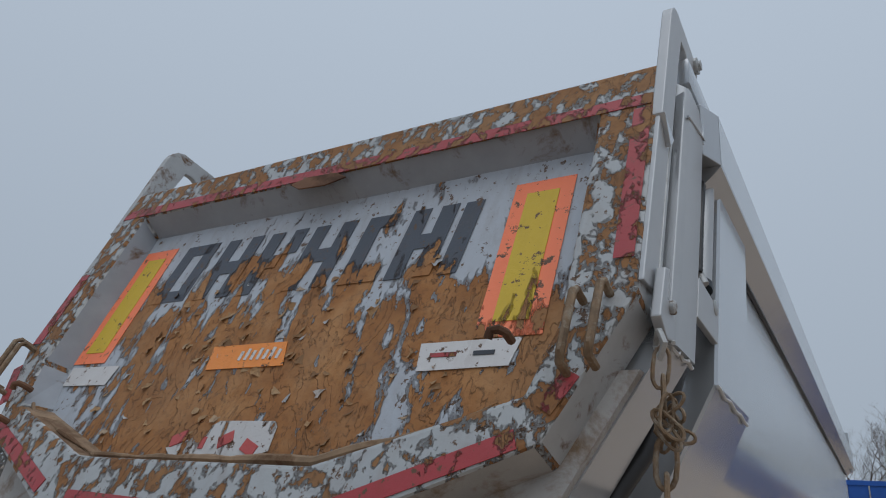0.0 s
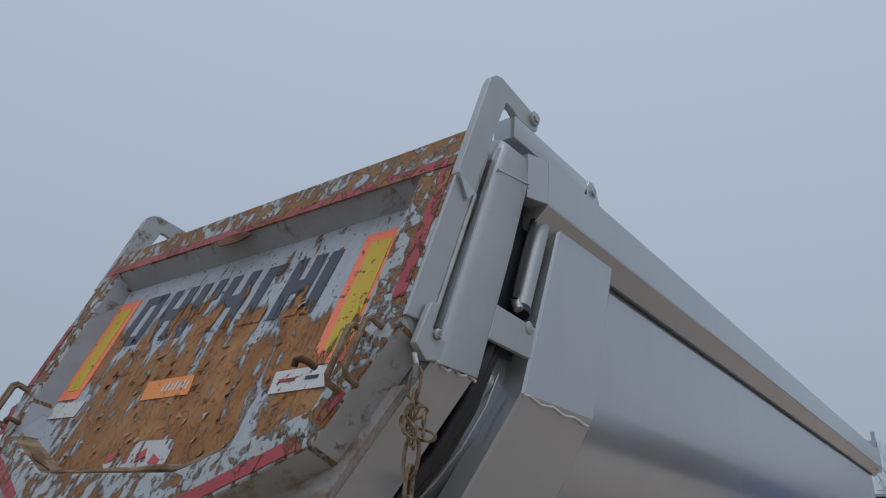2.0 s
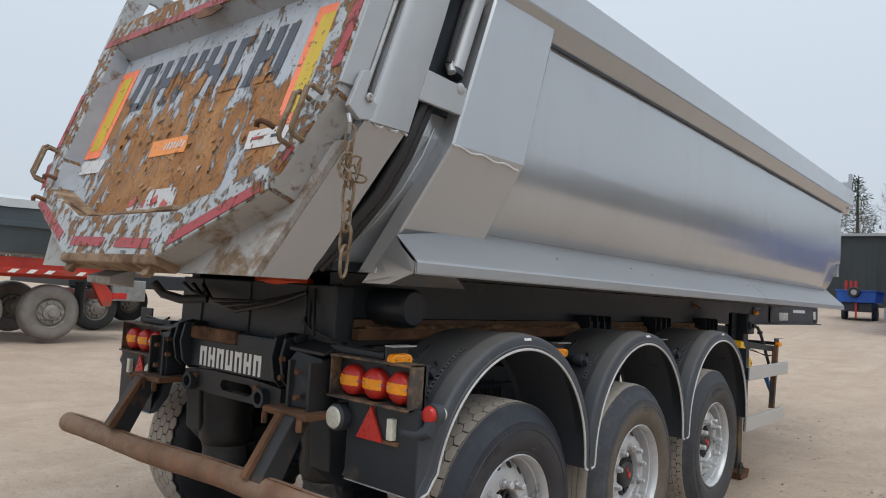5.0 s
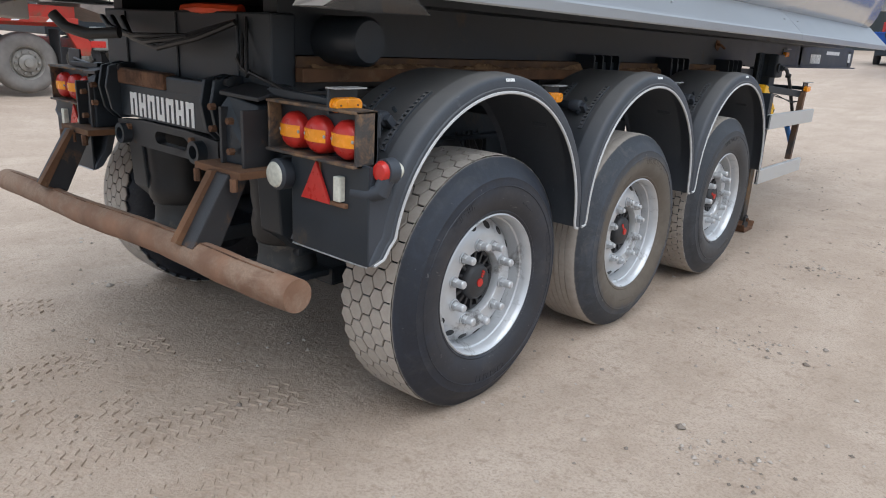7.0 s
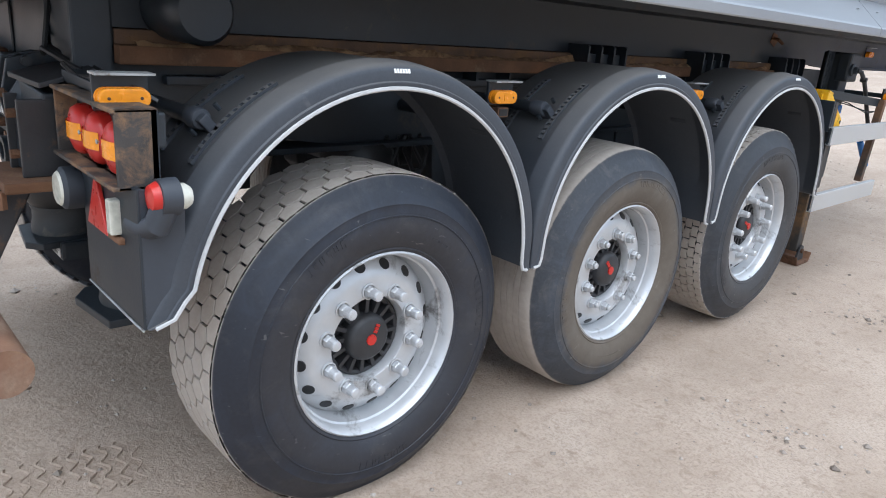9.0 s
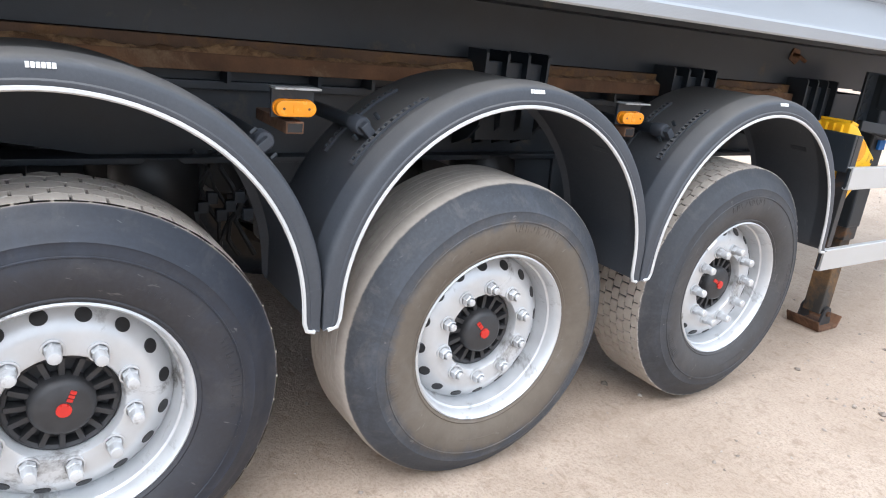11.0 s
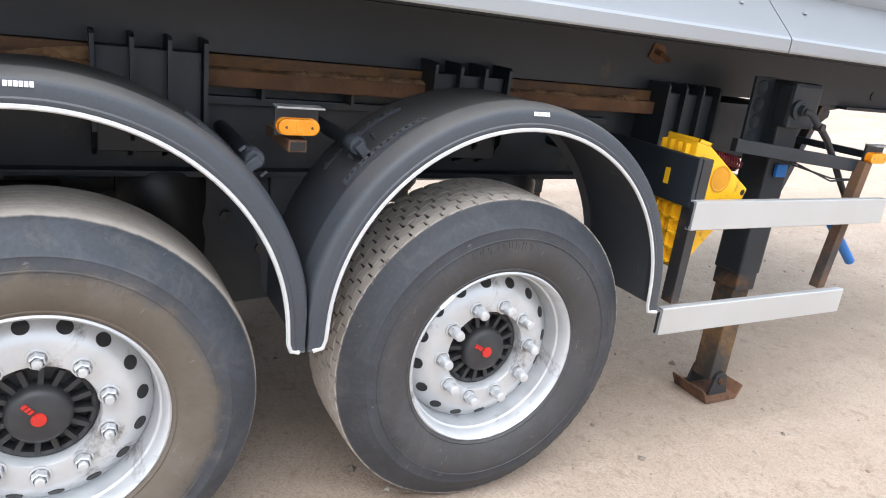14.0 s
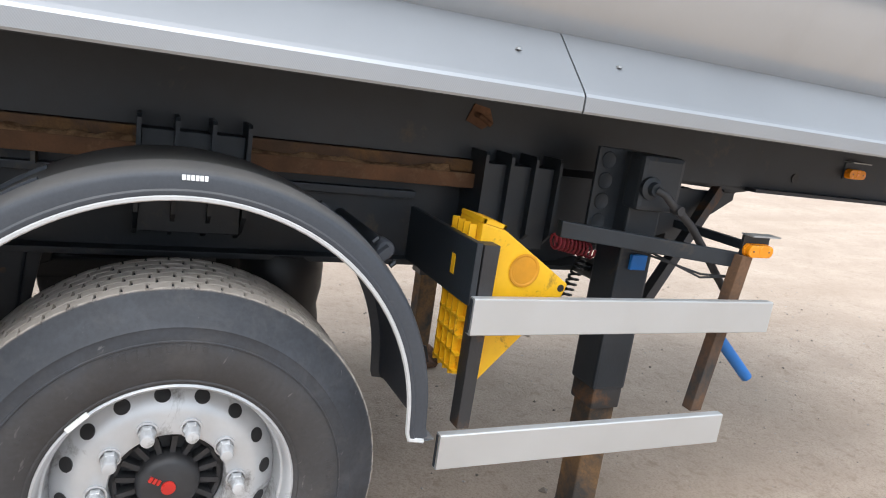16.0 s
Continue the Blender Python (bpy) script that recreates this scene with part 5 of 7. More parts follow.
def build_fender(y, side):
    bm = bmesh.new()
    out = [(1.243, 0.0), (1.247, 0.006), (1.2465, 0.014), (1.2425, 0.018), (1.2415, 0.043), (1.238, 0.053), (1.230, 0.060), (1.217, 0.0645), (1.175, 0.0675), (1.165, 0.071), (1.153, 0.071), (1.145, 0.066), (0.84, 0.065), (0.822, 0.057), (0.815, 0.03)]
    inn = [(x - 0.007 if x > 1.0 else x + 0.007, o - 0.007 if o > 0.02 else o) for x, o in reversed(out)]
    prof = out + inn
    back, fore = y - (0.700 if y < 0.5 else 0.651), y + (0.690 if y > 2.5 else 0.651)
    rings = [[bm.verts.new((side * x, min(max(py + dy * o, back + (0.007 if k >= len(out) else 0)), fore - (0.007 if k >= len(out) else 0)), pz + dz * o)) for k, (x, o) in enumerate(prof)] for py, pz, dy, dz in fender_edge(y)]
    n = len(prof)
    for r, s in zip(rings, rings[1:]):
        for k in range(n):
            bm.faces.new((r[k], r[(k + 1) % n], s[(k + 1) % n], s[k]))
    bm.faces.new(rings[0])
    bm.faces.new(rings[-1][::-1])
    bmesh.ops.recalc_face_normals(bm, faces=bm.faces)
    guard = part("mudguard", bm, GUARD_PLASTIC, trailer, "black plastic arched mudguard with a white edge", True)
    part("edge_trim", tube([(side * 1.2445, py - dy * 0.002, pz - dz * 0.002) for py, pz, dy, dz in fender_edge(y)], 0.0066, 6), WHITE_EDGE, guard, "thin white edge strip", True)
    # slotted mounting strips and brackets
    for a0, a1, ab in ((117, 143, 134), (33, 56, 41)):
        for sx in (1.118, 0.93):
            bm = bmesh.new()
            rows = []
            for k in range(28):
                a = radians(a0 + (a1 - a0) * (k // 2 + 0.5 * (k % 2)) / 13.5)
                for high in ((0.013, 0.005) if k % 2 else (0.005, 0.013)):
                    rows.append([bm.verts.new((side * (sx + dx), y + (0.663 + h) * math.cos(a), 0.70 + (0.661 + h) * math.sin(a))) for dx, h in ((-0.012, 0.0), (-0.012, 0.013), (-0.008, 0.013), (-0.008, high), (0.008, high), (0.008, 0.013), (0.012, 0.013), (0.012, 0.0))])
            for r, q in zip(rows, rows[1:]):
                for c in range(7):
                    bm.faces.new((r[c], r[c + 1], q[c + 1], q[c]))
            bmesh.ops.recalc_face_normals(bm, faces=bm.faces)
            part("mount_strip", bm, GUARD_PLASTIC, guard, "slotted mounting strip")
        a = radians(ab)
        py, pz = y + 0.705 * math.cos(a), 0.70 + 0.70 * math.sin(a)
        part("mount_bar", tube([(side * 0.60, py, pz), (side * 1.045, py, pz)], 0.022, 14), BLACK, guard, "black mounting tube", True)
        part("bar_cap", lathe([(0.0, 0.0), (0.027, 0.0), (0.028, 0.006), (0.028, 0.05), (0.024, 0.056), (0.0, 0.058)], 18, (side * 1.03 if side > 0 else -1.088, py, pz)), BLACK_PLASTIC, guard, "", True)
        part("bar_clamp", box(side * 1.06 - 0.03, side * 1.06 + 0.05, -0.045, 0.012, -0.014, 0.014, 0.004, Matrix.Translation((0, py, pz)) @ Matrix.Rotation(a, 4, "X")), BLACK_PLASTIC, guard)
        for da in (-0.07, 0.06):
            bolt = Vector((side * 1.085, y + 0.688 * math.cos(a + da), 0.70 + 0.688 * math.sin(a + da)))
            part("clamp_bolt", tube([bolt, bolt + Vector((0, 0.02 * math.cos(a), 0.02 * math.sin(a)))], 0.007, 6), BLACK, guard)
    # maker's plate on the arch: a plain bar with letter-like blocks
    bm = bmesh.new()
    for k in range(6):
        add_box(bm, 0, 0.0025, -0.027 + 0.0095 * k, -0.0195 + 0.0095 * k, -0.006, 0.006)
    bmesh.ops.transform(bm, matrix=Matrix.Translation((side * 1.2395 - (0.0025 if side < 0 else 0), y + 0.01, 1.343)) @ Matrix.Rotation(radians(-22 * side), 4, "Y"), verts=bm.verts)
    part("maker_mark", bm, WHITE_LETTER, guard, "small white maker's mark")
    if y < 0.5:
        flap = box(min(side * 0.835, side * 1.2365), max(side * 0.835, side * 1.2365), -0.706, -0.692, 0.742, 1.08, 0.004)
        part("rear_flap", flap, BLACK, guard, "black rear flap")
        part("flap_side", prism([(side * 1.225, -0.70, 0.75), (side * 1.225, -0.70, 1.08), (side * 1.225, -0.60, 1.06), (side * 1.225, -0.605, 0.80)], (side * 0.012, 0, 0)), BLACK_PLASTIC, guard)
        part("flap_trim", tube([(side * 1.237, -0.707, 0.742), (side * 1.18, -0.708, 0.741), (side * 0.84, -0.708, 0.741)], 0.003, 6), GALV, guard, "", True)
    return guard


for y in AXLES:
    for side in (1, -1):
        build_fender(y, side)


def build_marker(x, y, z, tube_end):
    """An amber side marker lamp under a folded plate."""
    lamp = new("marker_lamp")
    lamp.parent = trailer
    tagged(lamp, "amber side marker lamp under a black plate")
    part("plate", box(x - 0.03, x - 0.018, y - 0.062, y + 0.062, z - 0.028, z + 0.055, 0.003), BLACK, lamp)
    part("hood", box(x - 0.03, x + 0.022, y - 0.066, y + 0.066, z + 0.052, z + 0.057), GALV, lamp)
    ends = [(0.036 + 0.022 * math.cos(radians(a)), 0.022 * math.sin(radians(a))) for a in range(-90, 91, 18)]
    outline = ends + [(-u, -v) for u, v in ends]
    part("lens_base", prism([(x - 0.018, y + u * 1.04, z + v * 1.08) for u, v in outline], (0.010, 0, 0)), AMBER, lamp)
    part("lens", prism([(x - 0.010, y + u, z + v) for u, v in outline], (0.022, 0, 0), 0.004), AMBER, lamp, "amber plastic lens")
    for dy in (-0.036, 0.036):
        part("screw", lathe([(0.0, 0.0), (0.004, 0.0), (0.0, 0.002)], 8, (x + 0.0125, y + dy, z)), RUST, lamp)
    part("centre_block", box(x + 0.010, x + 0.0135, y - 0.010, y + 0.010, z - 0.011, z + 0.011, 0.001), AMBER, lamp)
    if tube_end:
        part("square_tube", box(x - 0.25, x + 0.004, y - 0.026, y + 0.026, z - 0.070, z - 0.036, 0.003), RUST, lamp)
        # black plate on the solid end paints the shade inside the tube
        part("tube_mouth_shade", box(x + 0.002, x + 0.006, y - 0.021, y + 0.021, z - 0.065, z - 0.041), HOSE, lamp)
    else:
        part("bar", box(x - 0.42, x - 0.02, y - 0.015, y + 0.015, z - 0.01, z + 0.02), BLACK, lamp)


build_marker(1.055, 0.625, 1.245, True)
build_marker(1.05, 1.965, 1.245, True)
build_marker(1.09, -0.672, 1.258, False)
build_marker(0.585, 5.66, 1.505, False)
build_marker(1.14, 4.50, 1.225, False)

# ---- rear end: head beam, name plate, lamps, bumper ----
part("end_beam", box(-0.66, 0.66, -0.66, -0.55, 1.22, 1.54, 0.008), BLACK, trailer, "black rear cross beam")
part("name_plate", box(-0.40, 0.40, -0.735, -0.715, 1.075, 1.215, 0.004), BLACK, trailer, "black plate with a white maker's mark")
add_mark(7, 0.56, 0.10, Matrix.Translation((-0.02, -0.7355, 1.135)) @ Matrix.Rotation(math.pi / 2, 4, "X"), WHITE_LETTER, trailer, "name_mark", "white block of the maker's mark")
part("wood_buffer", box(-0.42, 0.02, -0.745, -0.68, 1.215, 1.285, 0.014), RUST, trailer, "rust-brown buffer block")
part("buffer_bar", box(0.02, 0.42, -0.735, -0.68, 1.205, 1.275, 0.012), BLACK, trailer)
for x in (-0.47, -0.40, 0.40, 0.47):
    part("hook_cheek", prism([(x - 0.009, y, z) for y, z in ((-0.78, 1.10), (-0.80, 1.20), (-0.78, 1.29), (-0.70, 1.31), (-0.60, 1.30), (-0.60, 1.06), (-0.74, 1.06))], (0.018, 0, 0), 0.003), BLACK, trailer, "black hook plate")


def build_tow_plate():
    outer, inner = [], []
    for k in range(32):
        a = 2 * math.pi * (k + 0.5) / 32
        c, v = math.cos(a), math.sin(a)
        flat = max(abs(c) / 0.42, abs(v) / 0.0575)
        outer.append((c / flat, 1.0125 + v / flat))
        run = 0.105 if c > 0 else -0.105
        inner.append((0.06 + run + 0.032 * c, 1.012 + 0.027 * v))
    bm = bmesh.new()
    rows = [[bm.verts.new((x, y, z)) for x, z in ring] for ring, y in ((outer, -0.745), (outer, -0.70), (inner, -0.70), (inner, -0.745))]
    for r, q in zip(rows, rows[1:] + rows[:1]):
        for k in range(32):
            bm.faces.new((r[k], r[(k + 1) % 32], q[(k + 1) % 32], q[k]))
    bmesh.ops.recalc_face_normals(bm, faces=bm.faces)
    part("tow_plate", bm, RUSTY_BLACK, trailer, "black tow plate with a slot through it")


build_tow_plate()
for x in (-0.33, 0.30):
    part("tow_eye", lathe([(0.028, -0.02), (0.045, -0.02), (0.045, 0.02), (0.028, 0.02), (0.028, -0.02)], 18, (x, -0.765, 1.0), "Y"), BLACK, trailer, "", True)
for s in (1, -1):
    post = part("bumper_post", prism([(s * x, -0.80 + o, z) for x, o, z in ((0.53, 0, 1.0), (0.53, 0, 1.20), (0.55, 0.03, 1.25), (0.70, 0.05, 1.22), (0.70, 0.03, 1.0))], (0, 0.12, 0), 0.008), BLACK, trailer, "chipped black bumper post")
    part("post_flange", box(min(s * 0.46, s * 0.76), max(s * 0.46, s * 0.76), -0.87, -0.66, 0.972, 1.0, 0.006), RUST_SANDY, trailer, "rusty bolted flange")
    for x in (0.49, 0.61, 0.73):
        part("flange_bolt", lathe([(0.0, 0.93), (0.014, 0.93), (0.014, 0.976), (0.0, 0.978)], 6, (s * x, -0.875, 0), "Z"), RUST, trailer)
    arm = prism([(s * 0.60, y, z) for y, z in ((-0.88, 0.985), (-0.785, 0.985), (-0.93, 0.70), (-1.03, 0.74))], (s * 0.10, 0, 0), 0.006)
    part("bumper_arm", arm, RUSTY_BLACK, trailer, "slanting rusty bumper arm")
    part("arm_edge", prism([(s * 0.592, y, z) for y, z in ((-0.895, 0.99), (-0.875, 0.99), (-1.02, 0.73), (-1.05, 0.75))], (s * 0.035, 0, 0)), RUST_SANDY, trailer, "rusty front edge")
for s in (1, -1):
    for x in (0.545, 0.685):
        part("post_rib", box(min(s * x, s * (x + 0.016)), max(s * x, s * (x + 0.016)), -0.812, -0.70, 1.0, 1.205, 0.003), RUSTY_BLACK, trailer, "upright rib of the bumper post")
    part("post_cap", prism([(s * 0.52, -0.79, 1.245), (s * 0.52, -0.62, 1.285), (s * 0.72, -0.62, 1.275), (s * 0.72, -0.76, 1.235)], (0, 0, 0.014), 0.003), RUSTY_BLACK, trailer, "chipped cap plate")
    for x, z in ((0.50, 1.12), (0.50, 1.20), (0.615, 1.05), (0.615, 1.16)):
        part("post_bolt", lathe([(0.0, -0.822), (0.013, -0.822), (0.014, -0.80), (0.0, -0.79)], 6, (s * x, 0, z), "Y"), RUST, trailer, "rusty bolt head")
    part("lamp_bracket", prism([(s * 0.70, -0.70, 1.255), (s * 0.70, -0.70, 1.285), (s * 1.02, -0.70, 1.275), (s * 1.02, -0.70, 1.255)], (0, 0.06, 0), 0.003), BLACK, trailer, "black lamp bracket")
    part("lamp_cable", tube([(s * 0.72, -0.70, 1.30), (s * 0.80, -0.69, 1.275), (s * 0.93, -0.685, 1.285), (s * 1.06, -0.66, 1.29), (s * 1.10, -0.60, 1.25)], 0.007, 6), HOSE, trailer, "black lamp cable", True)
    for x in (0.435, 0.455):
        part("cheek_pin", tube([(s * (x - 0.06), -0.735, 1.285), (s * (x + 0.05), -0.735, 1.285)], 0.014, 10), RUSTY_BLACK, trailer, "worn hinge pin", True)
for x, z, w in ((-0.30, 1.03, 0.03), (0.24, 1.035, 0.03)):
    part("tow_bolt", lathe([(0.0, -0.762), (0.016, -0.762), (0.017, -0.745), (0.0, -0.74)], 6, (x, 0, z), "Y"), RUST, trailer, "rusty bolt head")
for k in range(4):
    y0 = -0.60 - 0.02 * k
    run = [(0.36 + 0.05 * k, y0, 1.52), (0.40 + 0.06 * k, y0 - 0.05, 1.40 - 0.03 * k), (0.46 + 0.05 * k, y0 - 0.06, 1.33), (0.55 + 0.04 * k, y0 - 0.02, 1.30), (0.70, -0.60, 1.28 - 0.01 * k)]
    part("rear_cable", tube(run, 0.007, 6), HOSE, trailer, "black cable on the cross beam", True)
for x in (-0.45, 0.0, 0.45):
    part("beam_weld", tube([(x, -0.662, 1.23), (x + 0.006, -0.664, 1.38), (x, -0.662, 1.53)], 0.006, 6), BLACK, trailer, "weld seam")
bar = [(-1.235 + 2.47 * i / 24, -0.985 + 0.005 * math.sin(i * 0.5), 0.655 + 0.06 * i / 24 + 0.004 * math.sin(i * 0.45 + 1)) for i in range(25)]
part("bumper_bar", tube(bar, [0.056 + 0.0012 * math.sin(i * 2.3) + 0.0015 * math.sin(i * 0.7) for i in range(25)], 22), worn("rusty_bumper", (0.21, 0.112, 0.066), 0.8, 0, 0.35, 5, 0.4, (0.32, 0.215, 0.15), 0.42), trailer, "rusty dented round bumper tube", True)
part("bumper_seam", tube([(x, y - 0.012, z + 0.0555) for x, y, z in bar[1:-1]], 0.0035, 5), RUST, trailer, "dark weld seam along the bumper")


def build_lamp_cluster(s):
    cluster = new("lamp_cluster")
    cluster.parent = trailer
    tagged(cluster, "rear lamp box with three round red and amber lamps")
    x0, x1 = min(s * 0.735, s * 1.205), max(s * 0.735, s * 1.205)
    part("backing", box(x0, x1, -0.70, -0.685, 1.075, 1.245), BLACK, cluster)
    part("hood_top", box(x0, x1, -0.785, -0.685, 1.240, 1.250, 0.003), HOOD_PAINT, cluster, "chipped black hood")
    part("hood_bottom", box(x0, x1, -0.79, -0.685, 1.070, 1.080, 0.003), HOOD_PAINT, cluster)
    part("hood_side", box(x1 - 0.01, x1, -0.778, -0.685, 1.070, 1.25, 0.003), HOOD_PAINT, cluster)
    part("hood_side", box(x0, x0 + 0.01, -0.778, -0.685, 1.070, 1.25, 0.003), HOOD_PAINT, cluster)
    for k, x in enumerate((0.842, 0.979, 1.121)):
        prof = [(0.0, -0.775), (0.03, -0.772), (0.055, -0.762), (0.064, -0.748), (0.066, -0.70), (0.0, -0.70)]
        part("lamp_lens", lathe(prof, 32, (s * x, 0, 1.150), "Y"), RED_PLASTIC, cluster, "round red lamp lens", True)
        b = bmesh.new()
        rows = []
        for i in range(9):
            u = -0.056 + 0.112 * i / 8
            d = -0.7776 + 0.0148 * (u / 0.055) ** 2
            rows.append([b.verts.new((s * x + u, d, 1.150 + v)) for v in (-0.021, 0.021)])
        for r, q in zip(rows, rows[1:]):
            b.faces.new((r[0], q[0], q[1], r[1]))
        bmesh.ops.recalc_face_normals(b, faces=b.faces)
        part("amber_band", b, AMBER, cluster, "amber band across the lens")
        for dx in (-0.05, 0.05):
            part("lens_screw", lathe([(0.0, -0.768), (0.006, -0.766), (0.006, -0.75), (0.0, -0.75)], 8, (s * (x + dx), 0, 1.150), "Y"), GALV, cluster)
    tri = [(0.985, 1.065), (1.058, 0.925), (0.905, 0.925)]
    part("reflector_triangle", prism([(s * x, -0.765, z) for x, z in tri], (0, 0.012, 0), 0.003), RED_PLASTIC, cluster, "red triangular reflector")
    part("triangle_stay", box(s * 0.985 - 0.015, s * 0.985 + 0.015, -0.755, -0.735, 1.02, 1.08), RUST, cluster)
    lamp = lathe([(0.0, -0.805), (0.042, -0.802), (0.050, -0.795), (0.056, -0.79), (0.057, -0.74), (0.045, -0.71), (0.0, -0.70)], 28, (s * 0.80, 0, 0.99), "Y")
    part("work_lamp", lamp, BLACK_PLASTIC, cluster, "round work lamp housing", True)
    part("work_lens", lathe([(0.0, -0.810), (0.04, -0.806), (0.046, -0.800), (0.0, -0.80)], 28, (s * 0.80, 0, 0.99), "Y"), LENS_CLEAR, cluster, "clear lamp lens", True)
    part("plate_lamp", box(s * 1.105 - 0.017, s * 1.105 + 0.017, -0.775, -0.745, 0.945, 1.03, 0.006), LENS_CLEAR, cluster, "white number plate lamp")
    part("lamp_stay", box(s * 1.14 - 0.03, s * 1.14 + 0.03, -0.745, -0.71, 0.93, 1.075, 0.006), BLACK, cluster)
    part("stay_foot", box(s * 1.10 - 0.04, s * 1.10 + 0.04, -0.765, -0.715, 0.925, 0.94, 0.004), RUST, cluster)
    part("side_arm", tube([(s * 1.15, -0.73, 0.98), (s * 1.22, -0.73, 0.985), (s * 1.262, -0.72, 1.0), (s * 1.268, -0.70, 1.05)], [0.026, 0.026, 0.03, 0.03], 12), BLACK_PLASTIC, cluster, "black rubber lamp arm", True)
    part("side_lamp_red", lathe([(0.0, -0.765), (0.028, -0.758), (0.036, -0.742), (0.036, -0.70), (0.0, -0.70)], 24, (s * 1.262, 0, 1.065), "Y"), RED_PLASTIC, cluster, "red outline lamp", True)
    part("side_lamp_body", lathe([(0.0, -0.742), (0.042, -0.742), (0.043, -0.70), (0.0, -0.70)], 24, (s * 1.265, 0, 1.065), "Y"), BLACK_PLASTIC, cluster, "", True)
    part("side_lamp_white", lathe([(0.0, -0.668), (0.022, -0.672), (0.030, -0.685), (0.030, -0.70), (0.0, -0.70)], 24, (s * 1.270, 0, 1.065), "Y"), LENS_CLEAR, cluster, "clear outline lamp", True)
    if s < 0:
        part("marker_plate", box(-1.17, -1.03, -0.69, -0.68, 1.25, 1.335, 0.003), BLACK, cluster)
    for ob in cluster.children:
        ob.data.transform(Matrix.Translation((0, 0.045 + (0.025 if ob.name.startswith("side_lamp") else 0.0), 0)))


build_lamp_cluster(1)
build_lamp_cluster(-1)
for s in (1, -1):
    part("lamp_bar", box(min(s * 0.70, s * 1.20), max(s * 0.70, s * 1.20), -0.68, -0.62, 1.16, 1.24, 0.006), BLACK, trailer)
    part("air_bellows", lathe([(0.0, 0.62), (0.125, 0.62), (0.142, 0.645), (0.148, 0.70), (0.138, 0.755), (0.146, 0.80), (0.150, 0.90), (0.140, 0.985), (0.0, 1.0)], 28, (s * 0.45, -0.45, 0), "Z"), HOSE, trailer, "black rubber air bellows", True)
    part("bellows_piston", lathe([(0.0, 0.50), (0.128, 0.50), (0.130, 0.515), (0.122, 0.56), (0.120, 0.60), (0.128, 0.612), (0.128, 0.622), (0.0, 0.622)], 28, (s * 0.45, -0.45, 0), "Z"), PISTON_GREY, trailer, "dull grey piston under the bellows", True)
    part("bellows_foot", prism([(s * 0.27, -0.58, 0.472), (s * 0.34, -0.63, 0.468), (s * 0.60, -0.60, 0.47), (s * 0.63, -0.36, 0.48), (s * 0.27, -0.36, 0.48)], (0, 0, 0.028), 0.005), BLACK, trailer, "black foot plate")
    part("axle_seat", box(min(s * 0.25, s * 0.62), max(s * 0.25, s * 0.62), -0.52 if s < 0 else -0.34, 0.2, 0.42, 0.50, 0.015), BLACK, trailer)
part("data_plate", box(-0.37, -0.26, -0.5245, -0.5215, 0.438, 0.472), PLAIN_WHITE, trailer, "white data sticker")
for k in range(3):
    part("sticker_bar", box(-0.36, -0.30 + 0.01 * k, -0.5255, -0.5245, 0.444 + 0.008 * k, 0.448 + 0.008 * k), BLACK_PLASTIC, trailer)
for k in range(3):
    run = [(-0.55 + 0.1 * k, -0.72, 1.50), (-0.35 + 0.1 * k, -0.78, 1.46 - 0.02 * k), (-0.1 + 0.1 * k, -0.80, 1.43 - 0.02 * k), (0.25 + 0.05 * k, -0.76, 1.44), (0.5, -0.7, 1.50)]
    part("loose_hose", tube(run, 0.012, 8), HOSE, trailer, "loose black hose", True)
part("red_hose_bundle", tube([(0.0, -0.62, 1.545), (0.2, -0.66, 1.55), (0.42, -0.62, 1.545)], 0.022, 8), worn("orange_red_paint", (0.7, 0.08, 0.02), 0.5), trailer, "orange-red hose", True)

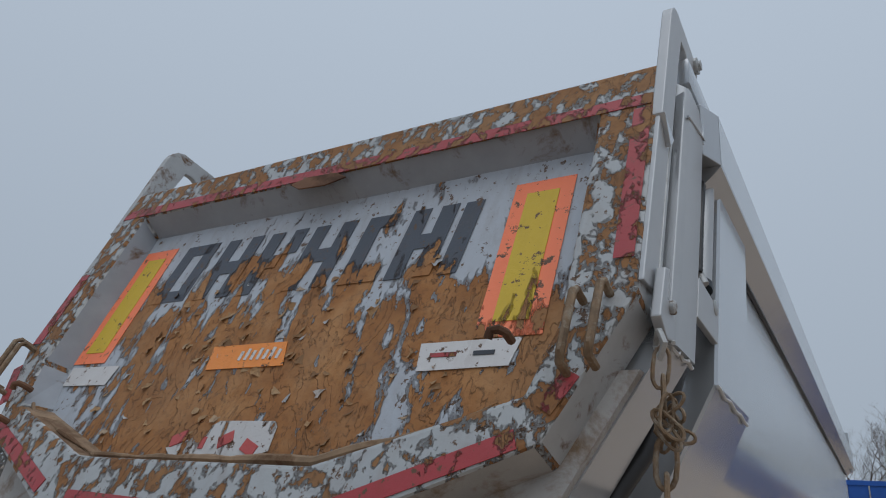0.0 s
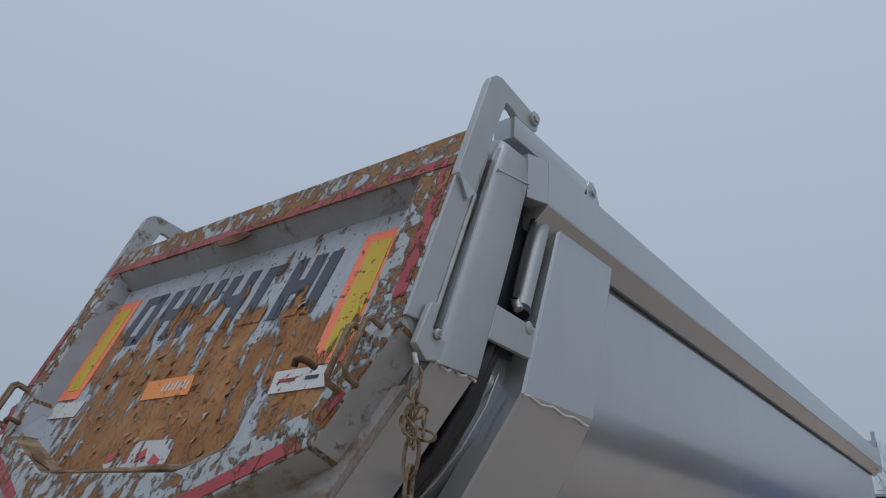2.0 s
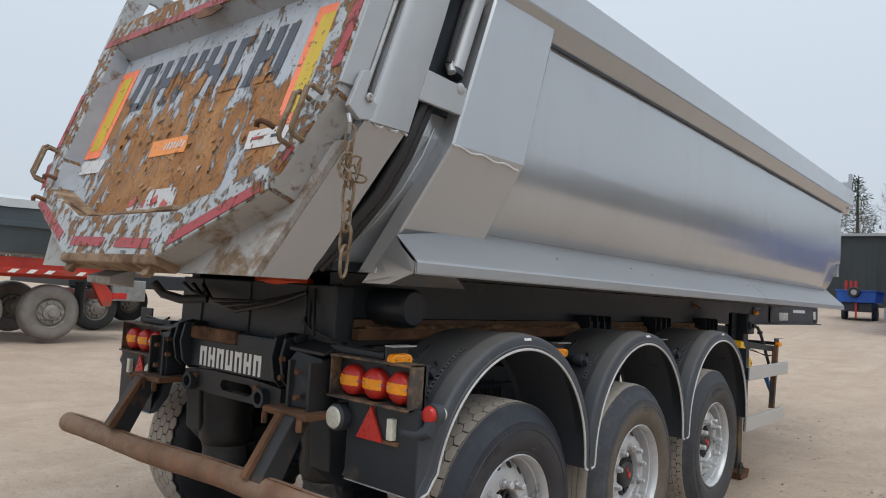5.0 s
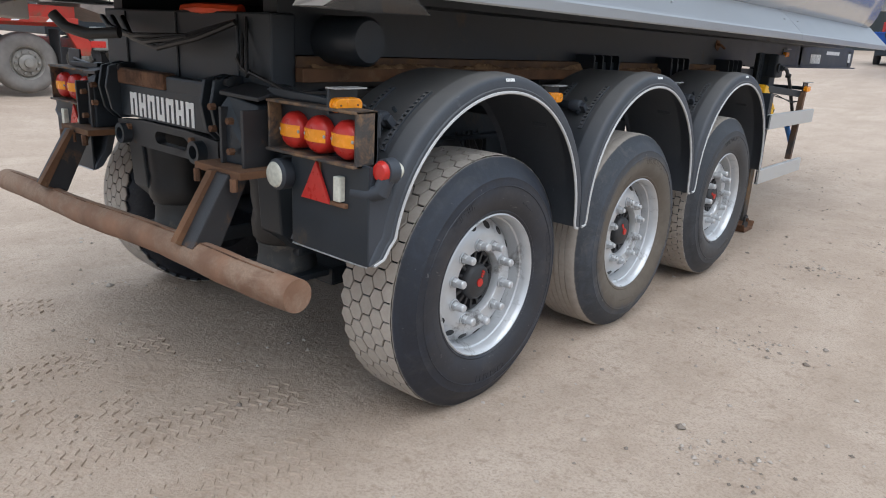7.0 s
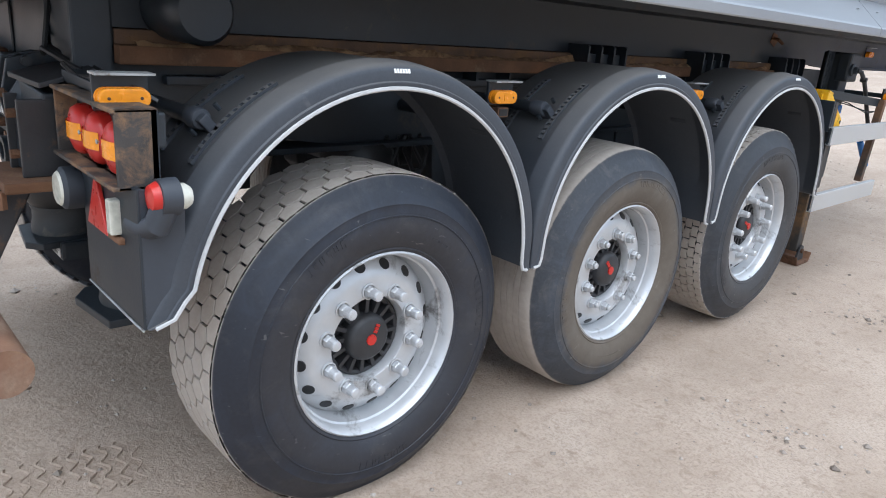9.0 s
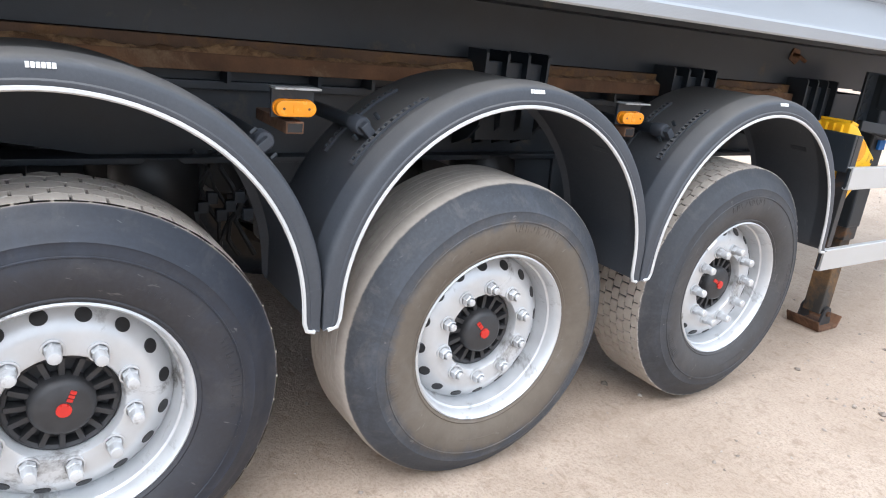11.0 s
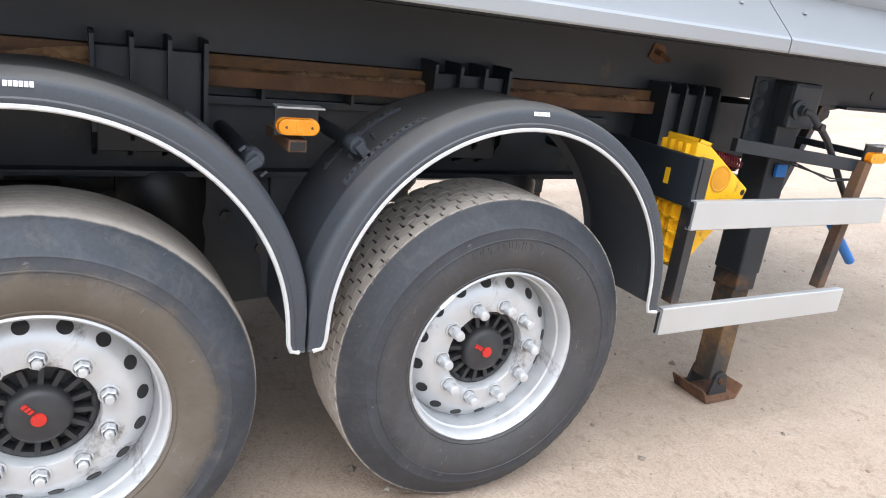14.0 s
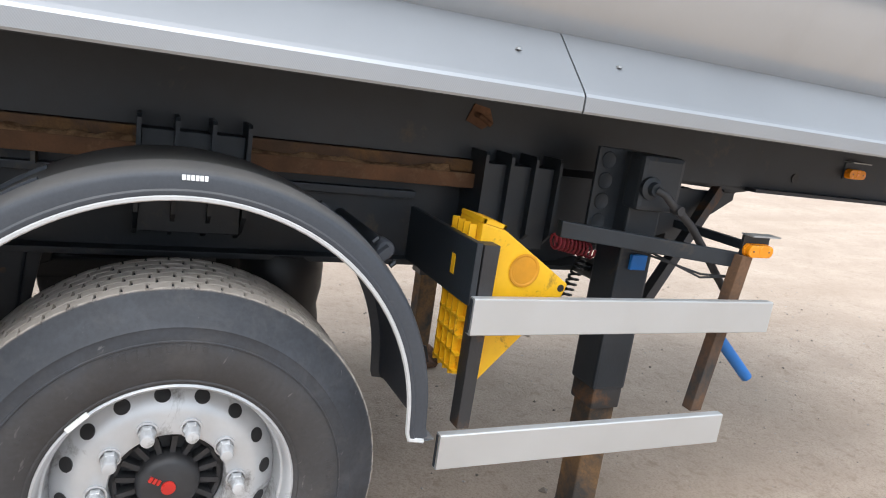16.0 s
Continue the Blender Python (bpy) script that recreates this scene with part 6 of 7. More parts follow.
# ---- side guard, landing legs ----
for s in (1, -1):
    for z, y0, y1 in ((1.007, 3.385, 4.545), (0.592, 3.343, 4.435)):
        rail = part("guard_rail", prism([(s * x, y0, z + dz) for x, dz in ((1.213, -0.052), (1.213, 0.052), (1.209, 0.055), (1.185, 0.055), (1.185, 0.046), (1.203, 0.046), (1.203, -0.046), (1.185, -0.046), (1.185, -0.055), (1.209, -0.055))], (0, y1 - y0, 0)), ALU, trailer, "plain aluminium side guard plank")
        part("plank_end", prism([(s * 1.2, y0 - 0.003, z + 0.05), (s * 1.2, y0 - 0.003, z - 0.05), (s * 1.19, y0 - 0.003, z - 0.05), (s * 1.19, y0 - 0.003, z + 0.05)], (0, 0.003, 0)), BLACK, rail)
    part("guard_post", prism([(s * 1.13, y, z) for y, z in ((3.405, 1.21), (3.455, 1.21), (3.445, 0.65), (3.405, 0.65))], (s * 0.055, 0, 0), 0.003), RUSTY_BLACK, trailer, "black guard post")
    part("guard_arm_plate", box(min(s * 0.66, s * 1.185), max(s * 0.66, s * 1.185), 3.38, 3.40, 1.03, 1.215, 0.004), BLACK, trailer, "black bracket plate")
    part("plate_slot", prism([(s * 1.05 + a, 3.3785, 1.12 + b) for a, b in ((-0.012, -0.03), (0.012, -0.03), (0.012, 0.03), (-0.012, 0.03))], (0, 0.0025, 0)), YELLOW_PLASTIC, trailer)
    part("front_post", prism([(s * 1.10, y, z) for y, z in ((4.425, 1.205), (4.475, 1.205), (4.40, 0.63), (4.35, 0.63))], (s * 0.045, 0, 0), 0.003), worn("rust_stained_post", (0.04, 0.037, 0.035), 0.7, 0, 0.3, 3.5, 0.2, (0.20, 0.11, 0.06), 0.5), trailer, "rust-stained guard post")
    part("cross_arm", prism([(s * 0.98, 3.765, 1.208), (s * 1.01, 3.765, 1.208), (s * 1.01, 3.765, 1.262), (s * 0.98, 3.765, 1.262)], (s * 0.105, 0.70, -0.055), 0.004), BLACK, trailer, "black square cross arm")
    leg = new("landing_leg")
    leg.parent = trailer
    tagged(leg, "black square landing leg with a rusty lower end")
    part("outer_tube", box(min(s * 0.80, s * 0.945), max(s * 0.80, s * 0.945), 4.068, 4.212, 0.63, 1.50, 0.012), BLACK, leg, "black outer tube")
    part("tube_collar", box(min(s * 0.803, s * 0.938), max(s * 0.803, s * 0.938), 4.08, 4.208, 0.55, 0.632, 0.008), RUSTY_BLACK, leg)
    part("inner_tube", box(min(s * 0.81, s * 0.92), max(s * 0.81, s * 0.92), 4.095, 4.205, 0.07, 0.62, 0.008), worn("rust_stained_black", (0.04, 0.036, 0.032), 0.7, 0, 0.3, 5, 0.3, (0.25, 0.145, 0.065), 0.6), leg, "rust-stained inner tube")
    part("foot", prism([(s * 0.76, y, z) for y, z in ((4.015, 0.045), (4.02, 0.052), (4.055, 0.004), (4.245, 0.004), (4.28, 0.052), (4.285, 0.045), (4.25, -0.022), (4.05, -0.022))], (s * 0.21, 0, 0), 0.004), RUST, leg, "rusty foot plate with turned-up ends")
    for x in (0.79, 0.925):
        part("foot_fork", prism([(s * x, y, z) for y, z in ((4.085, 0.0), (4.215, 0.0), (4.185, 0.105), (4.15, 0.12), (4.115, 0.105))], (s * 0.015, 0, 0), 0.003), RUSTY_BLACK, leg, "rusty pivot fork")
    part("foot_pin", tube([(s * 0.775, 4.15, 0.075), (s * 0.955, 4.15, 0.075)], 0.016, 12), RUST, leg, "", True)
    part("gear_box", box(min(s * 0.90, s * 0.99), max(s * 0.90, s * 0.99), 4.06, 4.24, 1.31, 1.50, 0.018), BLACK, leg, "black gear housing")
    part("shaft_boss", lathe([(0.0, 0.0), (0.04, 0.0), (0.040, 0.018), (0.024, 0.024), (0.022, 0.045), (0.0, 0.045)], 18, (s * 0.985 if s > 0 else -1.03, 4.10, 1.39)), BLACK, leg, "", True)
    part("hole_plate", box(min(s * 0.86, s * 0.875), max(s * 0.86, s * 0.875), 3.955, 4.11, 1.20, 1.505, 0.004), BLACK, leg, "plate with round holes")
    for k in range(4):
        part("plate_hole", lathe([(0.022, 0.0), (0.030, 0.001), (0.028, 0.004), (0.018, 0.001), (0.0, 0.001)], 16, (s * 0.8755, 3.998, 1.245 + 0.072 * k)), BLACK, leg, "", True)
    part("leg_lug", box(min(s * 0.86, s * 0.88), max(s * 0.86, s * 0.88), 4.01, 4.11, 0.86, 0.92, 0.01), BLACK, leg)
    part("blue_tag", box(min(s * 0.95, s * 0.966), max(s * 0.95, s * 0.966), 4.108, 4.175, 1.095, 1.15, 0.004), BLUE_PLASTIC, leg, "blue plastic tag")
    part("diagonal_brace", tube([(s * 0.62, 4.78, 1.37), (s * 0.78, 4.36, 0.92)], 0.030, 4), RUSTY_BLACK, trailer, "rust-brown diagonal brace")
    part("brace_strut", tube([(s * 0.60, 4.40, 1.40), (s * 0.55, 4.98, 1.38)], 0.02, 4), BLACK, trailer)
part("leg_cross_tube", tube([(-0.8, 4.19, 1.0), (0.8, 4.19, 1.0)], 0.03, 12), BLACK, trailer, "", True)
crank = [(1.03, 4.10, 1.39), (1.05, 4.12, 1.38), (1.055, 4.16, 1.345), (1.055, 4.20, 1.32), (1.05, 4.26, 1.28), (1.05, 4.34, 1.20), (1.05, 4.43, 1.105), (1.05, 4.505, 1.03), (1.045, 4.525, 0.97), (1.04, 4.50, 0.90), (1.035, 4.50, 0.885)]
crank_ob = part("crank_handle", tube(crank, 0.014, 10), RUSTY_BLACK, trailer, "dark crank handle", True)
part("crank_grip", tube([(1.035, 4.49, 0.895), (1.045, 4.705, 0.705)], 0.022, 14), BLUE_PLASTIC, crank_ob, "blue plastic grip", True)
part("crank_joint", lathe([(0.0, -0.02), (0.016, -0.02), (0.019, 0.0), (0.016, 0.02), (0.0, 0.02)], 12, (1.055, 4.18, 1.332)), RUSTY_BLACK, crank_ob, "", True)
for dz in (0.0, 0.012):
    part("loose_cable", tube([(0.90, 3.95, 1.20 + dz), (1.0, 4.15, 1.16 + dz), (1.08, 4.32, 1.12 - dz), (1.10, 4.44, 1.12)], 0.004, 6), HOSE, trailer, "thin black cable", True)
coil = [(0.80 + 0.02 * math.cos(k * 0.9), 4.04 - 0.0009 * k + 0.02 * math.sin(k * 0.9), 1.15 - 0.0028 * k) for k in range(80)]
part("coiled_cable", tube(coil, 0.005, 6), HOSE, trailer, "black coiled cable", True)
coil = [(0.80 + 0.026 * math.cos(k * 0.8), 3.88 + 0.0022 * k, 1.15 - 0.0004 * k + 0.026 * math.sin(k * 0.8)) for k in range(80)]
part("coiled_air_line", tube(coil, 0.005, 6), worn("dark_red_hose", (0.22, 0.02, 0.03), 0.5), trailer, "dark red coiled air line", True)


# ---- wheel chock carried in the guard ----
def build_chock(x0, x1):
    chock = thing("wheel_chock", "yellow plastic wheel chock clamped behind the guard post", "wheel chock")
    prof = [(3.420, 1.262), (3.495, 1.245), (3.745, 1.085), (3.730, 1.045), (3.480, 0.775), (3.440, 0.77), (3.410, 0.80)]
    part("wedge", prism([(x0, y, z) for y, z in prof], (x1 - x0, 0, 0), 0.006), YELLOW_PLASTIC, chock, "yellow moulded wedge")
    for k in range(8):
        z = 0.80 + 0.055 * k
        part("rib", box(x0, x1, 3.393, 3.415, z, z + 0.008), YELLOW_PLASTIC, chock)
    for k in range(4):
        x = x0 + (x1 - x0) * (k + 0.1) / 4
        part("rib", box(x, x + 0.008, 3.393, 3.415, 0.79, 1.25), YELLOW_PLASTIC, chock)
    for k in range(5):
        x = x0 + (x1 - x0 - 0.008) * k / 4
        part("rib", prism([(x, 3.420, 1.262), (x, 3.495, 1.245), (x, 3.500, 1.257), (x, 3.425, 1.274)], (0.008, 0, 0)), YELLOW_PLASTIC, chock)
    part("rib", prism([(x0, 3.420, 1.262), (x0, 3.428, 1.26), (x0, 3.432, 1.272), (x0, 3.425, 1.274)], (x1 - x0, 0, 0)), YELLOW_PLASTIC, chock)
    part("rib", prism([(x0, 3.487, 1.247), (x0, 3.495, 1.245), (x0, 3.500, 1.257), (x0, 3.492, 1.259)], (x1 - x0, 0, 0)), YELLOW_PLASTIC, chock)
    # darker yellow disc paints the shaded inside of the open hand hole
    part("hole_ring", lathe([(0.048, 0.0), (0.052, 0.003), (0.046, 0.003), (0.042, 0.0008), (0.0, 0.0008)], 24, (x1, 3.580, 1.125)), worn("shaded_yellow_plastic", (0.62, 0.27, 0.008), 0.6), chock, "round hand hole with its shade painted in")
    # black disc paints the dark of the small hole
    part("small_hole_shade", lathe([(0.011, 0.0), (0.012, 0.001), (0.0, 0.001)], 12, (x1, 3.720, 1.072)), HOSE, chock)
    return chock


build_chock(0.97, 1.125)


# ---- chain hanging at the corner ----
def build_chain():
    chain = thing("tie_chain", "rusty steel chain with a knot hanging from a lock plate", "chain")
    x, y = 1.238, -1.15

    def link(c, turn, tilt=0.0, size=1.0):
        pts = []
        for k in range(14):
            a = 2 * math.pi * k / 14
            pts.append(Vector((0.017 * size * math.cos(a), 0, 0.034 * size * math.sin(a) + (0.012 if math.sin(a) > 0.1 else -0.012 if math.sin(a) < -0.1 else 0))))
        m = Matrix.Translation(c) @ Matrix.Rotation(turn, 4, "Z") @ Matrix.Rotation(tilt, 4, "Y")
        part("link", tube([m @ p for p in pts], 0.0047 * size, 6, True), CHAIN, chain, "", True)

    z = 2.085
    part("shackle", tube([(x, y - 0.012, 2.13), (x + 0.012, y - 0.014, 2.10), (x, y - 0.004, 2.07), (x - 0.012, y + 0.01, 2.10), (x, y - 0.012, 2.13)], 0.008, 8), GALV, chain, "", True)
    for k in range(2):
        link((x + 0.004 * (k % 2), y, z - 0.035 - 0.062 * k), radians(20 + 90 * (k % 2)), 0.1)
    rnd = random.Random(5)
    for k in range(9):
        a = 2 * math.pi * k / 9
        link((x + 0.012 + 0.012 * rnd.random(), y + 0.032 * math.cos(a), 1.935 + 0.034 * math.sin(a)), rnd.uniform(0, 3), rnd.uniform(-1.4, 1.4), 0.85)
    for k in range(4):
        link((x + 0.004, y + 0.008, 1.855 - 0.077 * k), radians(15 + 90 * (k % 2)), 0.05, 1.25)
    return chain


build_chain()

# ---- yard background ----
def corrugated(name, colour, pitch):
    n = Nodes(name)
    s = n.split()
    wave = n.maths("SINE", n.maths("MULTIPLY", s[1], 2 * math.pi / pitch))
    wave2 = n.maths("SINE", n.maths("MULTIPLY", s[0], 2 * math.pi / pitch))
    big = n.noise(0.7, 5)
    c = n.mix(big, tuple(v * 0.8 for v in colour), tuple(min(1, v * 1.15) for v in colour))
    return n.done(c, 0.5, 0, n.bump(n.maths("ADD", wave, wave2), 0.5, 0.03))


BLUE_PLAIN = worn("blue_frame_paint", (0.010, 0.085, 0.38), 0.45, 0, 0.15, 2, 0.1)
SHED_GREEN = corrugated("dark_green_cladding", (0.032, 0.040, 0.040), 0.5)
RED_PAINT = worn("red_chassis_paint", (0.42, 0.035, 0.02), 0.5, 0, 0.25, 2.5, 0.1, (0.28, 0.12, 0.07), 0.2)
GREY_TUB = worn("dark_grey_tub_paint", (0.055, 0.075, 0.085), 0.4, 0, 0.2, 1.5, 0.1)
PALE_COVER = worn("pale_cover_sheet", (0.50, 0.53, 0.55), 0.6, 0, 0.1, 2, 0.1)
DUSTY_TYRE = worn("pale_dusty_tyre", (0.20, 0.185, 0.17), 0.85, 0, 0.25, 5, 0.2)
DARK_TYRE = worn("dark_tyre", (0.03, 0.03, 0.032), 0.8, 0, 0.25, 6, 0.2)
DIRTY_RIM = worn("dirty_grey_rim", (0.26, 0.245, 0.22), 0.6, 0.2, 0.25, 8, 0.1)
BARK = worn("grey_brown_bark", (0.105, 0.085, 0.07), 0.9, 0, 0.3, 6, 0.4)
TWIGS = worn("fine_twigs", (0.13, 0.105, 0.09), 0.9, 0, 0.2, 6, 0.2)
PINE = worn("pine_needles", (0.045, 0.062, 0.042), 0.85, 0, 0.35, 3, 0.2)


def build_container(x0, x1, y0, y1, z0, high):
    """A corrugated box with corner posts and rails."""
    c = thing("shipping_container", "tall blue corrugated steel container standing on the yard", "container")
    n = 44
    for side_x in (x0 + 0.04, x1 - 0.04):
        bm = bmesh.new()
        rows = []
        for i in range(n * 4 + 1):
            y = y0 + 0.1 + (y1 - y0 - 0.2) * i / (n * 4)
            d = (0, 0.035, 0.035, 0)[i % 4]
            rows.append([bm.verts.new((side_x + d * (1 if side_x < (x0 + x1) / 2 else -1), y, z)) for z in (z0 + 0.14, z0 + high - 0.1)])
        for a, b in zip(rows, rows[1:]):
            bm.faces.new((a[0], b[0], b[1], a[1]))
        part("side_wall", bm, BLUE_PLAIN, c, "corrugated blue side wall")
    for y in (y0 + 0.05, y1 - 0.08):
        part("end_wall", box(x0 + 0.06, x1 - 0.06, y, y + 0.03, z0 + 0.14, z0 + high - 0.1), BLUE_PLAIN, c)
    part("roof", box(x0 + 0.02, x1 - 0.02, y0 + 0.02, y1 - 0.02, z0 + high - 0.1, z0 + high - 0.06), BLUE_PLAIN, c)
    for x in (x0, x1 - 0.16):
        for y in (y0, y1 - 0.16):
            part("corner_post", box(x, x + 0.16, y, y + 0.16, z0 - 0.1, z0 + high, 0.01), BLUE_PLAIN, c)
    for z in (z0 - 0.02, z0 + high - 0.14):
        for x in (x0 + 0.01, x1 - 0.13):
            part("long_rail", box(x, x + 0.12, y0 + 0.16, y1 - 0.16, z, z + 0.14, 0.01), BLUE_PLAIN, c)
        for y in (y0 + 0.01, y1 - 0.13):
            part("end_rail", box(x0 + 0.16, x1 - 0.16, y, y + 0.12, z, z + 0.14, 0.01), BLUE_PLAIN, c)
    for k in range(4):
        x = x0 + 0.4 + (x1 - x0 - 0.8) * k / 3
        part("lock_bar", tube([(x, y0 - 0.01, z0 + 0.15), (x, y0 - 0.01, z0 + high - 0.15)], 0.02, 8), GALV, c)
    part("notice", box(x0 + 0.25, x0 + 0.55, y0 + 0.03, y0 + 0.05, z0 + high - 0.65, z0 + high - 0.35), WHITE_LETTER, c)
    part("notice", box(x0 + 0.35, x0 + 0.60, y0 + 0.03, y0 + 0.05, z0 + 0.2, z0 + 0.5), WHITE_LETTER, c)
    return c


build_container(-0.45, 2.05, 21.9, 33.9, ground_height(0.5, 22) + 0.02, 3.4)
build_container(4.9, 7.4, 21.5, 33.5, ground_height(6, 22) + 0.02, 2.95)


def build_shed():
    shed = thing("storage_shed", "long low shed clad in dark green metal sheets", "shed")
    z = ground_height(-4, 35) - 0.3
    top = 5.3
    bm = bmesh.new()
    n = 60
    rows = []
    for i in range(n * 2 + 1):
        x = -22 + 24 * i / (n * 2)
        d = 0.05 if i % 2 else 0.0
        rows.append([bm.verts.new((x, 35 + d, zz)) for zz in (z, top)])
    for a, b in zip(rows, rows[1:]):
        bm.faces.new((a[0], b[0], b[1], a[1]))
    part("wall", bm, SHED_GREEN, shed)
    part("side_wall", box(-22, 2, 35.1, 43, z, top - 0.1), SHED_GREEN, shed)
    part("roof_edge", box(-22.1, 2.1, 34.85, 35.02, top, top + 0.12), GALV, shed)
    return shed


build_shed()


def road_wheel(parent, c, r, tyre, rim_mat, axis="X"):
    w = new("wheel")
    w.parent = parent
    prof = [(r * 0.54, 0.0), (r * 0.6, 0.02), (r * 0.8, 0.03), (r * 0.93, 0.01), (r * 0.985, -0.03), (r, -0.08), (r, -0.25), (r * 0.94, -0.33), (r * 0.6, -0.34)]
    part("tyre", lathe(prof, 48, c, axis), tyre, w, "", True)
    part("rim", lathe([(r * 0.56, 0.0), (r * 0.55, 0.015), (r * 0.52, 0.0), (r * 0.48, -0.05), (r * 0.44, -0.02), (r * 0.30, -0.015), (r * 0.28, 0.03), (r * 0.16, 0.05), (r * 0.14, 0.09), (0.0, 0.10)], 32, c, axis), rim_mat, w, "", True)
    for k in range(10):
        a = 2 * math.pi * k / 10
        part("nut", lathe([(0.03, -0.02), (0.028, 0.02), (0.0, 0.025)], 6, (c[0], c[1] + r * 0.36 * math.cos(a), c[2] + r * 0.36 * math.sin(a)), axis), rim_mat, w)
    return w


def build_red_trailer():
    """The red-framed tipper parked across the yard."""
    t = thing("parked_tipper_trailer", "parked tipper with a red frame, grey tub and pale cover", "trailer")
    z = 0.71
    for y in (2.46, 1.15, -0.16):
        road_wheel(t, (-10.95, y, z), 0.52, DUSTY_TYRE, DIRTY_RIM)
        road_wheel(t, (-13.0, y, z), 0.52, DUSTY_TYRE, DIRTY_RIM)
    part("frame", prism([(-11.0, y, zz) for y, zz in ((3.35, 1.40), (3.35, 1.70), (-8, 1.75), (-8, 1.38), (3.0, 1.34))], (-0.12, 0, 0), 0.01), RED_PAINT, t, "red side frame")
    part("frame_shelf", prism([(-10.75, 3.3, 1.40), (-10.75, -8, 1.40), (-10.75, -8, 1.52), (-10.75, 3.3, 1.50)], (-0.3, 0, 0), 0.01), RED_PAINT, t)
    part("tail_post", prism([(-10.85, y, zz) for y, zz in ((3.05, 1.40), (3.3, 1.40), (3.55, 1.05), (3.50, 0.85), (3.35, 0.85))], (-0.1, 0, 0), 0.01), RED_PAINT, t)
    part("rear_beam", box(-13.1, -10.9, 3.3, 3.5, 0.98, 1.14, 0.02), RED_PAINT, t)
    part("rear_lamp", box(-10.9, -10.84, 3.52, 3.8, 1.0, 1.12, 0.01), RED_PLASTIC, t)
    for y in (2.2, 1.9, 1.6, 2.75):
        part("white_mark", prism([(-10.744, y, 1.42), (-10.744, y + 0.12, 1.42), (-10.744, y + 0.2, 1.49), (-10.744, y + 0.08, 1.49)], (0.003, 0, 0)), WHITE_LETTER, t)
    prof = [(-10.92, 1.78), (-10.84, 2.25), (-10.80, 2.30), (-10.80, 2.62), (-10.86, 2.64), (-13.1, 2.64), (-13.1, 1.76)]
    part("tub", prism([(x, 3.4, zz) for x, zz in prof], (0, -11.5, 0), 0.01), GREY_TUB, t, "dark grey tub")
    part("tub_rib", box(-10.86, -10.78, -8, 3.45, 2.24, 2.34, 0.01), GREY_TUB, t)
    bm = bmesh.new()
    rows = []
    for i in range(13):
        y = 3.45 - i * 0.95
        rows.append([bm.verts.new((x, y, 2.64 + h + 0.02 * math.sin(i * 2.1))) for x, h in ((-10.76, -0.05), (-10.76, 0.10), (-11.2, 0.20), (-12.0, 0.26), (-13.0, 0.15))])
    for a, b in zip(rows, rows[1:]):
        for k in range(4):
            bm.faces.new((a[k], a[k + 1], b[k + 1], b[k]))
    part("cover_sheet", bm, PALE_COVER, t, "pale roll-over cover", True)
    part("mud_flap", box(-11.3, -10.85, 2.98, 3.0, 0.6, 1.3), DARK_TYRE, t)
    part("sloping_guard", prism([(-10.85, y, zz) for y, zz in ((3.40, 1.70), (3.45, 2.15), (4.3, 1.55), (4.25, 1.45))], (-2.0, 0, 0)), worn("grey_brown_steel", (0.20, 0.17, 0.15), 0.6), t)
    return t


build_red_trailer()


def build_far_truck():
    t = thing("parked_lorry", "dark parked lorry seen partly behind another trailer", "lorry")
    for x, y, z in ((-13.6, 4.4, 0.66), (-15.1, 5.9, 0.76)):
        road_wheel(t, (x, y, z), 0.50, DARK_TYRE, DIRTY_RIM)
    part("frame", box(-17.5, -13.7, 3.8, 7.5, 1.15, 1.5, 0.03), BLACK, t)
    part("battery_box", box(-14.4, -13.5, 4.7, 5.5, 0.85, 1.35, 0.03), worn("grey_box", (0.25, 0.26, 0.25), 0.5), t)
    part("mudguard", prism([(-13.6, 4.4 + 0.62 * math.cos(radians(a)), 0.7 + 0.62 * math.sin(radians(a))) for a in range(10, 171, 16)] + [(-13.6, 4.4 + 0.57 * math.cos(radians(a)), 0.7 + 0.57 * math.sin(radians(a))) for a in range(170, 9, -16)], (-0.5, 0, 0)), BLACK, t)
    return t


build_far_truck()


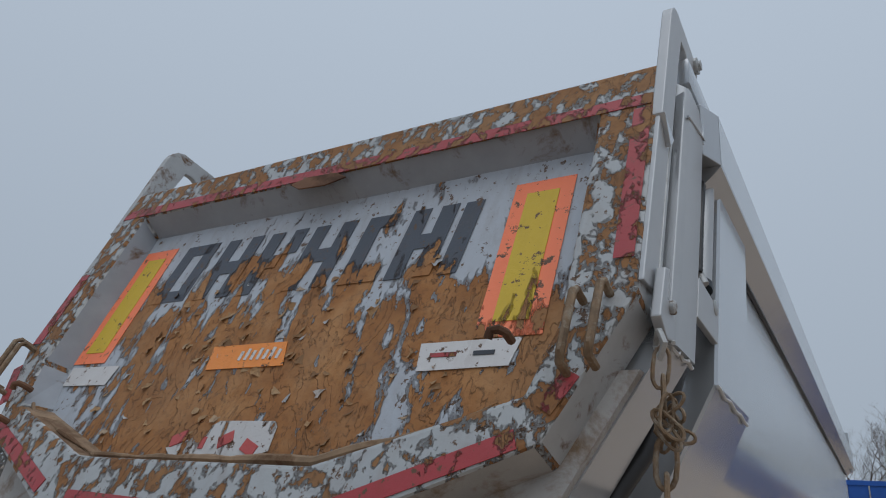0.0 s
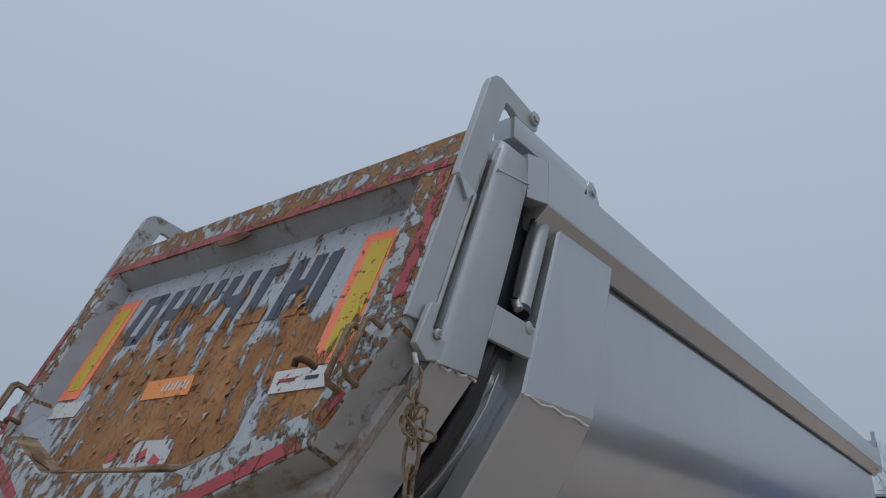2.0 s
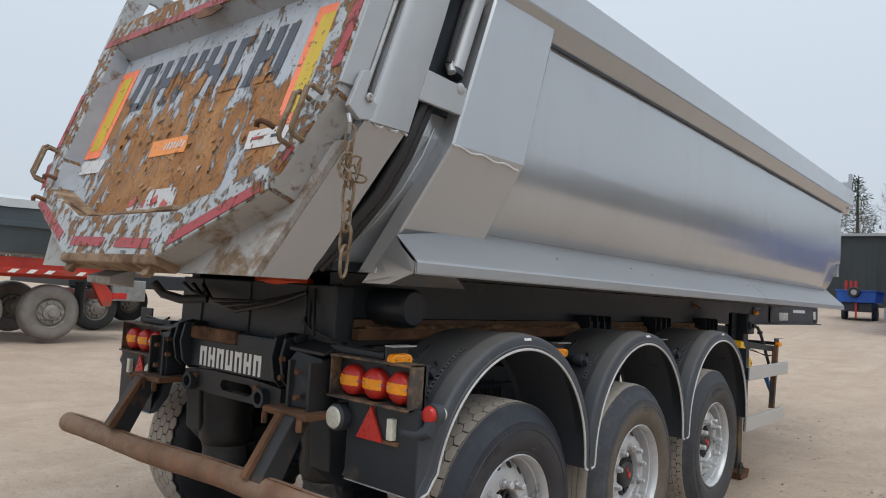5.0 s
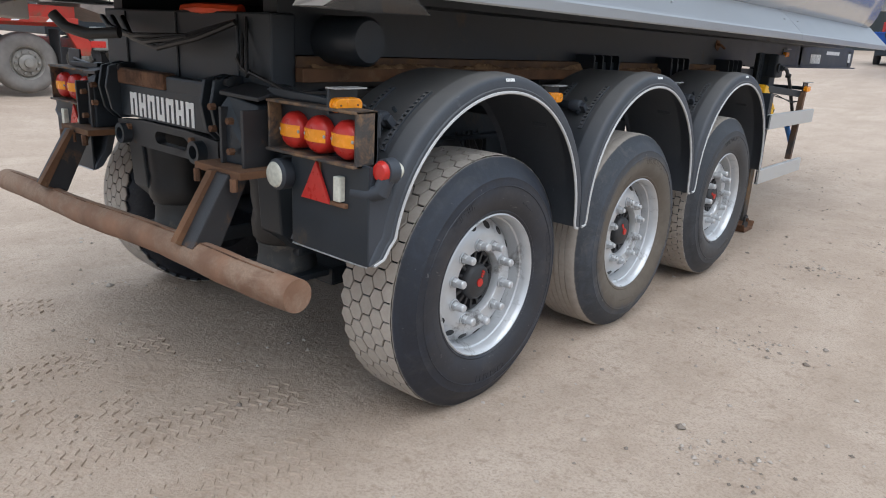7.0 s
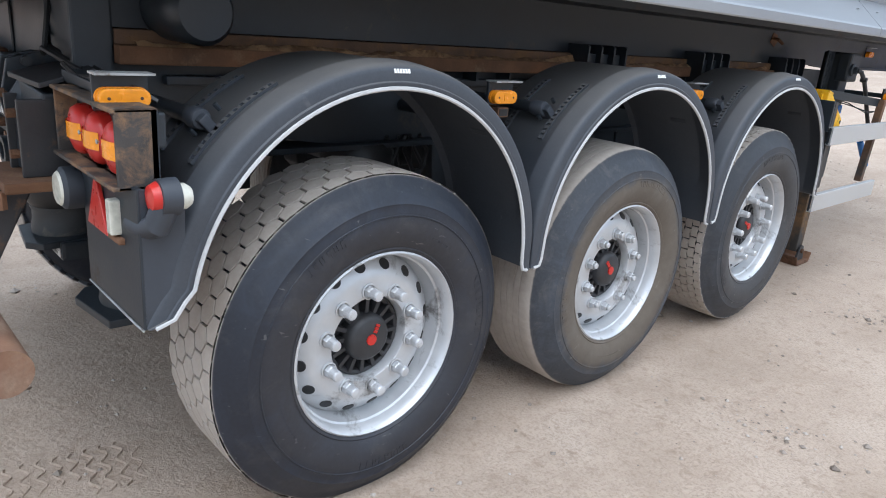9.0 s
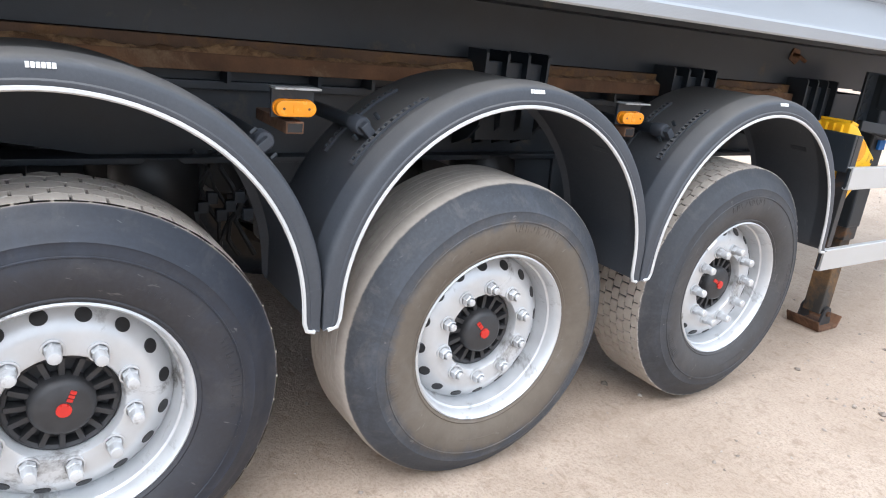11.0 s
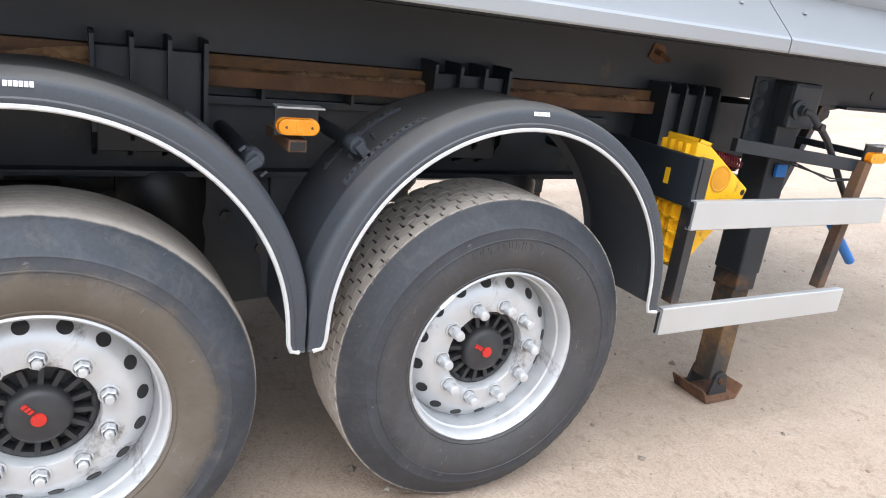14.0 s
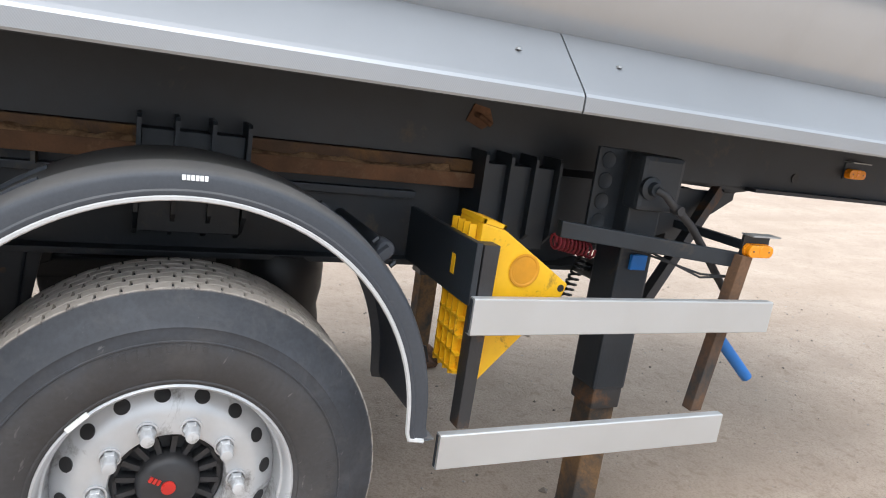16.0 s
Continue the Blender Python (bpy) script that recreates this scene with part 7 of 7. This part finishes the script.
def build_cart():
    c = thing("tool_cart", "small blue site trailer with a spare wheel and red posts", "cart")
    gx, gy = -2.15, 26.8
    z = ground_height(gx, gy)
    zt = 2.45
    part("tray", prism([(gx - 0.65, gy, zt), (gx + 0.65, gy, zt - 0.02), (gx + 0.62, gy, zt - 0.42), (gx - 0.62, gy, zt - 0.44)], (0, 1.6, 0), 0.02), BLUE_PLAIN, c, "blue steel tray")
    part("tray_rim", box(gx - 0.68, gx + 0.68, gy - 0.03, gy + 1.63, zt - 0.02, zt + 0.03, 0.01), BLUE_PLAIN, c)
    for k in range(3):
        part("red_post", box(gx - 0.45 + 0.16 * k, gx - 0.36 + 0.16 * k, gy + 0.4, gy + 0.5, zt, zt + 0.38, 0.01), RED_PLASTIC, c)
    part("spare_wheel", lathe([(0.10, -0.06), (0.16, -0.08), (0.20, -0.04), (0.20, 0.04), (0.16, 0.06), (0.10, 0.04)], 24, (gx - 0.05, gy - 0.08, zt - 0.05), "Y"), DARK_TYRE, c, "", True)
    part("spare_rim", lathe([(0.0, -0.05), (0.10, -0.05), (0.10, 0.03), (0.0, 0.03)], 20, (gx - 0.05, gy - 0.08, zt - 0.05), "Y"), GALV, c, "", True)
    part("underframe", box(gx - 0.5, gx + 0.5, gy + 0.1, gy + 1.5, z + 0.35, zt - 0.44, 0.02), BLACK, c)
    part("red_strut", box(gx - 0.03, gx + 0.03, gy + 0.02, gy + 0.08, z + 0.1, zt - 0.44), RED_PLASTIC, c)
    for dx in (-0.5, 0.5):
        part("cart_wheel", lathe([(0.0, -0.08), (0.25, -0.08), (0.28, -0.04), (0.28, 0.04), (0.25, 0.08), (0.0, 0.08)], 24, (gx + dx, gy + 0.8, z + 0.27)), DARK_TYRE, c, "", True)
    part("jack_stand", box(gx + 0.85, gx + 1.05, gy + 0.3, gy + 0.5, z, z + 0.55, 0.01), GALV, c)
    return c


build_cart()


def grow(bm, start, direction, length, radius, level, rnd, twigs):
    """A branch with its side branches."""
    n = 5
    pts, d, p = [Vector(start)], Vector(direction).normalized(), Vector(start)
    for i in range(n):
        d = (d + Vector((rnd.uniform(-1, 1), rnd.uniform(-1, 1), rnd.uniform(-0.4, 0.9))) * 0.16).normalized()
        p = p + d * length / n
        pts.append(p.copy())
    radii = [radius * (1 - 0.75 * i / n) for i in range(n + 1)]
    add_tube(twigs if level >= 3 else bm, pts, radii, 6 if level < 2 else 4 if level < 3 else 3, caps=False)
    if level >= 4:
        return
    count = (7, 6, 6, 5)[level]
    for k in range(count):
        t = 0.25 + 0.75 * (k + rnd.random()) / count if level else 0.35 + 0.65 * (k + rnd.random()) / count
        i = min(n - 1, int(t * n))
        q = pts[i].lerp(pts[i + 1], t * n - i)
        side = Vector((rnd.uniform(-1, 1), rnd.uniform(-1, 1), rnd.uniform(0.0, 0.9))).normalized()
        grow(bm, q, d * 0.55 + side * 0.9, length * rnd.uniform(0.42, 0.62), max(0.008, radius * (1 - 0.7 * t) * 0.6), level + 1, rnd, twigs)


def build_bare_tree(seed):
    rnd = random.Random(seed)
    tree = thing("bare_tree", "leafless winter tree with fine grey-brown twigs", "tree", "bare trees behind the shed")
    bm, tw = bmesh.new(), bmesh.new()
    grow(bm, (0, 0, 0), (0, 0, 1), 8.0, 0.20, 0, rnd, tw)
    part("trunk", bm, BARK, tree, "", True)
    part("crown", tw, TWIGS, tree, "thin bare twigs")
    return tree


tree_a = build_bare_tree(3)
tree_b = build_bare_tree(11)
spots = [(-6.0, 52, 0.59, 20, tree_a), (-3.2, 50, 0.62, 140, tree_b), (-0.4, 52, 0.69, 250, tree_a), (2.2, 49, 0.71, 70, tree_b), (4.8, 53, 0.68, 310, tree_a), (8, 50, 0.68, 30, tree_b), (-9.5, 54, 0.56, 200, tree_b), (-13, 56, 0.53, 90, tree_a)]
for i, (x, y, k, turn, src) in enumerate(spots):
    m = pose(x, y, ground_height(x, y) - 0.2, 0, 0, turn)
    if i == 0:
        tree_a.matrix_basis = m @ Matrix.Diagonal((k, k, k, 1))
    elif i == 1:
        tree_b.matrix_basis = m @ Matrix.Diagonal((k, k, k, 1))
    else:
        c = copy_thing(src, m)
        c.scale = (k, k, k)


def build_pine():
    rnd = random.Random(8)
    tree = thing("pine_tree", "dark thin-crowned pine behind the shed", "tree")
    x, y = -5.0, 42.5
    z = ground_height(x, y)
    part("trunk", tube([(x, y, z), (x + 0.1, y, z + 3), (x + 0.05, y + 0.1, z + 6.8)], [0.16, 0.12, 0.03], 8), BARK, tree, "", True)
    bm = bmesh.new()
    for k in range(900):
        h = rnd.uniform(2.6, 6.9)
        r = (7.2 - h) * 0.42 * math.sqrt(rnd.random())
        a = rnd.uniform(0, 6.283)
        c = Vector((x + r * math.cos(a), y + r * math.sin(a), z + h + rnd.uniform(-0.2, 0.2) - 0.1 * r))
        d = Vector((rnd.uniform(-1, 1), rnd.uniform(-1, 1), rnd.uniform(-0.3, 0.7))).normalized() * rnd.uniform(0.18, 0.42)
        o = d.orthogonal().normalized() * 0.035
        vs = [bm.verts.new(c - o), bm.verts.new(c + d * 0.6 - o * 0.8), bm.verts.new(c + d), bm.verts.new(c + d * 0.5 + o)]
        bm.faces.new(vs)
    part("crown", bm, PINE, tree)


build_pine()


def build_far_woods():
    """The hazy line of bare woods round the yard, with an unseen nearer belt added."""
    rnd = random.Random(21)
    bm = bmesh.new()
    for k in range(1500):
        # nearer belt stays out of view, added to darken the tub's reflection
        near = k >= 1000
        a = rnd.uniform(radians(38), radians(74)) if near else rnd.uniform(0, 2 * math.pi)
        far = rnd.uniform(48, 62) if near else rnd.uniform(85, 105)
        x, y = far * math.cos(a), far * math.sin(a)
        if y > 30 and abs(x) < 18:
            continue
        z = min(ground_height(x, y), 6.0) - 0.5
        h = rnd.uniform(5.5, 8.0) if near else rnd.uniform(6.5, 9.5)
        for j in range(34):
            d = Vector((rnd.uniform(-1, 1), rnd.uniform(-1, 1), rnd.uniform(0.2, 1.3))).normalized()
            q = Vector((x + rnd.uniform(-2, 2), y + rnd.uniform(-2, 2), z + h * rnd.uniform(0.0, 0.75)))
            e = q + d * rnd.uniform(1.2, 3.0)
            o = d.orthogonal().normalized() * rnd.uniform(0.05, 0.22)
            bm.faces.new((bm.verts.new(q - o), bm.verts.new(q + o), bm.verts.new(e)))
    ob = part("far_woods", bm, worn("hazy_woods", (0.15, 0.145, 0.14), 0.95, 0, 0.2, 0.2, 0.1), None, "distant hazy line of leafless woods round the yard, with an unseen belt added for reflections")
    tagged(ob, "", "woods", "", "stuff")


build_far_woods()


# ---- loose stones and tyre tracks on the ground ----
def build_stones():
    rnd = random.Random(4)
    bm = bmesh.new()
    for k in range(3600):
        if k < 3000:
            x, y = rnd.uniform(-2.5, 5.5), rnd.uniform(-3.5, 9.0)
        else:
            cx, cy = ((2.15, 0.35), (1.9, 1.6), (2.9, 2.2), (1.7, 3.4), (2.0, 4.6), (2.6, 5.6))[k % 6]
            x, y = cx + rnd.gauss(0, 0.16), cy + rnd.gauss(0, 0.10)
        r = 0.004 + 0.010 * rnd.random() ** 3
        if rnd.random() < 0.015:
            r = rnd.uniform(0.014, 0.026)
        z = ground_height(x, y) + r * 0.25
        vs = [bm.verts.new((x + r * a * rnd.uniform(0.6, 1.3), y + r * b * rnd.uniform(0.6, 1.3), z + r * c * rnd.uniform(0.5, 0.9))) for a, b, c in ((1, 0, 0), (-1, 0, 0), (0, 1, 0), (0, -1, 0), (0, 0, 1), (0, 0, -1))]
        for a, b, c in ((0, 2, 4), (2, 1, 4), (1, 3, 4), (3, 0, 4), (2, 0, 5), (1, 2, 5), (3, 1, 5), (0, 3, 5)):
            bm.faces.new((vs[a], vs[b], vs[c]))
    n = Nodes("small_stones")
    g = n.add("NewGeometry")
    c = n.ramp(g.outputs["Random Per Island"], (0.0, (0.16, 0.13, 0.105)), (0.5, (0.34, 0.29, 0.245)), (1.0, (0.46, 0.41, 0.36)))
    ob = part("loose_stones", bm, n.done(c, 0.9, 0, n.bump(n.noise(200, 3), 0.3, 0.002)), None, "small loose stones scattered over the sandy ground")
    tagged(ob, "", "stones", "", "stuff")


build_stones()


def build_tracks():
    """Pressed wavy ridges that a block tread left in the sand, row after row."""
    bm = bmesh.new()
    rnd = random.Random(9)
    runs = (((1.02, -0.75), (-0.10, -1.0), 2.6, 0.27, 0.85), ((0.62, -0.55), (-0.16, -0.98), 2.2, 0.26, 0.7), ((-0.20, -0.7), (-0.22, -0.97), 2.4, 0.26, 0.7), ((2.0, -1.3), (-0.14, -1.0), 1.5, 0.25, 0.35), ((0.25, -1.1), (-0.45, -0.9), 2.6, 0.27, 0.6), ((-1.1, -0.9), (-0.30, -0.95), 2.4, 0.27, 0.65), ((2.2, 3.6), (0.25, 1.0), 3.0, 0.26, 0.45))
    for start, way, length, wide, share in runs:
        d = Vector((*way, 0)).normalized()
        o = Vector((-d.y, d.x, 0))
        for k in range(int(length / 0.047)):
            height = 0.003 + 0.004 * rnd.random()
            previous = None
            for j in range(25):
                u = j / 24
                c = Vector((*start, 0)) + d * (0.047 * k + 0.013 * math.sin(u * 6 * math.pi + 0.4 * math.sin(k)) + 0.003 * rnd.random()) + o * (u - 0.5) * wide
                if noise.noise((c.x * 5, c.y * 5, 3)) > share - 0.45:
                    previous = None
                    continue
                w = 0.0055
                now = [bm.verts.new((v.x, v.y, ground_height(v.x, v.y) + h)) for v, h in ((c - d * w, -0.003), (c - d * 0.001, height), (c + d * w, -0.003))]
                if previous:
                    bm.faces.new((previous[0], now[0], now[1], previous[1]))
                    bm.faces.new((previous[1], now[1], now[2], previous[2]))
                previous = now
    bmesh.ops.recalc_face_normals(bm, faces=bm.faces)
    ob = part("tyre_track", bm, GROUND, None, "wavy tyre tracks pressed into the sandy ground", True)
    tagged(ob, "", "tyre track", "", "stuff")


build_tracks()
